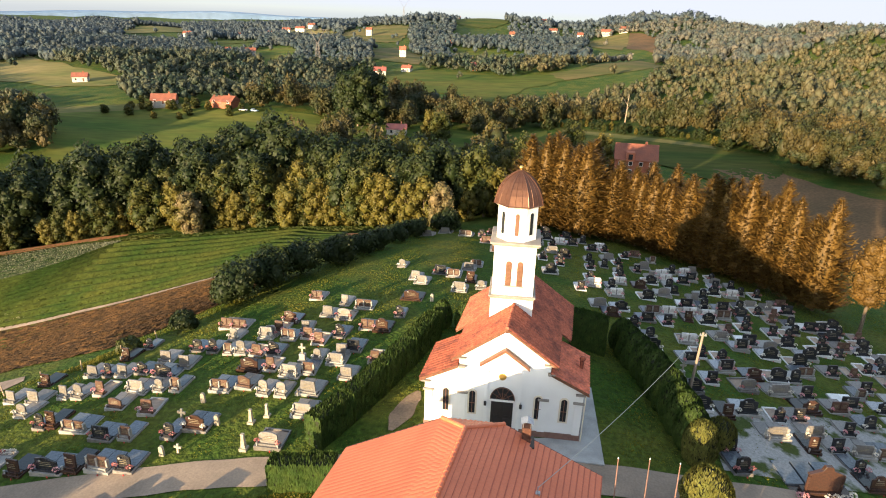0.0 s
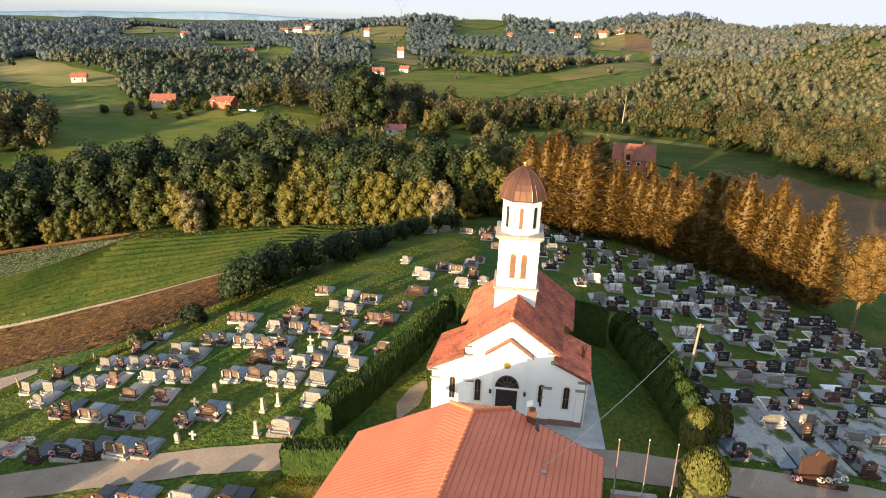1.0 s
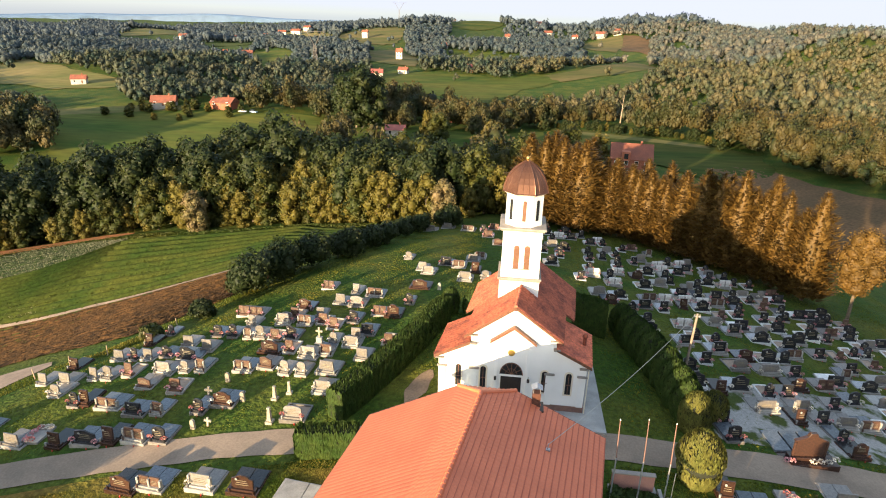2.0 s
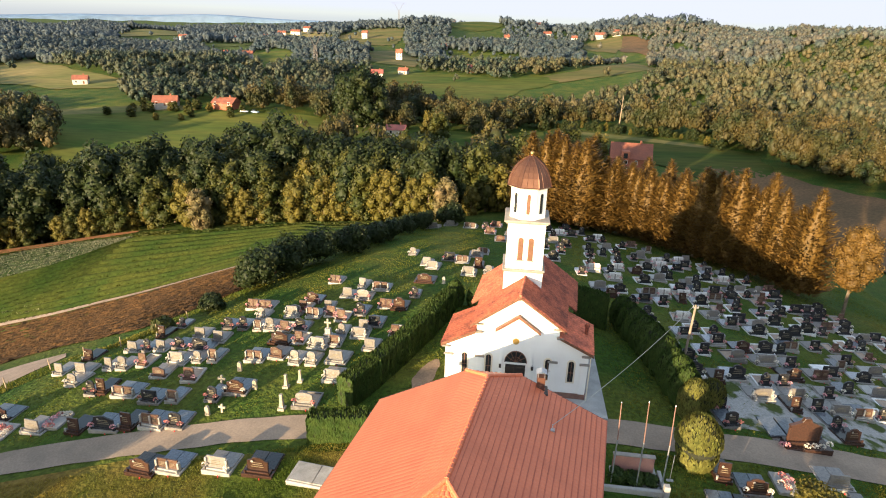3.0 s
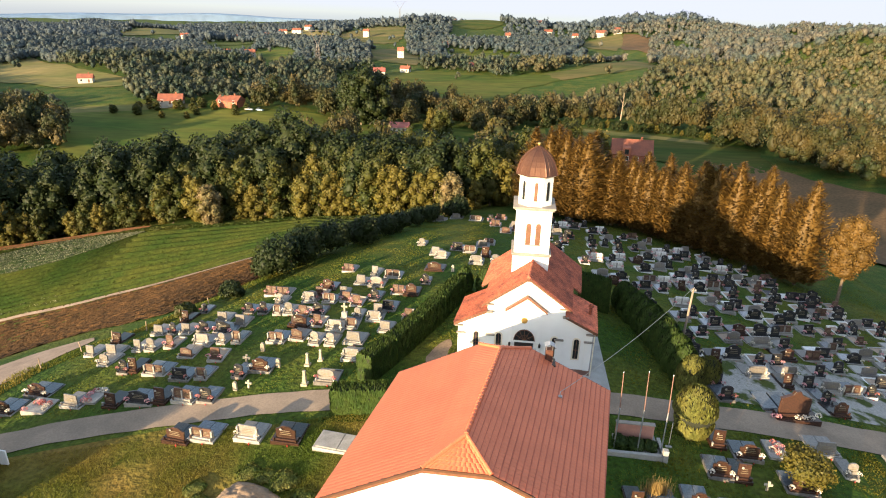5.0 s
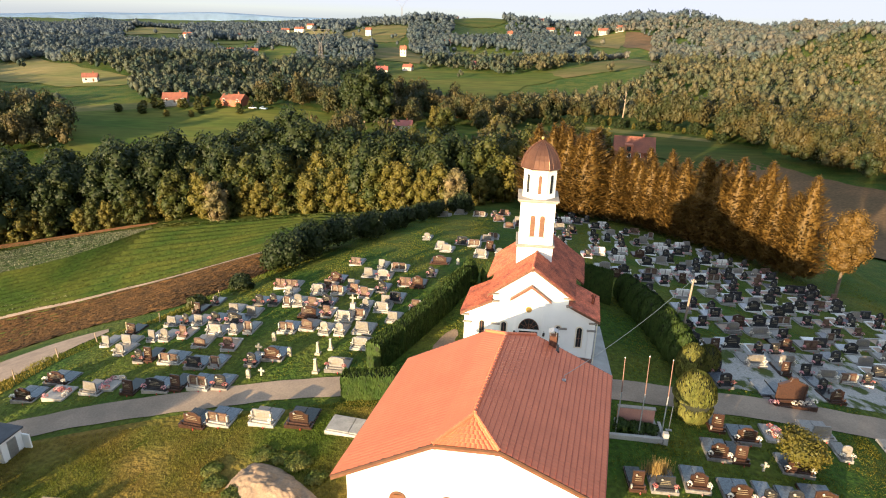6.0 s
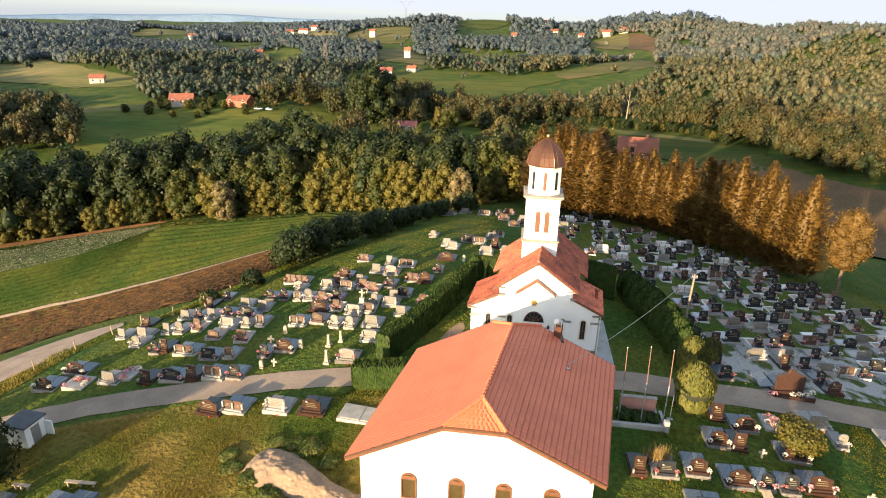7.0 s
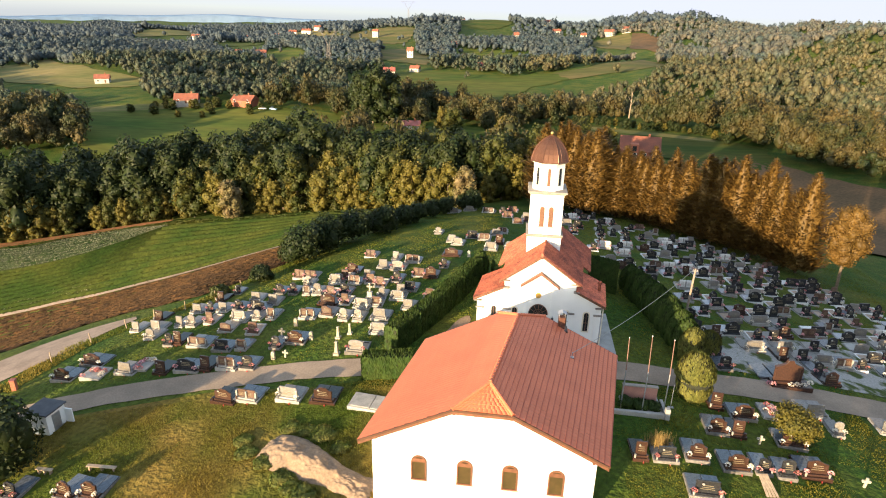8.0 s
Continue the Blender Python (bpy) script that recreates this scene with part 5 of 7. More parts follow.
def patch(line, material, label, lift):
    """A field lying on the slope, with an uneven edge."""
    m, V, F = 12, [], []
    cb, cd = (sum(p[k] for p in line) / len(line) for k in (0, 1))
    edge = []
    for p, q in zip(line, line[1:] + line[:1]):
        edge += [(p[0] + (q[0] - p[0]) * t / 8, p[1] + (q[1] - p[1]) * t / 8) for t in range(8)]
    n = len(edge)
    for i in range(m + 1):
        for j, (b, d) in enumerate(edge):
            s = (i / m) * (1.03 + 0.03 * math.sin(j * 1.3 + cb))
            bb, dd = radians(cb + (b - cb) * s), cd + (d - cd) * s
            x, y = -2 + dd * math.sin(bb), -45 + dd * math.cos(bb)
            V.append((x, y, gz(x, y) + lift))
    for i in range(m):
        for j in range(n):
            F.append((i * n + j, i * n + (j + 1) % n, (i + 1) * n + (j + 1) % n, (i + 1) * n + j))
    return tagged(mesh_part("field", V, F, material, smooth=True), label, "field", kind="structure")


for i, (k, line) in enumerate(OPEN):
    patch(line, M[{"m": "meadow", "w": "wheat", "s": "stubble"}[k]], {"m": "green meadow on the far slope", "w": "mown yellowish field on the far slope", "s": "brown stubble field on the far slope"}[k], 0.22 + sum(p[1] for p in line) / len(line) / 3000 + 0.012 * i)


def far_ridge():
    """The hills on the horizon, far behind everything else; their blue is haze put into the colour."""
    V, F = [], []
    n = 160
    for i in range(n + 1):
        b = radians(-62 + 104 * i / n)
        x, y = 4300 * math.sin(b), 4300 * math.cos(b)
        t = i / n
        h = 2 + 10 * math.sin(9 * t + 0.5) + 7 * math.sin(23 * t) + 4 * math.sin(61 * t) + 26 * math.sin(math.pi * min(1, max(0, (t - 0.18) / 0.34)))
        V += [(x, y, -120), (x, y, h - 14), (x * 1.04, y * 1.04, h)]
    for i in range(n):
        for k in range(2):
            a = 3 * i + k
            F.append((a, a + 3, a + 4, a + 1))
    tagged(mesh_part("backdrop", V, F, M["far_ridge"], smooth=True), "distant hills on the horizon, coloured haze blue", "hills", kind="structure")


far_ridge()


# ---- graves ----
STONE = dict(
    black=mat("black_granite", (0.018, 0.018, 0.02), (0.03, 0.03, 0.032), 6, 0.16, 0.02, 60, 0.15),
    brown=mat("brown_granite", (0.055, 0.027, 0.018), (0.036, 0.02, 0.015), 6, 0.2, 0.02, 60, 0.2),
    rust=mat("reddish_granite", (0.105, 0.0546, 0.035), (0.07, 0.0385, 0.028), 6, 0.35, 0.03, 60, 0.2),
    grey=mat("grey_granite", (0.20, 0.18, 0.16), (0.13, 0.12, 0.112), 5, 0.35, 0.04, 50, 0.22),
    # polished slab; some sky reflection is painted in as a bluish tone
    blue=mat("sky_tinted_slab", (0.12, 0.135, 0.155), (0.075, 0.085, 0.10), 5, 0.13, 0.01, 50, 0.25),
    pale=mat("pale_marble", (0.3179, 0.3034, 0.2746), (0.2456, 0.2312, 0.2095), 3, 0.4, 0.04, 40, 0.15),
    ash=mat("ash_grey_polished_slab", (0.32, 0.33, 0.34), (0.22, 0.23, 0.245), 5, 0.2, 0.01, 50, 0.25),
    white=mat("white_marble", (0.74, 0.72, 0.68), (0.62, 0.6, 0.57), 3, 0.45, 0.04, 40, 0.12),
    old=mat("weathered_limestone", (0.38, 0.33, 0.25), (0.27, 0.235, 0.175), 4, 0.9, 0.3, 25, 0.2),
    cast=mat("weathered_concrete", (0.357, 0.3315, 0.2975), (0.255, 0.238, 0.2125), 2, 0.9, 0.2, 20, 0.15),
    wax=mat("red_lantern_glass", (0.45, 0.03, 0.02), (0.35, 0.02, 0.02), 5, 0.3, 0, 30, 0.2),
    line=mat("engraved_letters", (0.26, 0.21, 0.13), (0.22, 0.18, 0.11), 8, 0.6, 0, 30, 0.1),
)
PETAL = [leaf_mat("pink_petals", (0.62, 0.25, 0.28), (0.70, 0.42, 0.40), 0.3, 4), leaf_mat("white_petals", (0.75, 0.70, 0.62), (0.70, 0.62, 0.50), 0.2, 4),
         leaf_mat("red_petals", (0.42, 0.10, 0.10), (0.52, 0.26, 0.22), 0.3, 4)]


def headstone_outline(shape, w, h):
    if shape == "arch":
        return [(-w / 2, 0), (w / 2, 0)] + [(w / 2 * math.cos(math.pi * i / 10), h * 0.72 + h * 0.28 * math.sin(math.pi * i / 10)) for i in range(11)]
    if shape == "shoulder":
        return [(-w / 2, 0), (w / 2, 0), (w / 2, h * 0.72), (w * 0.34, h * 0.78)] + [(w * 0.3 * math.cos(math.pi * i / 8), h * 0.8 + h * 0.2 * math.sin(math.pi * i / 8)) for i in range(9)] + [(-w * 0.34, h * 0.78), (-w / 2, h * 0.72)]
    if shape == "wave":
        return [(-w / 2, 0), (w / 2, 0), (w / 2, h * 0.7), (w * 0.25, h * 0.82), (0, h), (-w * 0.25, h * 0.97), (-w / 2, h * 0.86)]
    if shape == "trap":
        return [(-w * 0.5, 0), (w * 0.5, 0), (w * 0.42, h), (-w * 0.42, h)]
    return [(-w / 2, 0), (w / 2, 0), (w / 2, h), (-w / 2, h)]


def bouquet(rng, c, r, n, petal, parent):
    p = sphere_pts(rng, n, -0.1) * r * np.array([1, 1, 0.8]) + np.array(c)
    v, f = leaf_quads(rng, p, p - np.array(c), 0.13, 0.5, 1.1)
    return mesh_np("bouquet", v, f, petal, parent)


def grave(seed, w, kerb, slab, stone, shape, h, label, flowers=None, pair=False, frame_only=False, length=2.05, posts=False):
    """A kerbed grave: kerb, cover slab, plinth, headstone with its lettering, vases, flowers and a lantern."""
    rng = np.random.default_rng(seed)
    g = empty("grave", pose(0, 0, 0), label, "grave", "graves of the churchyard")
    kh = 0.3
    h = h * 1.12
    bm = bmesh.new()
    k = 0.16
    box(bm, -w / 2, w / 2, -0.35, -0.35 + k, -0.5, kh, bevel=0.015)
    box(bm, -w / 2, w / 2, length - k, length, -0.5, kh, bevel=0.015)
    box(bm, -w / 2, -w / 2 + k, -0.35 + k, length - k, -0.5, kh, bevel=0.015)
    box(bm, w / 2 - k, w / 2, -0.35 + k, length - k, -0.5, kh, bevel=0.015)
    part("kerb", bm, STONE[kerb], g)
    if frame_only:
        part("gravel_bed", boxed(-w / 2 + k + 0.004, w / 2 - k - 0.004, -0.35 + k, length - k, -0.3, kh - 0.12), M["gravel"], g)
    elif w > 1.7:
        for s in (-1, 1):
            xa, xb = sorted((s * 0.015, s * (w / 2 - 0.07)))
            part("slab", boxed(xa, xb, 0.32, length - 0.06, kh + 0.004, kh + 0.09, bevel=0.015), STONE[slab], g)
    else:
        part("slab", boxed(-w / 2 + 0.07, w / 2 - 0.07, 0.32, length - 0.06, kh + 0.004, kh + 0.09, bevel=0.015), STONE[slab], g)
    part("plinth", boxed(-w * 0.42, w * 0.42, -0.2, 0.24, kh + 0.002, kh + 0.16, bevel=0.015), STONE[stone if not posts else "pale"], g)
    spots = ((-w * 0.19, w * 0.35), (w * 0.19, w * 0.35)) if pair else ((0, w * 0.68),)
    for x, ww in spots:
        bm = prism(headstone_outline(shape, ww, h), -0.07, 0.07)
        bmesh.ops.bevel(bm, geom=list(bm.edges), offset=0.012, segments=1, affect="EDGES")
        bmesh.ops.rotate(bm, matrix=Matrix.Rotation(radians(-5), 3, "X"), verts=bm.verts)
        bmesh.ops.translate(bm, vec=(x, 0.02, kh + 0.15), verts=bm.verts)
        hs = part("headstone", bm, STONE[stone], g)
        bm = bmesh.new()
        for i in range(3):
            zz = h * (0.3 + 0.15 * i)
            lw = ww * (0.3 - 0.04 * i)
            box(bm, x - lw, x + lw, -0.082, -0.06, zz + kh + 0.15, zz + kh + 0.15 + 0.03)
        bmesh.ops.rotate(bm, cent=(x, 0.02, kh + 0.15), matrix=Matrix.Rotation(radians(-5), 3, "X"), verts=bm.verts)
        part("lettering", bm, STONE["line"], hs)
        if stone in ("black", "brown"):
            bm = bmesh.new()
            bmesh.ops.create_cone(bm, cap_ends=True, segments=12, radius1=0.09, radius2=0.08, depth=0.03)
            bmesh.ops.rotate(bm, matrix=Matrix.Rotation(radians(85), 3, "X"), verts=bm.verts)
            bmesh.ops.translate(bm, vec=(x - ww * 0.22, -0.1, kh + 0.15 + h * 0.78), verts=bm.verts)
            part("plaque", bm, STONE["pale"], hs, "pale oval plaque")
    if posts:
        for x in (-w * 0.36, w * 0.36) if not pair else (-w * 0.4, 0, w * 0.4):
            part("side_post", boxed(x - 0.08, x + 0.08, -0.12, 0.14, kh + 0.15, kh + 0.15 + h * 0.85, bevel=0.015), STONE["pale"], g, "pale stone side post")
    for x in (-w * 0.38, w * 0.38):
        bm = tube(bmesh.new(), (x, -0.24, kh), (x, -0.24, kh + 0.3), 0.06, 0.09)
        vz = part("vase", bm, STONE["pale" if rng.random() < 0.5 else stone], g)
        if flowers is not None:
            bouquet(rng, (x, -0.24, kh + 0.42), 0.2, 36, PETAL[flowers], vz)
    bm = tube(bmesh.new(), (w * 0.12, -0.48, -0.1), (w * 0.12, -0.48, 0.12), 0.05, 0.045)
    tube(bm, (w * 0.12, -0.48, 0.12), (w * 0.12, -0.48, 0.19), 0.055, 0.02)
    part("lantern", bm, STONE["wax"], g, "small red grave lantern")
    return g


def old_marker(kind, seed):
    """Old standing stones: pillar, obelisk, cross, or tall cross monument."""
    rng = np.random.default_rng(seed)
    lab = {"p": "weathered limestone grave pillar in the grass", "o": "small pale stone obelisk on a stepped base", "c": "small old stone cross leaning in the grass", "x": "tall pale marble cross on a stepped plinth"}[kind]
    g = empty({"p": "grave_pillar", "o": "obelisk", "c": "stone_cross", "x": "marble_cross"}[kind], pose(0, 0, 0), lab, "gravestone", "old gravestones")
    if kind == "p":
        bm = prism([(-0.26, -0.4), (0.26, -0.4), (0.22, 0.95), (0.12, 1.12), (-0.12, 1.12), (-0.22, 0.95)], -0.15, 0.15)
        bmesh.ops.bevel(bm, geom=list(bm.edges), offset=0.03, segments=1, affect="EDGES")
        part("pillar", bm, STONE["old"], g)
    if kind == "o":
        part("base", boxed(-0.4, 0.4, -0.4, 0.4, -0.4, 0.3, bevel=0.03), STONE["old"], g)
        bm = bmesh.new()
        bmesh.ops.create_cone(bm, cap_ends=True, segments=4, radius1=0.34, radius2=0.2, depth=1.5)
        bmesh.ops.rotate(bm, matrix=Matrix.Rotation(radians(45), 3, "Z"), verts=bm.verts)
        bmesh.ops.translate(bm, vec=(0, 0, 1.05), verts=bm.verts)
        bmesh.ops.bevel(bm, geom=list(bm.edges), offset=0.02, segments=1, affect="EDGES")
        part("shaft", bm, STONE["old"], g)
        part("cap", boxed(-0.19, 0.19, -0.19, 0.19, 1.8, 1.95, bevel=0.04), STONE["old"], g)
    if kind == "c":
        bm = prism([(-0.1, -0.4), (0.1, -0.4), (0.1, 0.52), (0.36, 0.52), (0.36, 0.74), (0.1, 0.74), (0.1, 1.0), (-0.1, 1.0), (-0.1, 0.74), (-0.36, 0.74), (-0.36, 0.52), (-0.1, 0.52)], -0.08, 0.08)
        bmesh.ops.bevel(bm, geom=list(bm.edges), offset=0.02, segments=1, affect="EDGES")
        bmesh.ops.rotate(bm, matrix=Matrix.Rotation(radians(4), 3, "Y"), verts=bm.verts)
        part("cross", bm, STONE["old"], g)
    if kind == "x":
        part("base", boxed(-0.6, 0.6, -0.5, 0.5, -0.4, 0.35, bevel=0.03), STONE["pale"], g)
        part("pedestal", boxed(-0.42, 0.42, -0.3, 0.3, 0.352, 1.25, bevel=0.04), STONE["pale"], g)
        bm = prism([(-0.13, 1.25), (0.13, 1.25), (0.13, 2.0), (0.5, 2.0), (0.5, 2.28), (0.13, 2.28), (0.13, 2.75), (-0.13, 2.75), (-0.13, 2.28), (-0.5, 2.28), (-0.5, 2.0), (-0.13, 2.0)], -0.1, 0.1)
        bmesh.ops.bevel(bm, geom=list(bm.edges), offset=0.025, segments=1, affect="EDGES")
        part("cross", bm, STONE["old"], g)
    return g


DOUBLE = {
    "d": [grave(1, 2.2, "brown", "black", "brown", "shoulder", 0.95, "brown granite double grave with a shaped headstone"),
          grave(2, 2.2, "grey", "blue", "black", "rect", 0.85, "grey kerbed double grave with a black headstone", 2),
          grave(3, 2.2, "brown", "blue", "brown", "wave", 0.9, "brown granite double grave with pink flowers", 0)],
    "k": [grave(31, 2.3, "cast", "ash", "black", "shoulder", 1.1, "pale kerbed double grave with a tall black headstone", 1),
          grave(32, 2.3, "pale", "ash", "black", "rect", 0.95, "pale kerbed double grave with a black headstone", 0, posts=True),
          grave(33, 2.3, "grey", "black", "black", "wave", 1.15, "black granite double grave with a tall headstone", 2)],
    "u": [grave(41, 2.3, "white", "ash", "black", "shoulder", 1.0, "white marble kerbed double grave with a black headstone", 1),
          grave(42, 2.3, "pale", "white", "black", "rect", 0.9, "double grave with white slabs and a black headstone", 0),
          grave(43, 2.3, "cast", "pale", "grey", "arch", 0.9, "pale stone double grave with a grey arched headstone")],
    "v": [grave(44, 2.3, "white", "grey", "black", "wave", 1.1, "white kerbed gravel bed with a black headstone", 1, frame_only=True),
          grave(45, 2.3, "pale", "grey", "white", "rect", 0.8, "pale kerbed gravel bed with a white headstone", 0, True, frame_only=True, posts=True)],
    "b": [grave(4, 2.2, "grey", "blue", "brown", "shoulder", 0.9, "double grave with polished dark slabs and brown headstone", 1),
          grave(5, 2.2, "cast", "blue", "black", "wave", 0.9, "double grave with polished dark slabs", 0)],
    "w": [grave(6, 2.2, "pale", "blue", "rust", "rect", 0.75, "pale marble double grave with two brown headstones", None, True, posts=True),
          grave(7, 2.2, "pale", "grey", "grey", "rect", 0.8, "pale marble double grave with white flowers", 1, posts=True),
          grave(8, 2.2, "pale", "grey", "rust", "wave", 0.7, "pale kerbed double grave with reddish headstone", None)],
    "g": [grave(9, 2.2, "cast", "grey", "grey", "trap", 0.85, "grey granite double grave"),
          grave(10, 2.2, "cast", "grey", "rust", "rect", 0.75, "concrete double grave with a reddish headstone", 0, True),
          grave(11, 2.2, "grey", "blue", "grey", "arch", 0.8, "grey double grave with gravel bed", 2, frame_only=True)],
}
SINGLE = {
    "d": [grave(12, 1.3, "brown", "black", "brown", "rect", 0.95, "single brown granite grave"), grave(13, 1.3, "grey", "blue", "black", "arch", 0.95, "single grave with a black arched headstone", 2)],
    "k": [grave(34, 1.4, "cast", "blue", "black", "arch", 1.1, "single grave with a tall black arched headstone", 1), grave(35, 1.4, "pale", "grey", "black", "rect", 1.0, "single pale kerbed grave with a black headstone", 0)],
    "u": [grave(46, 1.4, "white", "ash", "black", "rect", 1.0, "single white kerbed grave with a black headstone", 0), grave(47, 1.4, "cast", "pale", "black", "arch", 1.0, "single pale grave with a black arched headstone")],
    "v": [grave(48, 1.4, "white", "grey", "black", "shoulder", 1.05, "single white kerbed gravel bed with a black headstone", 2, frame_only=True)],
    "b": [grave(14, 1.3, "grey", "blue", "black", "wave", 0.95, "single grave with a dark polished slab", 0)],
    "w": [grave(15, 1.3, "pale", "blue", "rust", "rect", 0.8, "single pale marble grave with side posts", None, posts=True), grave(16, 1.3, "pale", "grey", "grey", "arch", 0.9, "single pale kerbed grave", 1)],
    "g": [grave(17, 1.3, "cast", "grey", "grey", "rect", 0.85, "single weathered grey grave"), grave(18, 1.3, "cast", "grey", "rust", "trap", 0.9, "single concrete grave with gravel bed", 0, frame_only=True)],
}
MARK = {k: old_marker(k, i) for i, k in enumerate("pocx")}


def flower_grave(x, y, w, label):
    """A fresh grave heaped with wreaths and flowers."""
    rng = np.random.default_rng(int(abs(x * 13 + y * 7)))
    g = empty("grave", pose(x, y, gz(x, y)), label, "grave", "graves of the churchyard")
    part("kerb", boxed(-w / 2, w / 2, -0.4, 1.8, -0.5, 0.3, bevel=0.03), STONE["cast"], g)
    for i in range(9):
        bouquet(rng, (rng.uniform(-0.4, 0.4) * w, rng.uniform(-0.2, 1.5), 0.36), 0.26, 50, PETAL[int(rng.integers(0, 3))], g)
    return g


grave_places = []
grng = np.random.default_rng(5)


def put_grave(x, y, w, style, turn):
    grave_places.append((x, y))
    tw = radians(-turn + grng.normal(0, 2.0))
    if style in MARK:
        m = Matrix.Translation((x, y, gz(x, y))) @ Matrix.Rotation(tw, 4, "Z") @ Matrix.Diagonal((*([grng.uniform(0.6, 0.78) if style in "ox" else grng.uniform(0.8, 1.05)] * 3), 1))
        c = copy_thing(MARK[style], Matrix.Identity(4))
        c.matrix_basis = m
        return
    if style == "f":
        flower_grave(x, y, w, "fresh grave heaped with pink and white flowers")
        return
    if style == "r":
        style = "g"
    double = w > 1.75
    pool = (DOUBLE if double else SINGLE)[style]
    src = pool[int(grng.integers(len(pool)))]
    s = min(1.25, max(0.8, w / (2.3 if double else 1.4)))
    zs = [gz(x + a, y + b) for a in (-0.8, 0.8) for b in (0, 2)]
    c = copy_thing(src, Matrix.Identity(4))
    c.matrix_basis = Matrix.Translation((x, y, (min(zs) + 2 * max(zs)) / 3 - 0.08)) @ Matrix.Rotation(tw, 4, "Z") @ Matrix.Diagonal((s, grng.uniform(0.92, 1.08), grng.uniform(0.9, 1.12), 1))


NEAR_LANE = (
    (-36.3, -7.4, 1.6, "d"), (-33.7, -7.1, 2.7, "b"), (-31.9, -6.8, 1.5, "d"), (-29.7, -6.7, 2.3, "w"), (-27.6, -6.6, 1.7, "d"), (-25.7, -4.8, 0.6, "p"),
    (-24.6, -4.4, 0.7, "c"), (-38.8, -1.9, 1.3, "d"), (-37.9, -1.7, 1.3, "d"), (-35.2, -2.3, 2.6, "w"), (-32.0, -3.3, 2.2, "d"), (-29.9, -3.1, 1.4, "w"),
    (-26.3, -2.8, 1.4, "d"), (-24.6, -1.8, 2.4, "b"), (-23.1, -1.0, 0.7, "p"), (-19.5, -3.7, 0.7, "o"), (-17.6, -3.4, 2.3, "g"), (-26.6, -0.4, 0.9, "c"),
    (-25.9, 1.9, 0.7, "p"), (-30.1, 0.1, 1.7, "g"), (-33.7, 0.9, 1.8, "w"),
)
LOWER_ROWS = (
    (-45.9, 2.6, 1.4, "g"), (-42.9, 2.0, 1.7, "g"), (-40.4, 2.8, 1.2, "g"), (-38.8, 2.7, 1.4, "w"), (-36.8, 3.1, 1.4, "g"), (-33.2, 3.2, 2.1, "w"),
    (-31.2, 3.6, 1.2, "w"), (-29.5, 3.6, 1.2, "w"), (-42.3, -0.0, 1.5, "w"), (-44.9, 5.7, 1.6, "d"), (-40.5, 6.8, 1.8, "g"), (-38.6, 6.6, 1.1, "d"),
    (-36.9, 6.4, 1.6, "g"), (-35.0, 6.8, 1.7, "b"), (-32.1, 5.8, 2.5, "b"), (-31.0, 7.6, 1.6, "g"), (-33.8, 8.9, 1.7, "g"), (-39.1, 10.1, 1.3, "d"),
    (-38.0, 12.5, 1.1, "d"), (-31.6, 11.1, 1.6, "d"), (-29.6, 10.6, 1.3, "d"), (-27.7, 10.2, 0.8, "w"),
)
MIDDLE_ROWS = (
    (-25.2, 3.6, 2.1, "w"), (-23.1, 4.1, 1.8, "w"), (-20.9, 3.2, 1.3, "w"), (-19.2, 3.1, 1.3, "w"), (-16.9, 3.5, 2.3, "g"), (-23.9, 6.9, 2.7, "d"),
    (-21.9, 7.1, 1.4, "g"), (-19.6, 6.0, 2.1, "w"), (-18.0, 6.7, 1.6, "w"), (-26.3, 10.1, 1.4, "w"), (-24.5, 9.8, 1.7, "g"), (-22.7, 9.8, 1.7, "b"),
    (-19.3, 8.8, 1.3, "x"), (-19.3, 0.3, 0.8, "o"), (-20.3, -0.6, 0.7, "o"), (-16.3, 0.5, 2.1, "w"), (-22.4, 13.0, 1.8, "w"), (-24.8, 14.0, 1.8, "g"),
    (-29.4, 16.2, 2.1, "g"), (-20.4, 13.3, 1.7, "g"),
)
UPPER_ROWS = (
    (-31.0, 16.4, 1.8, "g"), (-25.0, 13.3, 1.8, "w"), (-23.8, 17.1, 2.1, "d"), (-24.2, 14.8, 1.6, "g"), (-21.2, 14.8, 1.3, "g"), (-18.9, 12.2, 1.6, "g"),
    (-17.9, 8.9, 1.1, "w"), (-15.9, 8.4, 2.0, "w"), (-14.2, 6.1, 1.7, "g"), (-14.9, 11.0, 1.9, "d"), (-12.2, 9.0, 1.5, "g"),
    (-17.1, 13.7, 1.5, "b"), (-23.1, 23.9, 1.9, "r"), (-20.0, 18.6, 1.9, "g"), (-17.9, 17.9, 2.2, "g"), (-16.4, 20.8, 2.4, "w"), (-13.0, 15.2, 2.0, "d"),
    (-14.6, 15.6, 2.0, "g"), (-15.8, 9.9, 1.5, "g"),
)
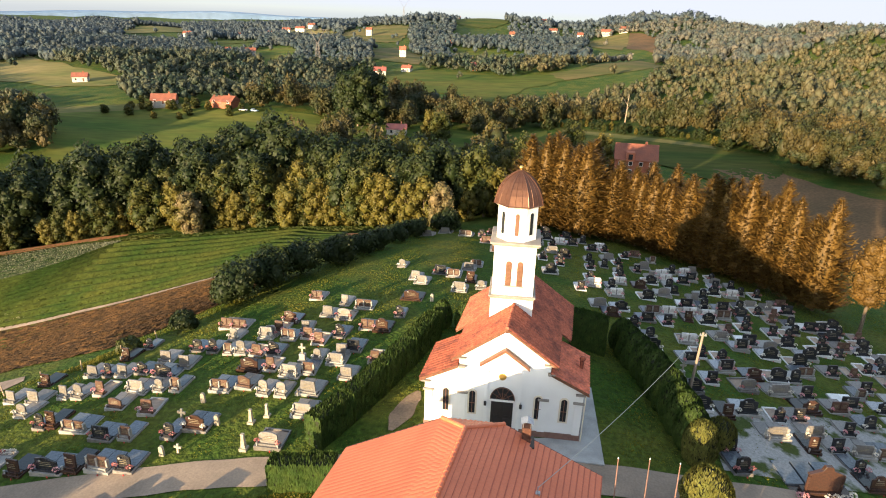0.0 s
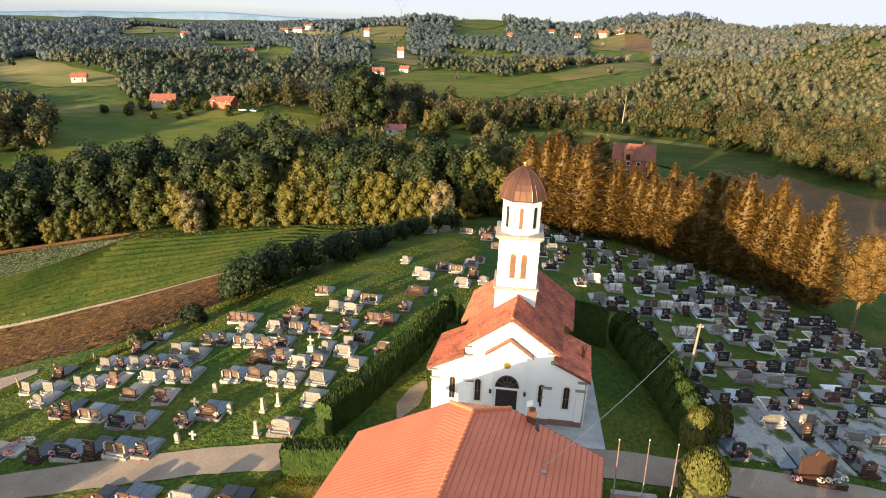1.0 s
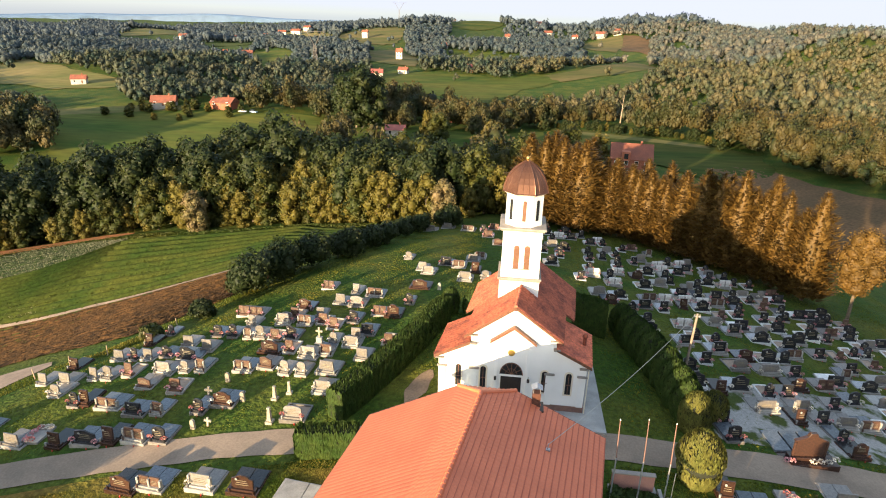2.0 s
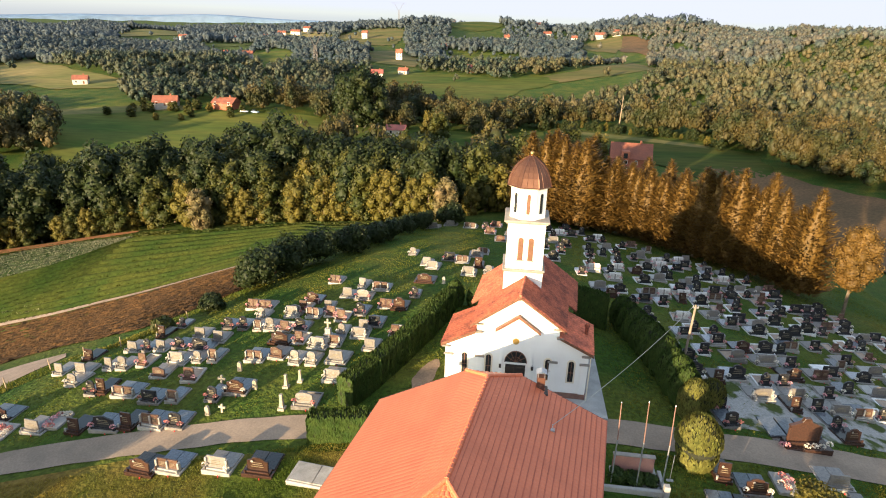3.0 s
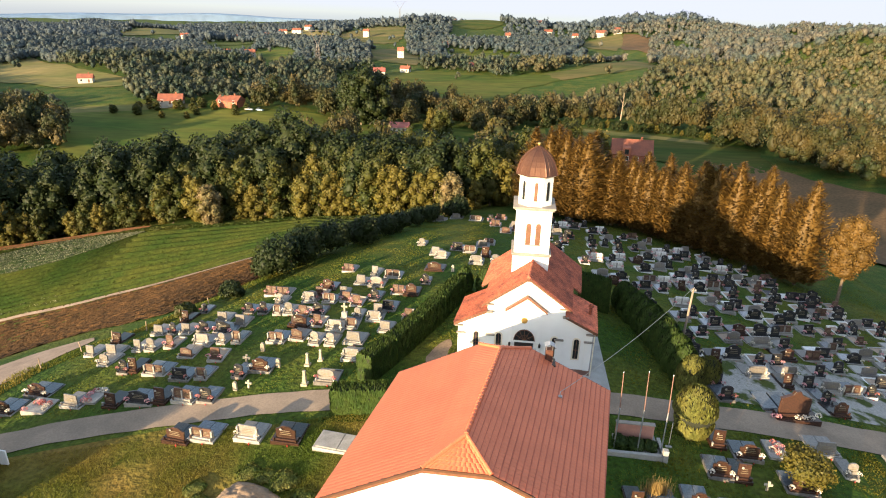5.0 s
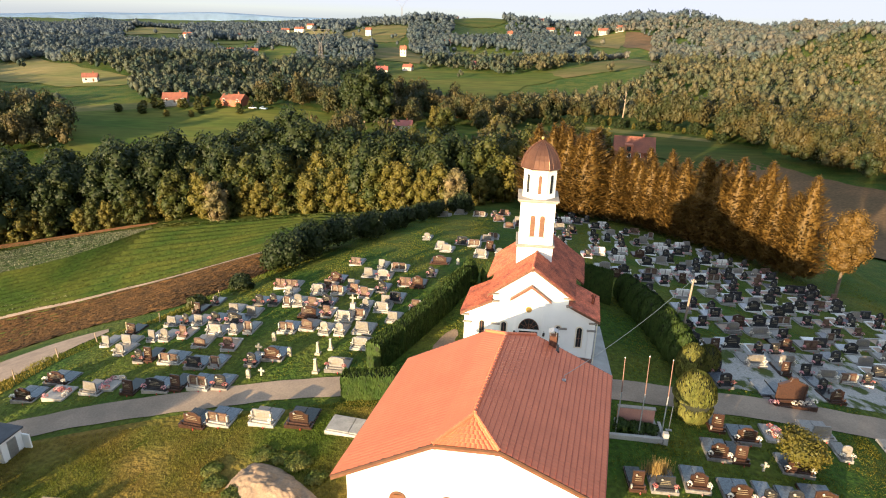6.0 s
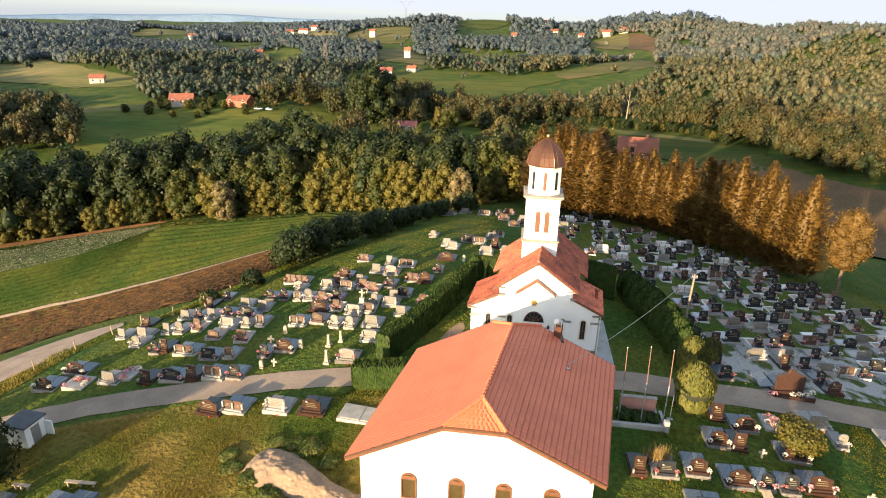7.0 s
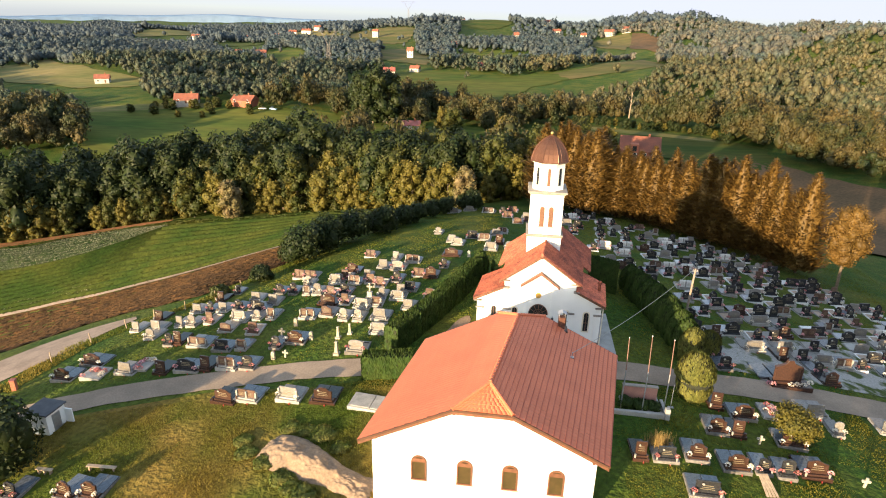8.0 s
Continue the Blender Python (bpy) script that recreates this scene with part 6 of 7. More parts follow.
TOP_ROWS = (
    (-11.2, 29.5, 2.0, "w"), (-9.3, 33.8, 2.3, "d"), (-7.4, 32.9, 2.1, "w"), (-5.7, 36.5, 2.2, "g"), (-6.1, 27.4, 2.1, "w"), (-11.4, 23.8, 2.8, "d"),
    (-8.9, 23.6, 0.9, "p"), (-15.1, 36.6, 1.4, "w"), (-4.8, 38.5, 1.9, "w"), (-3.5, 29.0, 1.4, "w"), (-2.0, 26.5, 1.8, "w"), (-15.5, 61.5, 3.9, "g"),
    (-12.5, 64.4, 2.7, "g"), (-8.4, 61.3, 2.8, "w"), (-4.4, 55.4, 2.2, "g"), (-2.4, 48.9, 2.1, "w"), (-12.2, 31.1, 1.8, "r"), (-0.9, 55.2, 2.0, "g"),
    (-3.6, 64.2, 2.4, "g"), (-5.0, 31.2, 1.6, "d"),
)
BELOW_LANE = (
    (-45.3, -5.5, 2.8, "b"), (-46.5, -8.3, 2.4, "b"), (-43.4, -8.1, 2.2, "f"), (-40.2, -7.4, 2.3, "g"), (-27.5, -11.7, 2.5, "d"), (-25.4, -11.4, 2.4, "w"),
    (-21.6, -11.2, 2.4, "w"), (-18.4, -11.2, 2.5, "d"), (-38.8, -23.1, 1.5, "d"), (-34.4, -22.9, 1.8, "b"), (-32.4, -22.8, 1.8, "b"), (-38.9, -6.7, 1.5, "f"),
)
HALL_SIDE = (
    (15.6, -7.3, 1.4, "d"), (17.6, -8.3, 2.3, "g"), (14.7, -10.9, 1.9, "g"), (16.3, -10.9, 1.4, "d"), (20.2, -7.4, 1.5, "f"), (17.8, -11.5, 0.8, "c"),
    (20.4, -11.2, 2.4, "b"), (24.5, -5.8, 2.4, "g"), (25.3, -8.2, 1.0, "w"), (7.9, -15.2, 1.3, "w"), (9.8, -15.1, 2.0, "w"), (12.2, -14.6, 1.8, "g"),
    (14.9, -15.2, 2.2, "g"), (16.9, -15.0, 1.3, "b"), (18.5, -15.1, 1.5, "w"), (20.8, -14.5, 2.3, "w"), (11.9, -18.3, 2.5, "d"), (24.3, -14.5, 0.7, "c"),
    (30.5, -6.1, 1.5, "g"),
)
EAST_ROWS = (
    (18.3, 2.1, 1.3, "d"), (18.5, -0.1, 1.7, "d"), (23.9, -0.9, 2.7, "M"), (29.2, 1.3, 1.9, "d"), (28.8, 3.2, 1.4, "b"), (19.1, 17.2, 1.8, "d"),
    (22.5, 16.6, 2.0, "d"), (25.3, 16.5, 2.2, "d"), (17.3, 13.5, 1.3, "x"), (17.9, 11.1, 1.8, "b"), (23.6, 13.4, 2.2, "g"), (26.8, 14.0, 2.8, "w"),
    (29.8, 14.9, 1.6, "d"), (28.8, 11.8, 2.3, "d"), (32.3, 13.5, 2.2, "g"), (26.7, 9.5, 1.5, "d"), (23.2, 5.6, 2.6, "w"), (27.0, 7.1, 2.0, "w"),
    (28.2, 5.6, 1.5, "d"), (34.2, 11.7, 1.6, "d"), (38.8, 20.8, 1.7, "d"), (36.2, 22.9, 1.6, "d"), (26.5, 23.7, 2.0, "d"), (24.9, 25.7, 2.0, "w"),
)


for rows, turn in ((NEAR_LANE, 2), (LOWER_ROWS, 3), (MIDDLE_ROWS, 3), (UPPER_ROWS, 3), (TOP_ROWS, 3), (BELOW_LANE, 3), (HALL_SIDE, 0)):
    for x, y, w, style in rows:
        put_grave(x, y, w, {"w": "d", "g": "b"}.get(style, style) if rows is HALL_SIDE and x < 22 else style, turn)
for x, y, w, style in EAST_ROWS:
    if style != "M":
        put_grave(x, y, w, "k" if style in "db" and x > 14 and (x * 7) % 3 > 0.8 else style, -8)


def monument(x, y):
    """The large family monument beside the lane."""
    g = empty("family_monument", pose(x, y, gz(x, y), 0, 0, 6), "large polished brown family monument with a carved crest", "grave", "graves of the churchyard")
    part("step", boxed(-2.2, 2.2, -0.9, 0.6, -0.5, 0.3, bevel=0.02), STONE["brown"], g)
    for x0 in (-2.2, -0.7, 0.8):
        part("slab", boxed(x0, x0 + 1.35, 0.65, 3.2, -0.5, 0.45, bevel=0.02), STONE["blue"], g, "polished dark slab")
    part("plinth", boxed(-1.5, 1.5, -0.4, 0.4, 0.302, 0.6, bevel=0.02), STONE["brown"], g)
    o = [(-1.15, 0.6), (1.15, 0.6), (1.15, 1.9), (1.3, 1.9), (1.3, 2.05), (0.9, 2.2), (0.4, 2.42), (0.25, 2.75), (-0.25, 2.75), (-0.4, 2.42), (-0.9, 2.2), (-1.3, 2.05), (-1.3, 1.9), (-1.15, 1.9)]
    bm = prism(o, -0.16, 0.16)
    bmesh.ops.bevel(bm, geom=list(bm.edges), offset=0.02, segments=1, affect="EDGES")
    part("headstone", bm, STONE["brown"], g)
    rng = np.random.default_rng(3)
    for xx in (-1.25, 1.25):
        part("column", tube(bmesh.new(), (xx, -0.1, 0.6), (xx, -0.1, 1.9), 0.12, 0.12, 10), STONE["brown"], g)
    for xx, zz in ((-1.9, 0.55), (-1.5, 0.5), (0.2, 0.45), (0.8, 0.45), (1.4, 0.45), (1.9, 0.7)):
        bouquet(rng, (xx, -0.6, zz), 0.25, 60, PETAL[1 if xx > 0 else 0], g)


mx, my, _, _ = [r for r in EAST_ROWS if r[3] == "M"][0]
monument(mx, my)
grave_places += [(mx - 1.5, my + 1), (mx + 1.5, my + 1), (mx, my + 3)]


def inside(x, y, poly):
    k = False
    for (xa, ya), (xb, yb) in zip(poly, poly[1:] + poly[:1]):
        if (ya > y) != (yb > y) and x < (xb - xa) * (y - ya) / (yb - ya) + xa:
            k = not k
    return k


EAST = [(16.8, 1.2), (26, 2.5), (36, 4.5), (60, 9), (62, 30), (50, 40), (38, 50), (30, 56), (20, 62), (8, 70), (-4, 68), (-8, 52), (1, 42), (8, 36), (12, 24), (15.5, 14)]
WEST = [(-22, 1), (-43, 5), (-40, 9), (-34, 16), (-24, 22), (-14, 27), (-10, 20), (-12, 10)]


def fill(poly, gx, gy, keep, styles, turn, room):
    """Further graves in loose rows between those set by hand."""
    xs, ys = [p[0] for p in poly], [p[1] for p in poly]
    y = min(ys)
    while y < max(ys):
        x = min(xs) + grng.uniform(0, gx)
        while x < max(xs):
            px, py = x + grng.normal(0, 0.2), y + grng.normal(0, 0.35) + 0.14 * (x - min(xs))
            if inside(px, py, poly) and grng.random() < keep(px, py) and all((px - a) ** 2 + ((py - b) * 0.85) ** 2 > room ** 2 for a, b in grave_places):
                put_grave(px, py, grng.choice([1.3, 1.4, 2.2, 2.3]), str(grng.choice(list(styles))), turn)
            x += gx * grng.uniform(0.85, 1.15)
        y += gy


fill(EAST, 2.35, 2.75, lambda x, y: 0.94 if y < 34 and x > 14 else (0.78 if x > 12 else 0.5), "kkkuuuuuvvvvwgd", -4, 2.2)
fill(WEST, 2.5, 3.4, lambda x, y: 0.28, "ggwwdb", 3, 2.4)
for pool in (*DOUBLE.values(), *SINGLE.values()):
    for g in pool:
        discard(g)
for g in MARK.values():
    discard(g)


M["blades_weed"] = leaf_mat("weed_leaves", (0.075, 0.11, 0.018), (0.14, 0.13, 0.03), 0.2, 0.8)


# ---- things beside the hall and the lane ----
def flagpole(x, y, h):
    p = empty("flagpole", pose(x, y, gz(x, y)), "slender metal flagpole standing in a low concrete wall", "pole", "flagpoles")
    part("shaft", tube(bmesh.new(), (0, 0, -0.3), (0, 0, h * 0.55), 0.055, 0.05), M["steel"], p)
    # upper part brown: the low sun's warm light put into its colour
    part("upper_shaft", tube(bmesh.new(), (0, 0, h * 0.55), (-0.12, 0, h), 0.04, 0.03), M["plinth"], p)
    part("cap", tube(bmesh.new(), (-0.12, 0, h), (-0.12, 0, h + 0.08), 0.05, 0.02), M["steel"], p)


for x, y, h in ((8.95, -9.5, 7.3), (10.75, -9.3, 7.1), (7.25, -9.2, 6.8)):
    flagpole(x, y, h)


def memorial():
    x, y = 8.9, -8.0
    z = gz(x, y)
    w = empty("memorial_wall", pose(x, y, z), "low pink stone memorial panel behind a planted bed", "memorial")
    part("panel", boxed(-1.45, 1.45, -0.14, 0.14, 0.25, 1.55, bevel=0.03), M["pink_stone"], w)
    part("base", boxed(-1.6, 1.6, -0.3, 0.3, -0.4, 0.25, bevel=0.02), M["concrete"], w)
    part("coping", boxed(-1.5, 1.5, -0.2, 0.2, 1.552, 1.66, bevel=0.02), M["stone_trim"], w)
    z = gz(8.6, -9.9)
    k = empty("garden_wall", pose(8.6, -9.95, z), "low concrete wall with an end pier", "wall")
    part("wall", boxed(-2.2, 2.1, -0.15, 0.15, -0.5, 0.42, bevel=0.02), M["concrete"], k)
    part("pier", boxed(2.1, 2.5, -0.22, 0.22, -0.5, 0.95, bevel=0.03), M["concrete"], k)
    part("side_wall", boxed(2.12, 2.38, 0.24, 2.2, -0.5, 0.35, bevel=0.02), M["concrete"], k)
    part("paving", boxed(-2.2, 2.1, 0.17, 3.0, -0.6, 0.02), M["concrete"], k)
    bush(7.7, -8.9, 0.7, 0.9, M["hedge"], "low green plant in the memorial bed", 201, 0.12, 200)
    bush(8.9, -8.9, 0.75, 0.8, M["hedge"], "low green plant in the memorial bed", 202, 0.12, 200)
    bush(10.0, -8.9, 0.6, 0.8, M["hedge"], "low green plant in the memorial bed", 203, 0.12, 200)
    s = empty("sign_post", pose(11.6, -8.2, gz(11.6, -8.2)), "thin steel post with a small foot", "post")
    part("shaft", tube(bmesh.new(), (0, 0, 0), (0, 0, 2.3), 0.03), M["steel"], s)
    part("foot", boxed(-0.25, 0.25, -0.12, 0.12, -0.2, 0.06, bevel=0.02), M["concrete"], s)


memorial()


def plank_pile(x, y, turn):
    """Old boards leaning against a kerb."""
    p = empty("plank_pile", pose(x, y, gz(x, y), 0, 0, turn), "old weathered boards leaning on a grave", "boards")
    for i in range(4):
        bm = boxed(-0.09, 0.09, -0.9, 0.9, 0, 0.03, bevel=0.006)
        bmesh.ops.rotate(bm, matrix=Matrix.Rotation(radians(16 + i), 3, "X") @ Matrix.Rotation(radians(3 * i - 5), 3, "Z"), verts=bm.verts)
        bmesh.ops.translate(bm, vec=(0.2 * i - 0.3, 0, 0.3), verts=bm.verts)
        part("board", bm, M["plank"], p)


plank_pile(16.6, -16.6, 8)


def dry_grass(x, y):
    """A clump of tall dry ornamental grass."""
    rng = np.random.default_rng(8)
    n = 420
    a, lean = rng.uniform(0, 6.28, n), np.abs(rng.normal(0, 0.32, n))
    base = np.stack([rng.normal(0, 0.45, n), rng.normal(0, 0.2, n), np.zeros(n)], 1)
    tip = base + np.stack([np.cos(a) * lean, np.sin(a) * lean, rng.uniform(0.8, 1.5, n)], 1)
    w = np.stack([np.sin(a), -np.cos(a), np.zeros(n)], 1) * 0.03
    g = empty("grass_clump", pose(x, y, gz(x, y)), "tall clump of dry golden ornamental grass", "grass")
    mesh_np("blades", np.stack([base - w, base + w, tip], 1).reshape(-1, 3), np.arange(3 * n).reshape(n, 3), M["dry_stalks"], g)


M["dry_stalks"] = leaf_mat("dry_stalks", (0.30, 0.20, 0.07), (0.40, 0.27, 0.10), 0.2, 0.8)
dry_grass(9.6, -13.6)


def power_pole():
    x, y = 16.95, 9.6
    z = gz(x, y)
    p = empty("power_pole", pose(x, y, z), "weathered wooden power pole leaning beside the graves", "pole")
    top = Vector((0.35, 0.5, 6.6))
    part("shaft", tube(bmesh.new(), (0, 0, -0.6), top, 0.14, 0.1, 10), M["pole"], p)
    part("crossarm", boxed(0.05, 0.65, 0.42, 0.56, 6.25, 6.36), M["steel"], p)
    part("insulator", tube(bmesh.new(), (0.12, 0.49, 6.36), (0.12, 0.49, 6.52), 0.05, 0.03), STONE["pale"], p)
    part("insulator", tube(bmesh.new(), (0.58, 0.49, 6.36), (0.58, 0.49, 6.52), 0.05, 0.03), STONE["pale"], p)
    a, b = Vector((x + 0.1, y + 0.45, z + 6.4)), Vector((2.37, -12.27, 3.2))
    bm = bmesh.new()
    n = 24
    pts = []
    for i in range(n + 1):
        t = i / n
        q = a.lerp(b, t)
        q.z -= 4 * 0.55 * t * (1 - t)
        pts.append(q)
    for q, r in zip(pts[:-1], pts[1:]):
        tube(bm, q, r, 0.022, seg=5)
    tagged(part("power_cable", bm, M["cable"]), "thin overhead cable from the pole to the hall roof", "cable")
    m = empty("cable_bracket", pose(2.37, -12.27, 2.75), "small steel cable bracket on the roof", "bracket")
    part("rod", tube(bmesh.new(), (0, 0, -0.1), (0, 0, 0.5), 0.03), M["steel"], m)
    part("foot", boxed(-0.15, 0.15, -0.12, 0.12, -0.05, 0.12), M["steel"], m)


power_pole()


def shed():
    x, y = -41.9, -15.6
    s = empty("shed", pose(x, y, gz(x, y) - 0.1, 0, 0, -4), "small white plastered shed with a flat dark roof", "shed")
    bm = bmesh.new()
    box(bm, -1.0, 1.0, -0.85, 1.1, -0.5, 2.15)
    part("wall", bm, M["plaster"], s)
    part("roof", boxed(-1.15, 1.2, -1.0, 1.25, 2.152, 2.3, bevel=0.02), M["felt"], s, "dark felt roof")
    part("door", boxed(1.0, 1.04, -0.3, 0.5, -0.1, 1.85), M["steel"], s)
    part("side_wall", boxed(1.05, 1.75, 0.98, 1.1, -0.5, 1.7), M["plaster"], s)
    part("slab", boxed(-1.2, 2.6, -1.0, 1.3, -0.6, 0.02), M["concrete"], s)


shed()


def bench(x, y, turn, w=2.4):
    b = empty("bench", pose(x, y, gz(x, y), 0, 0, turn), "plain wooden bench standing in the grass", "bench", "benches")
    part("seat", boxed(-w / 2, w / 2, -0.16, 0.16, 0.42, 0.48, bevel=0.01), M["plank"], b)
    for xx in (-w / 2 + 0.2, 0, w / 2 - 0.2):
        part("leg", boxed(xx - 0.05, xx + 0.05, -0.12, 0.12, -0.2, 0.42), M["plank"], b)


def brick_post(x, y):
    p = empty("gate_post", pose(x, y, gz(x, y), 0, 0, 20), "small orange brick gate post beside the lane", "post")
    part("shaft", boxed(-0.22, 0.22, -0.22, 0.22, -0.4, 1.1, bevel=0.02), M["brick"], p)
    part("cap", boxed(-0.28, 0.28, -0.28, 0.28, 1.102, 1.22, bevel=0.03), M["red_roof"], p)


brick_post(-50.8, -9.6)
bench(-33.4, -20.1, 3)
bench(-38.0, -20.6, 0, 1.4)


def earth_mound():
    """A heap of sandy earth that runs out towards the hall."""
    rng = np.random.default_rng(9)
    n, m = 90, 60
    V = np.zeros((n, m, 3))
    for i in range(n):
        for j in range(m):
            u, v = i / (n - 1), j / (m - 1) * 2 - 1
            cx, cy = -21.2 + 10.4 * u, -16.6 - 4.7 * u
            wid = 1.75 + 0.4 * math.sin(u * 7)
            x, y = cx + 0.4 * v * wid, cy + 0.92 * v * wid
            env = math.sin(math.pi * min(1, u * 1.05) ** 0.8) ** 0.6 if u < 0.95 else 0.0
            h = 1.0 * env * (1 - v * v) ** 1.2 * (1.15 - 0.75 * u)
            h += (0.3 * noise.noise((x * 1.1, y * 1.1, 3)) + 0.1 * noise.noise((x * 3.2, y * 3.2, 1)) + 0.07 * noise.noise((x * 9, y * 9, 5))) * (1 - v * v)
            V[i, j] = (x, y, gz(x, y) + h - 0.12 + 0.1 * (1 - v * v))
    i = np.arange(n - 1)[:, None] * m + np.arange(m - 1)[None]
    F = np.stack([i, i + 1, i + m + 1, i + m], -1).reshape(-1, 4)
    ob = mesh_np("earth_mound", V.reshape(-1, 3), F, M["sand"])
    tagged(ob, "mound of sandy excavated earth in the grass", "mound")


earth_mound()
for x, y, r, h, k in ((-20.6, -18.6, 0.9, 0.5, 301), (-18.6, -20.0, 1.0, 0.5, 302), (-22.6, -17.7, 0.9, 0.4, 303), (-20.0, -14.6, 0.9, 0.35, 309), (-13.0, -23.4, 1.0, 0.5, 310), (-17.0, -15.3, 1.1, 0.5, 304), (-18.6, -14.9, 0.8, 0.4, 305), (-16.5, -21.5, 1.1, 0.5, 306), (-14.6, -23.0, 1.1, 0.5, 307), (-15.2, -16.6, 0.8, 0.35, 308), (-23.4, -16.4, 0.8, 0.4, 311), (-17.6, -20.9, 0.9, 0.45, 312)):
    bush(x, y, r, h, M["blades_weed"], "low weeds growing beside the earth heap", k, 0.13, 260)
bm = boxed(-2.0, 2.0, -1.1, 1.1, -0.4, 0.18, bevel=0.03)
pad = empty("tomb_cover", pose(-13.9, -11.1, gz(-13.9, -11.1) + 0.03, 0, 0, -6), "flat pale concrete tomb cover in two slabs", "tomb")
part("base", bm, STONE["cast"], pad)
for s in (-1, 1):
    a, b = sorted((s * 0.03, s * 1.8))
    part("slab", boxed(a, b, -0.95, 0.95, 0.182, 0.26, bevel=0.02), STONE["cast"], pad)

# wooden posts of the old fence between field and graves
for i, (x, y) in enumerate(((-53.0, -9.3), (-51.5, -4.0), (-50.2, 0.5), (-48.3, 4.2), (-46.2, 6.6), (-43.2, 8.6), (-40.6, 11.4), (-38.6, 14.8))):
    f = empty("fence_post", pose(x, y, gz(x, y), 4 * math.sin(i * 3), 5 * math.cos(i * 5)), "weathered wooden fence post beside the field", "post", "fence posts")
    part("shaft", tube(bmesh.new(), (0, 0, -0.3), (0, 0, 1.3), 0.07, 0.055, 7), M["plank"], f)


# ---- farms and houses of the valley ----
def house(x, y, w, d, eave, roof_h, turn, wall, roof, label, rows=1, lift=0.0):
    h = empty("house", pose(x, y, gz(x, y) + lift, 0, 0, turn), label, "house", "houses of the valley")
    part("wall", boxed(-w / 2, w / 2, -d / 2, d / 2, -2.5, eave), wall, h)
    o = 0.5
    bm = bmesh.new()
    vs = [(-w / 2 - o, -d / 2 - o, eave - 0.2), (w / 2 + o, -d / 2 - o, eave - 0.2), (w / 2 + o, d / 2 + o, eave - 0.2), (-w / 2 - o, d / 2 + o, eave - 0.2), (-w / 2 - o, 0, eave + roof_h), (w / 2 + o, 0, eave + roof_h)]
    v = [bm.verts.new(p) for p in vs]
    for f in ((0, 1, 5, 4), (2, 3, 4, 5), (0, 4, 3), (1, 2, 5), (0, 3, 2, 1)):
        bm.faces.new([v[i] for i in f])
    bmesh.ops.recalc_face_normals(bm, faces=bm.faces)
    r = part("roof", bm, roof, h)
    part("chimney", boxed(w * 0.2, w * 0.2 + 0.7, -0.35, 0.35, eave + roof_h * 0.5, eave + roof_h + 0.9), M["brick"], r)
    n = max(2, int(w / 3.2))
    for fl in range(rows):
        for i in range(n):
            xx = -w / 2 + (i + 0.5) * w / n
            z0 = 0.9 + fl * 2.8
            if i == n // 2 and fl == 0:
                part("door", boxed(xx - 0.5, xx + 0.5, -d / 2 - 0.06, -d / 2, 0, 2.1), M["brown"], h)
                continue
            wd = part("window", boxed(xx - 0.55, xx + 0.55, -d / 2 - 0.05, -d / 2, z0, z0 + 1.3), M["glass"], h)
            part("frame", boxed(xx - 0.65, xx + 0.65, -d / 2 - 0.03, -d / 2 + 0.01, z0 - 0.1, z0 + 1.4), M["plaster"], wd)
    return h


M["house_wall"] = mat("grey_render", (0.50, 0.46, 0.40), (0.40, 0.36, 0.31), 0.6, 0.9, 0.1, 8, 0.08)
M["dull_steel"] = mat("dull_steel", (0.17, 0.15, 0.14), (0.12, 0.11, 0.10), 0.5, 0.7, 0, 5, 0.1)
HOUSES = ((-190.8, 264, 12, 9, 1.8, 3.2, 20, "plaster", "tile_house", 1), (-158.3, 268, 12, 9, 1.9, 2.6, -5, "brick", "tile_house", 1), (-58.6, 241, 9, 7, 2.8, 2.0, 5, "plaster", "red_roof", 1),
          (-31.1, 290, 12, 9, 3.6, 3.0, -12, "brick", "tile_house", 1), (-125.6, 490, 10, 8, 3.5, 3.2, 10, "plaster", "red_roof", 1),
          (-106.8, 516, 8.5, 7, 3, 2.6, -8, "plaster", "tile_house", 1), (-43.7, 524, 9.5, 8, 3.2, 3, 4, "brick", "red_roof", 1), (-311, 636, 11, 9, 5.5, 3, 20, "plaster", "tile_house", 2))
HOUSES2 = ((-355, 670, 7, 7, 5, 2.6, 10, "plaster", "tile_house", 1), (-252, 950, 9, 8, 9, 3.4, 0, "plaster", "tile_house", 2), (-549, 1260, 26, 12, 4, 4, 5, "brick", "tile_house", 1),
           (131.6, 1040, 17, 11, 6, 4, 12, "plaster", "tile_house", 2), (160, 1045, 14, 10, 5, 4, -8, "plaster", "tile_house", 2), (47, 1120, 14, 10, 5, 4, 15, "plaster", "tile_house", 1),
           (-109, 844, 9, 8, 4, 3, 10, "plaster", "tile_house", 1), (-296, 338, 9, 7, 3, 2.6, 25, "plaster", "tile_house", 1))
for x, y, w, dd, e, rh, tn, wl, rf, rows in HOUSES + HOUSES2:
    house(x, y, w, dd, e, rh, tn, M["house_wall" if wl == "plaster" else wl], M[rf], {"plaster": "white rendered house", "brick": "unplastered brick house"}[wl] + {"tile_old": " with an old red tile roof", "tile_house": " with a dull red tile roof", "red_roof": " with a bright red roof"}[rf], rows, 1.6 if dd == 9 else 0.6)
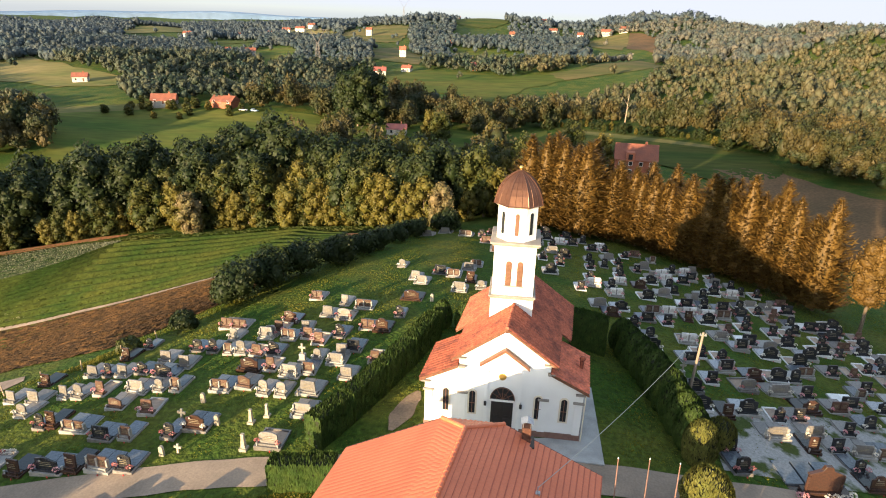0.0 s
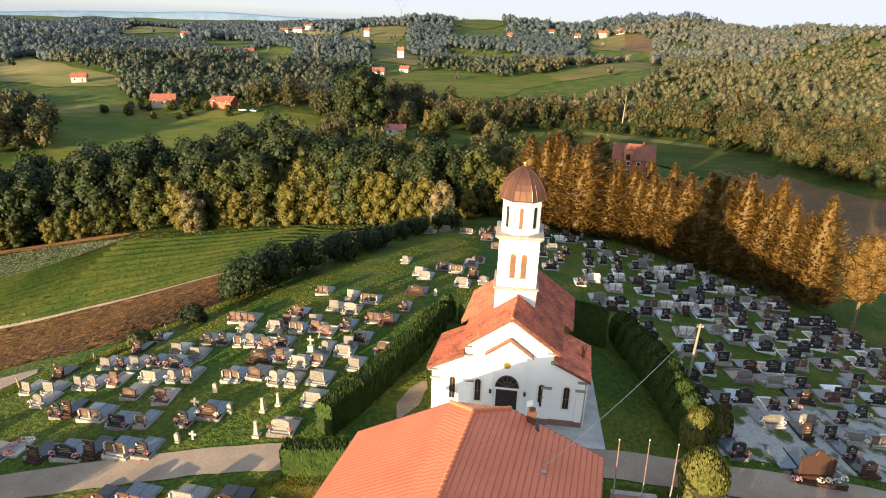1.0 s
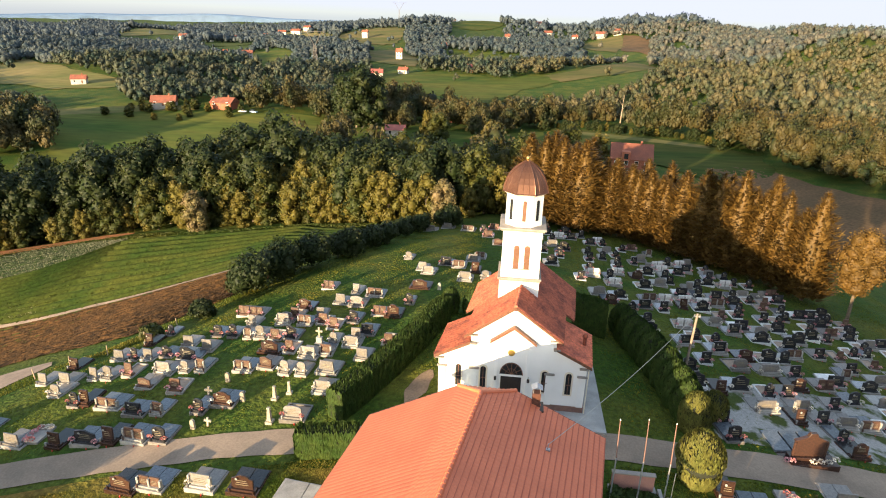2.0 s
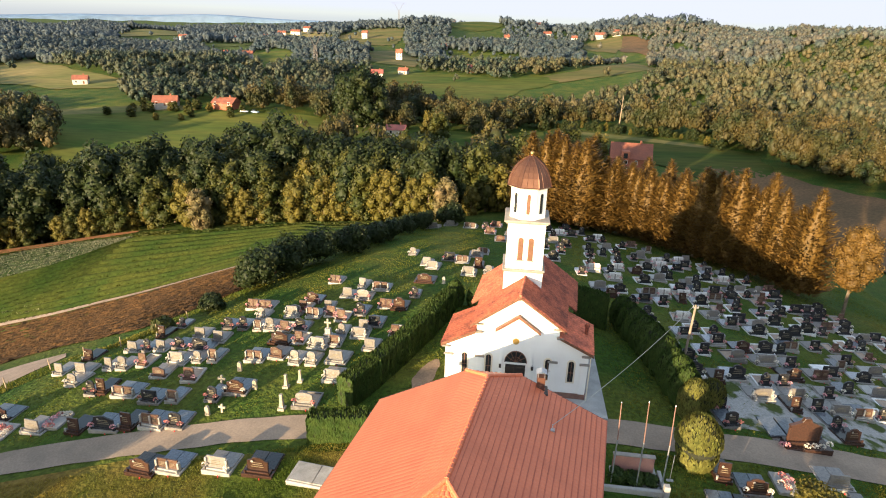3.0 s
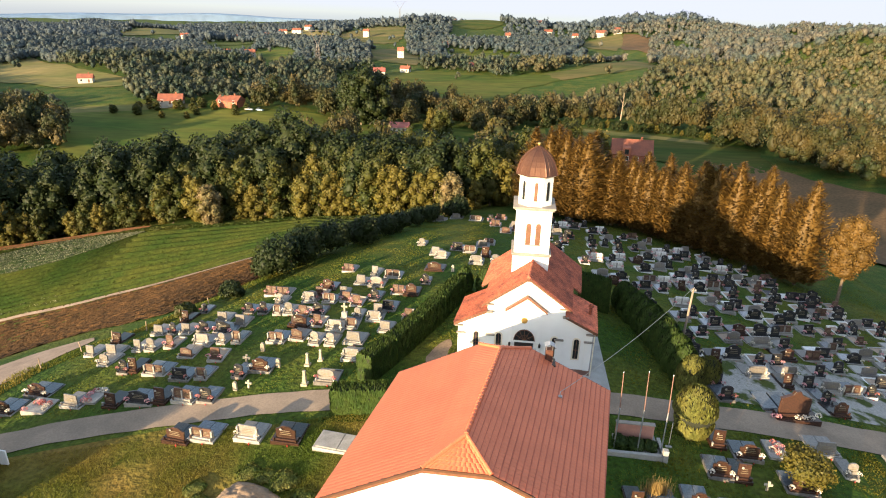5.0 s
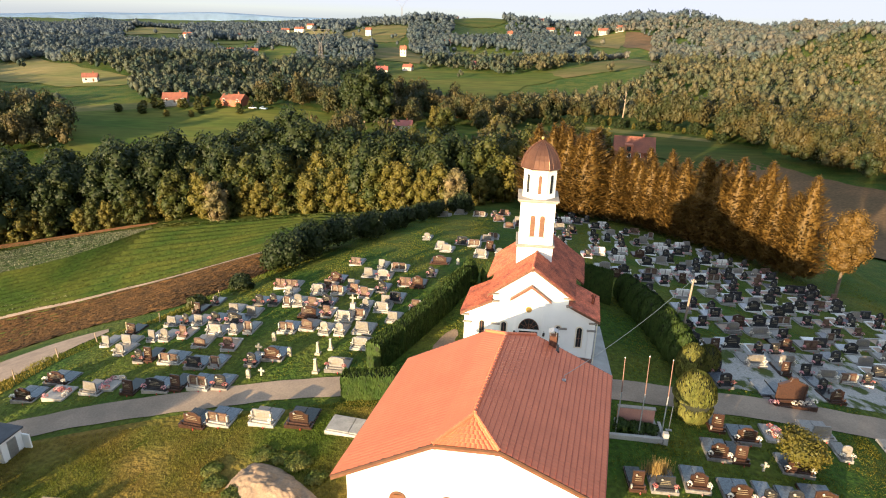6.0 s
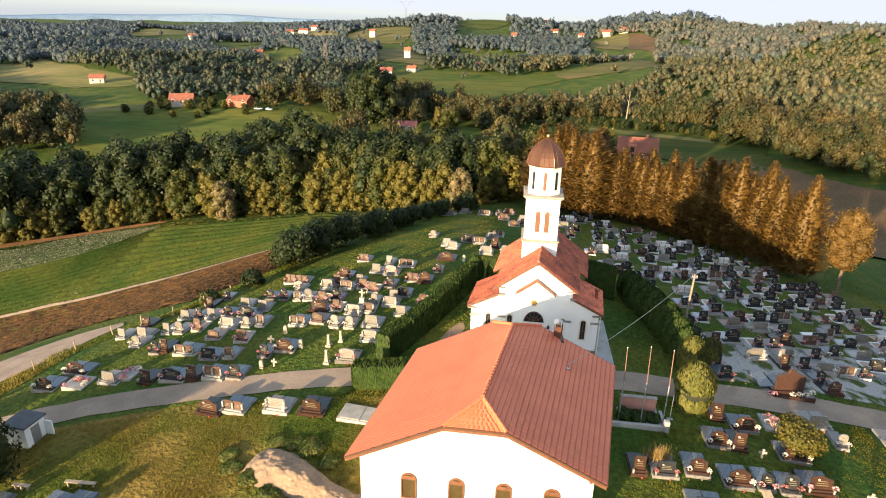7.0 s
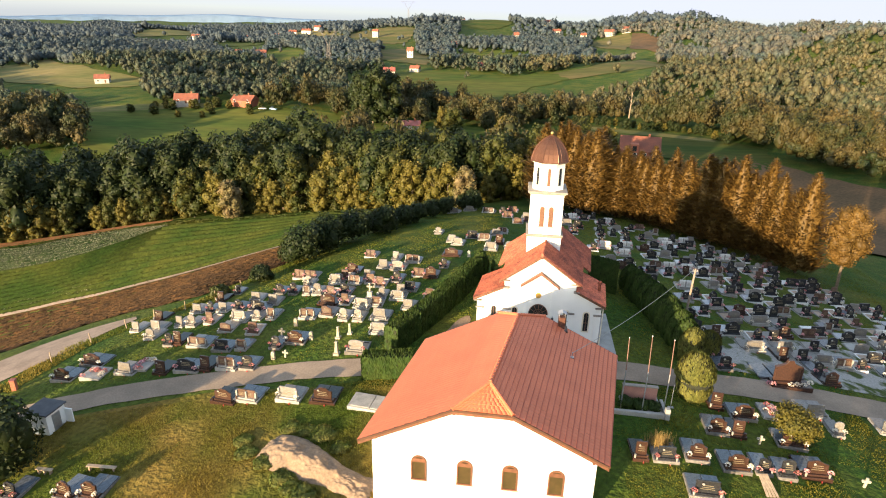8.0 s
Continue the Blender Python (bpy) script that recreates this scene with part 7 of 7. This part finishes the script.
for i, (b, dist, w) in enumerate(((-29.5, 1300, 22), (-27.5, 1250, 16), (-25.6, 1320, 20), (-21.4, 1400, 22), (-20.2, 1380, 26), (-19.2, 1420, 20), (-7.6, 1350, 20), (-6.2, 1400, 16), (1.5, 1300, 16), (-11, 700, 9), (-1.2, 980, 10), (4.8, 1080, 12))):
    x, y = -2 + dist * math.sin(radians(b)), -45 + dist * math.cos(radians(b))
    house(x, y, w * 0.75, w * 0.5, 5, 4, 9 * math.sin(i * 7), M["plaster_cream"], M["tile_house"], "pale farmhouse with a red roof on the ridge", 2, 3.5)
# the brick house behind the larches
bh = house(40.5, 172, 13.5, 10, 5.8, 4.6, -6, M["brick"], M["tile_house"], "red brick house with a steep red roof and dormer", 2, 3.2)
part("dormer", boxed(-3.4, -0.6, -5.6, -1.0, 5.2, 8.2), M["brick"], bh)
part("dormer_window", boxed(-2.7, -1.3, -5.66, -5.6, 5.8, 7.6), M["glass"], bh)


def pylon(x, y, h, arms):
    """A lattice power pylon."""
    p = empty("pylon", pose(x, y, gz(x, y)), "grey steel lattice power pylon above the trees", "pylon", "pylons")
    bm = bmesh.new()
    for s in (-1, 1):
        for t in (-1, 1):
            tube(bm, (s * 2.6, t * 2.6, 0), (s * 0.8, t * 0.8, h * 0.7), 0.16, seg=4)
            tube(bm, (s * 0.8, t * 0.8, h * 0.7), (s * arms, t * 0.3, h), 0.13, seg=4)
    for k in range(6):
        z0, z1 = h * 0.7 * k / 6, h * 0.7 * (k + 1) / 6
        a, b = 2.6 - 1.8 * k / 6, 2.6 - 1.8 * (k + 1) / 6
        for t in (-1, 1):
            tube(bm, (-a, t * a, z0), (b, t * b, z1), 0.09, seg=4)
            tube(bm, (a, t * a, z0), (-b, t * b, z1), 0.09, seg=4)
    part("mast", bm, M["dull_steel"], p)
    bm = bmesh.new()
    tube(bm, (-arms * 1.5, 0, h), (arms * 1.5, 0, h), 0.16, seg=4)
    tube(bm, (-arms * 1.5, 0, h), (0, 0, h * 0.88), 0.1, seg=4)
    tube(bm, (arms * 1.5, 0, h), (0, 0, h * 0.88), 0.1, seg=4)
    part("crossarm", bm, M["dull_steel"], p)


def parked_car(x, y, turn, paint, label):
    """A small parked car: lower body, cabin, windows and wheels."""
    c = empty("parked_car", pose(x, y, gz(x, y) + 0.4, 0, 0, turn), label, "car", "parked cars")
    bm = prism([(-2.1, 0.35), (2.1, 0.35), (2.15, 0.8), (1.1, 0.95), (-1.9, 0.98), (-2.15, 0.8)], -0.85, 0.85)
    bmesh.ops.bevel(bm, geom=list(bm.edges), offset=0.08, segments=2, affect="EDGES")
    part("body", bm, paint, c)
    bm = prism([(-1.75, 0.95), (1.0, 0.95), (0.35, 1.5), (-1.35, 1.5)], -0.74, 0.74)
    bmesh.ops.bevel(bm, geom=list(bm.edges), offset=0.06, segments=2, affect="EDGES")
    part("cabin", bm, M["glass"], c, "dark glazed cabin")
    part("roof", boxed(-1.3, 0.32, -0.68, 0.68, 1.495, 1.54, bevel=0.02), paint, c)
    for xx in (-1.3, 1.35):
        for yy in (-0.8, 0.8):
            part("wheel", tube(bmesh.new(), (xx, yy - 0.1, 0.32), (xx, yy + 0.1, 0.32), 0.32, 0.32, 14), M["felt"], c)


parked_car(-145.6, 262, 8, mat("white_car_paint", (0.75, 0.75, 0.74), (0.7, 0.7, 0.69), 1, 0.3, 0, 9, 0.03), "white car parked at the farm's edge")
parked_car(-139.8, 262.5, -14, mat("pale_blue_car_paint", (0.35, 0.48, 0.58), (0.33, 0.45, 0.55), 1, 0.3, 0, 9, 0.03), "pale blue car parked at the farm's edge")
pylon(-180.7, 487.6, 36, 6.5)
pylon(-300, 1480, 58, 12)
p = empty("dead_tree", pose(56.4, 297.3, gz(56.4, 297.3)), "bare pale dead tree in the valley wood", "tree")
part("trunk", tube(bmesh.new(), (0, 0, 0), (0.4, 0, 17), 0.4, 0.1), M["plank"], p)
bm = bmesh.new()
for a, z in ((0.5, 9), (2.6, 11), (4.4, 12.5), (1.7, 13.5)):
    tube(bm, (0.3, 0, z), (0.3 + 2.2 * math.cos(a), 2.2 * math.sin(a), z + 3), 0.14, 0.04, 5)
part("limb", bm, M["pole"], p)


# ---- grass ----
M["blades"] = leaf_mat("grass_blades", (0.09, 0.125, 0.012), (0.19, 0.165, 0.02), 0.2, 0.16, 0.4)
M["straw"] = leaf_mat("dry_grass_blades", (0.09, 0.13, 0.014), (0.27, 0.19, 0.036), 0.12, 0.1, 0.4)


def tufts(name, n, x0, x1, y0, y1, low, high, wide, material, label, seed, where):
    """Blades of grass in small fans, scattered over open ground."""
    rng = np.random.default_rng(seed)
    x, y = rng.uniform(x0, x1, n), rng.uniform(y0, y1, n)
    keep = where(x, y)
    for gx, gy in grave_places:
        keep &= ~((np.abs(x - gx) < 1.25) & (y > gy - 0.6) & (y < gy + 2.3))
    road = np.array([(-62, -20), (-46.1, -13.8), (-36.7, -10.1), (-22.3, -6.6), (-8, -4.8), (8.1, -3.7), (17.4, -3.1), (32.9, -1.8), (70, 4)])
    keep &= np.abs(y - np.interp(x, road[:, 0], road[:, 1])) > 1.9
    keep &= ~((x > HALL_X - 8.6 + HALL_K * (y + 15.1)) & (x < HALL_X + 8.4 + HALL_K * (y + 15.1)) & (y > -22.5) & (y < -8))
    keep &= ~((x > -6.6) & (x < 8.1) & (y > -2.6) & (y < 15))
    x, y = x[keep], y[keep]
    n = len(x)
    h = rng.uniform(low, high, n) * (0.7 + 0.5 * np.sin(x * 0.7) * np.cos(y * 0.6) ** 2)
    a = rng.uniform(0, 2 * np.pi, n)
    t = np.stack([np.cos(a), np.sin(a), np.zeros(n)], 1)
    lean = np.stack([rng.normal(0, 0.35, n), rng.normal(0, 0.35, n), np.ones(n)], 1)
    p = np.stack([x, y, ground(x, y) - 0.03], 1)
    w = wide * rng.uniform(0.6, 1.3, (n, 1))
    q = np.stack([p - t * w * 0.5, p + t * w * 0.5, p + t * w * 0.2 + lean * h[:, None]], 1).reshape(-1, 3)
    return tagged(mesh_np(name, q, np.arange(3 * n).reshape(n, 3), material), label, "grass", kind="stuff")


M["rough_grass"] = mat("rough_dry_grass", (0.072, 0.092, 0.0128), (0.208, 0.132, 0.032), 0.1, 0.9, 1.0, 2.5, 0.35, gloss=0.1, deep=0.3)
field("rough_meadow", [(-110, -110), (-40, -110), (20, -110), (60, -110)], [(-66, -23.2), (-46, -15.6), (-29, -10.2), (-11.5, -8.2), (-10, -21), (3, -23), (20, -26)], 160, 90, M["rough_grass"], "rough yellowing grass below the lane", "grass", 0.03, 0, 0, 0.015)


def lawn(x, y):
    k = (x > -48) & (y > -7 + 0.2 * x * (x < 0))
    edge = np.interp(y, [-10, 7, 10, 16, 22, 34, 60], [-54, -49, -43, -39, -36, -33, -22])
    return k & (x > edge)


tufts("grass", 260000, -56, 64, -9, 70, 0.05, 0.16, 0.2, M["blades"], "short green grass between the graves", 41, lawn)
tufts("tall_grass", 330000, -56, -8, -32, -3, 0.08, 0.26, 0.1, M["straw"], "tall dry yellowing grass below the lane", 42, lambda x, y: (y < -9 + 0.25 * (x + 20)) & ~((x > -23) & (x < -11) & (np.abs(y + 16.4 + 0.43 * (x + 22.5)) < 1.6)))
tufts("tall_grass", 100000, 6.5, 44, -32, -4, 0.06, 0.2, 0.12, M["blades"], "rough green grass beside the hall", 43, lambda x, y: x > -200)
tufts("tall_grass", 60000, -60, -34, -10, 30, 0.15, 0.45, 0.12, M["straw"], "weedy grass verge beside the ploughed field", 44, lambda x, y: np.abs(x - np.interp(y, [-10, 0, 7, 10, 16, 22, 34], [-52.3, -51, -47, -43.5, -40, -37, -33.5])) < 1.5)


def drilled(n, low, high, rows, material, label, seed, h0, h1, wide):
    """Crop plants standing in drill rows along the field."""
    rng = np.random.default_rng(seed)
    u = rng.integers(0, 600, n)
    v = (rng.integers(0, rows, n) + 0.25 + rng.normal(0, 0.13, n)) / rows
    a, b = sample(low, 600)[u], sample(high, 600)[u]
    p = a + (b - a) * v[:, None] + rng.normal(0, 0.15, (n, 2))
    q = rng.uniform(0, 6.28, n)
    t = np.stack([np.cos(q), np.sin(q), np.zeros(n)], 1)
    base = np.stack([p[:, 0], p[:, 1], ground(p[:, 0], p[:, 1]) + 0.2], 1)
    h = rng.uniform(h0, h1, (n, 1))
    up = np.stack([rng.normal(0, 0.3, n), rng.normal(0, 0.3, n), np.ones(n)], 1) * h
    w = wide * rng.uniform(0.6, 1.3, (n, 1))
    V = np.stack([base - t * w, base + t * w, base + t * w * 1.3 + up, base - t * w * 1.2 + up * 0.8], 1).reshape(-1, 3)
    return tagged(mesh_np("crop", V, np.arange(4 * n).reshape(n, 4), material), label, "crop", kind="stuff")


M["crop_leaves"] = leaf_mat("crop_leaves", (0.03519, 0.06412, 0.008602), (0.0782, 0.08446, 0.01486), 0.25, 0.1, 0.4)
drilled(56000, [(x, y + 1.4) for x, y in EDGE], MID, 11, M["crop_leaves"], "young green crop in drill rows", 61, 0.06, 0.2, 0.2)
drilled(9000, WEEDS + [(-73, 89.6), (-50, 91.1), (-34, 74)], CROP_TOP, 7, M["crop_leaves"], "green meadow grass along the wood", 62, 0.2, 0.5, 0.28)
M["white_flowers"] = leaf_mat("pale_flower_heads", (0.1105, 0.1235, 0.065), (0.221, 0.2145, 0.143), 0.25, 0.4, 0.3)
drilled(9000, MID[:7], WEEDS, 9, M["white_flowers"], "pale wild flowers in a broad strip", 63, 0.2, 0.4, 0.045)
drilled(500, [(-124, 46.5), (-112, 48.5), (-95, 51.5)], [(-124, 53), (-110, 56), (-95, 57)], 5, M["white_flowers"], "pale wild flowers at the field's corner", 64, 0.2, 0.4, 0.045)
drape("bare_earth", [(-8.6, -1.6), (-8.2, 1.0), (-7.4, 3.6), (-6.9, 5.2)], [0.4, 1.8, 1.4, 0.3], M["sand"], "worn bare patch in the church lawn", "ground", 0.05, 0.5)
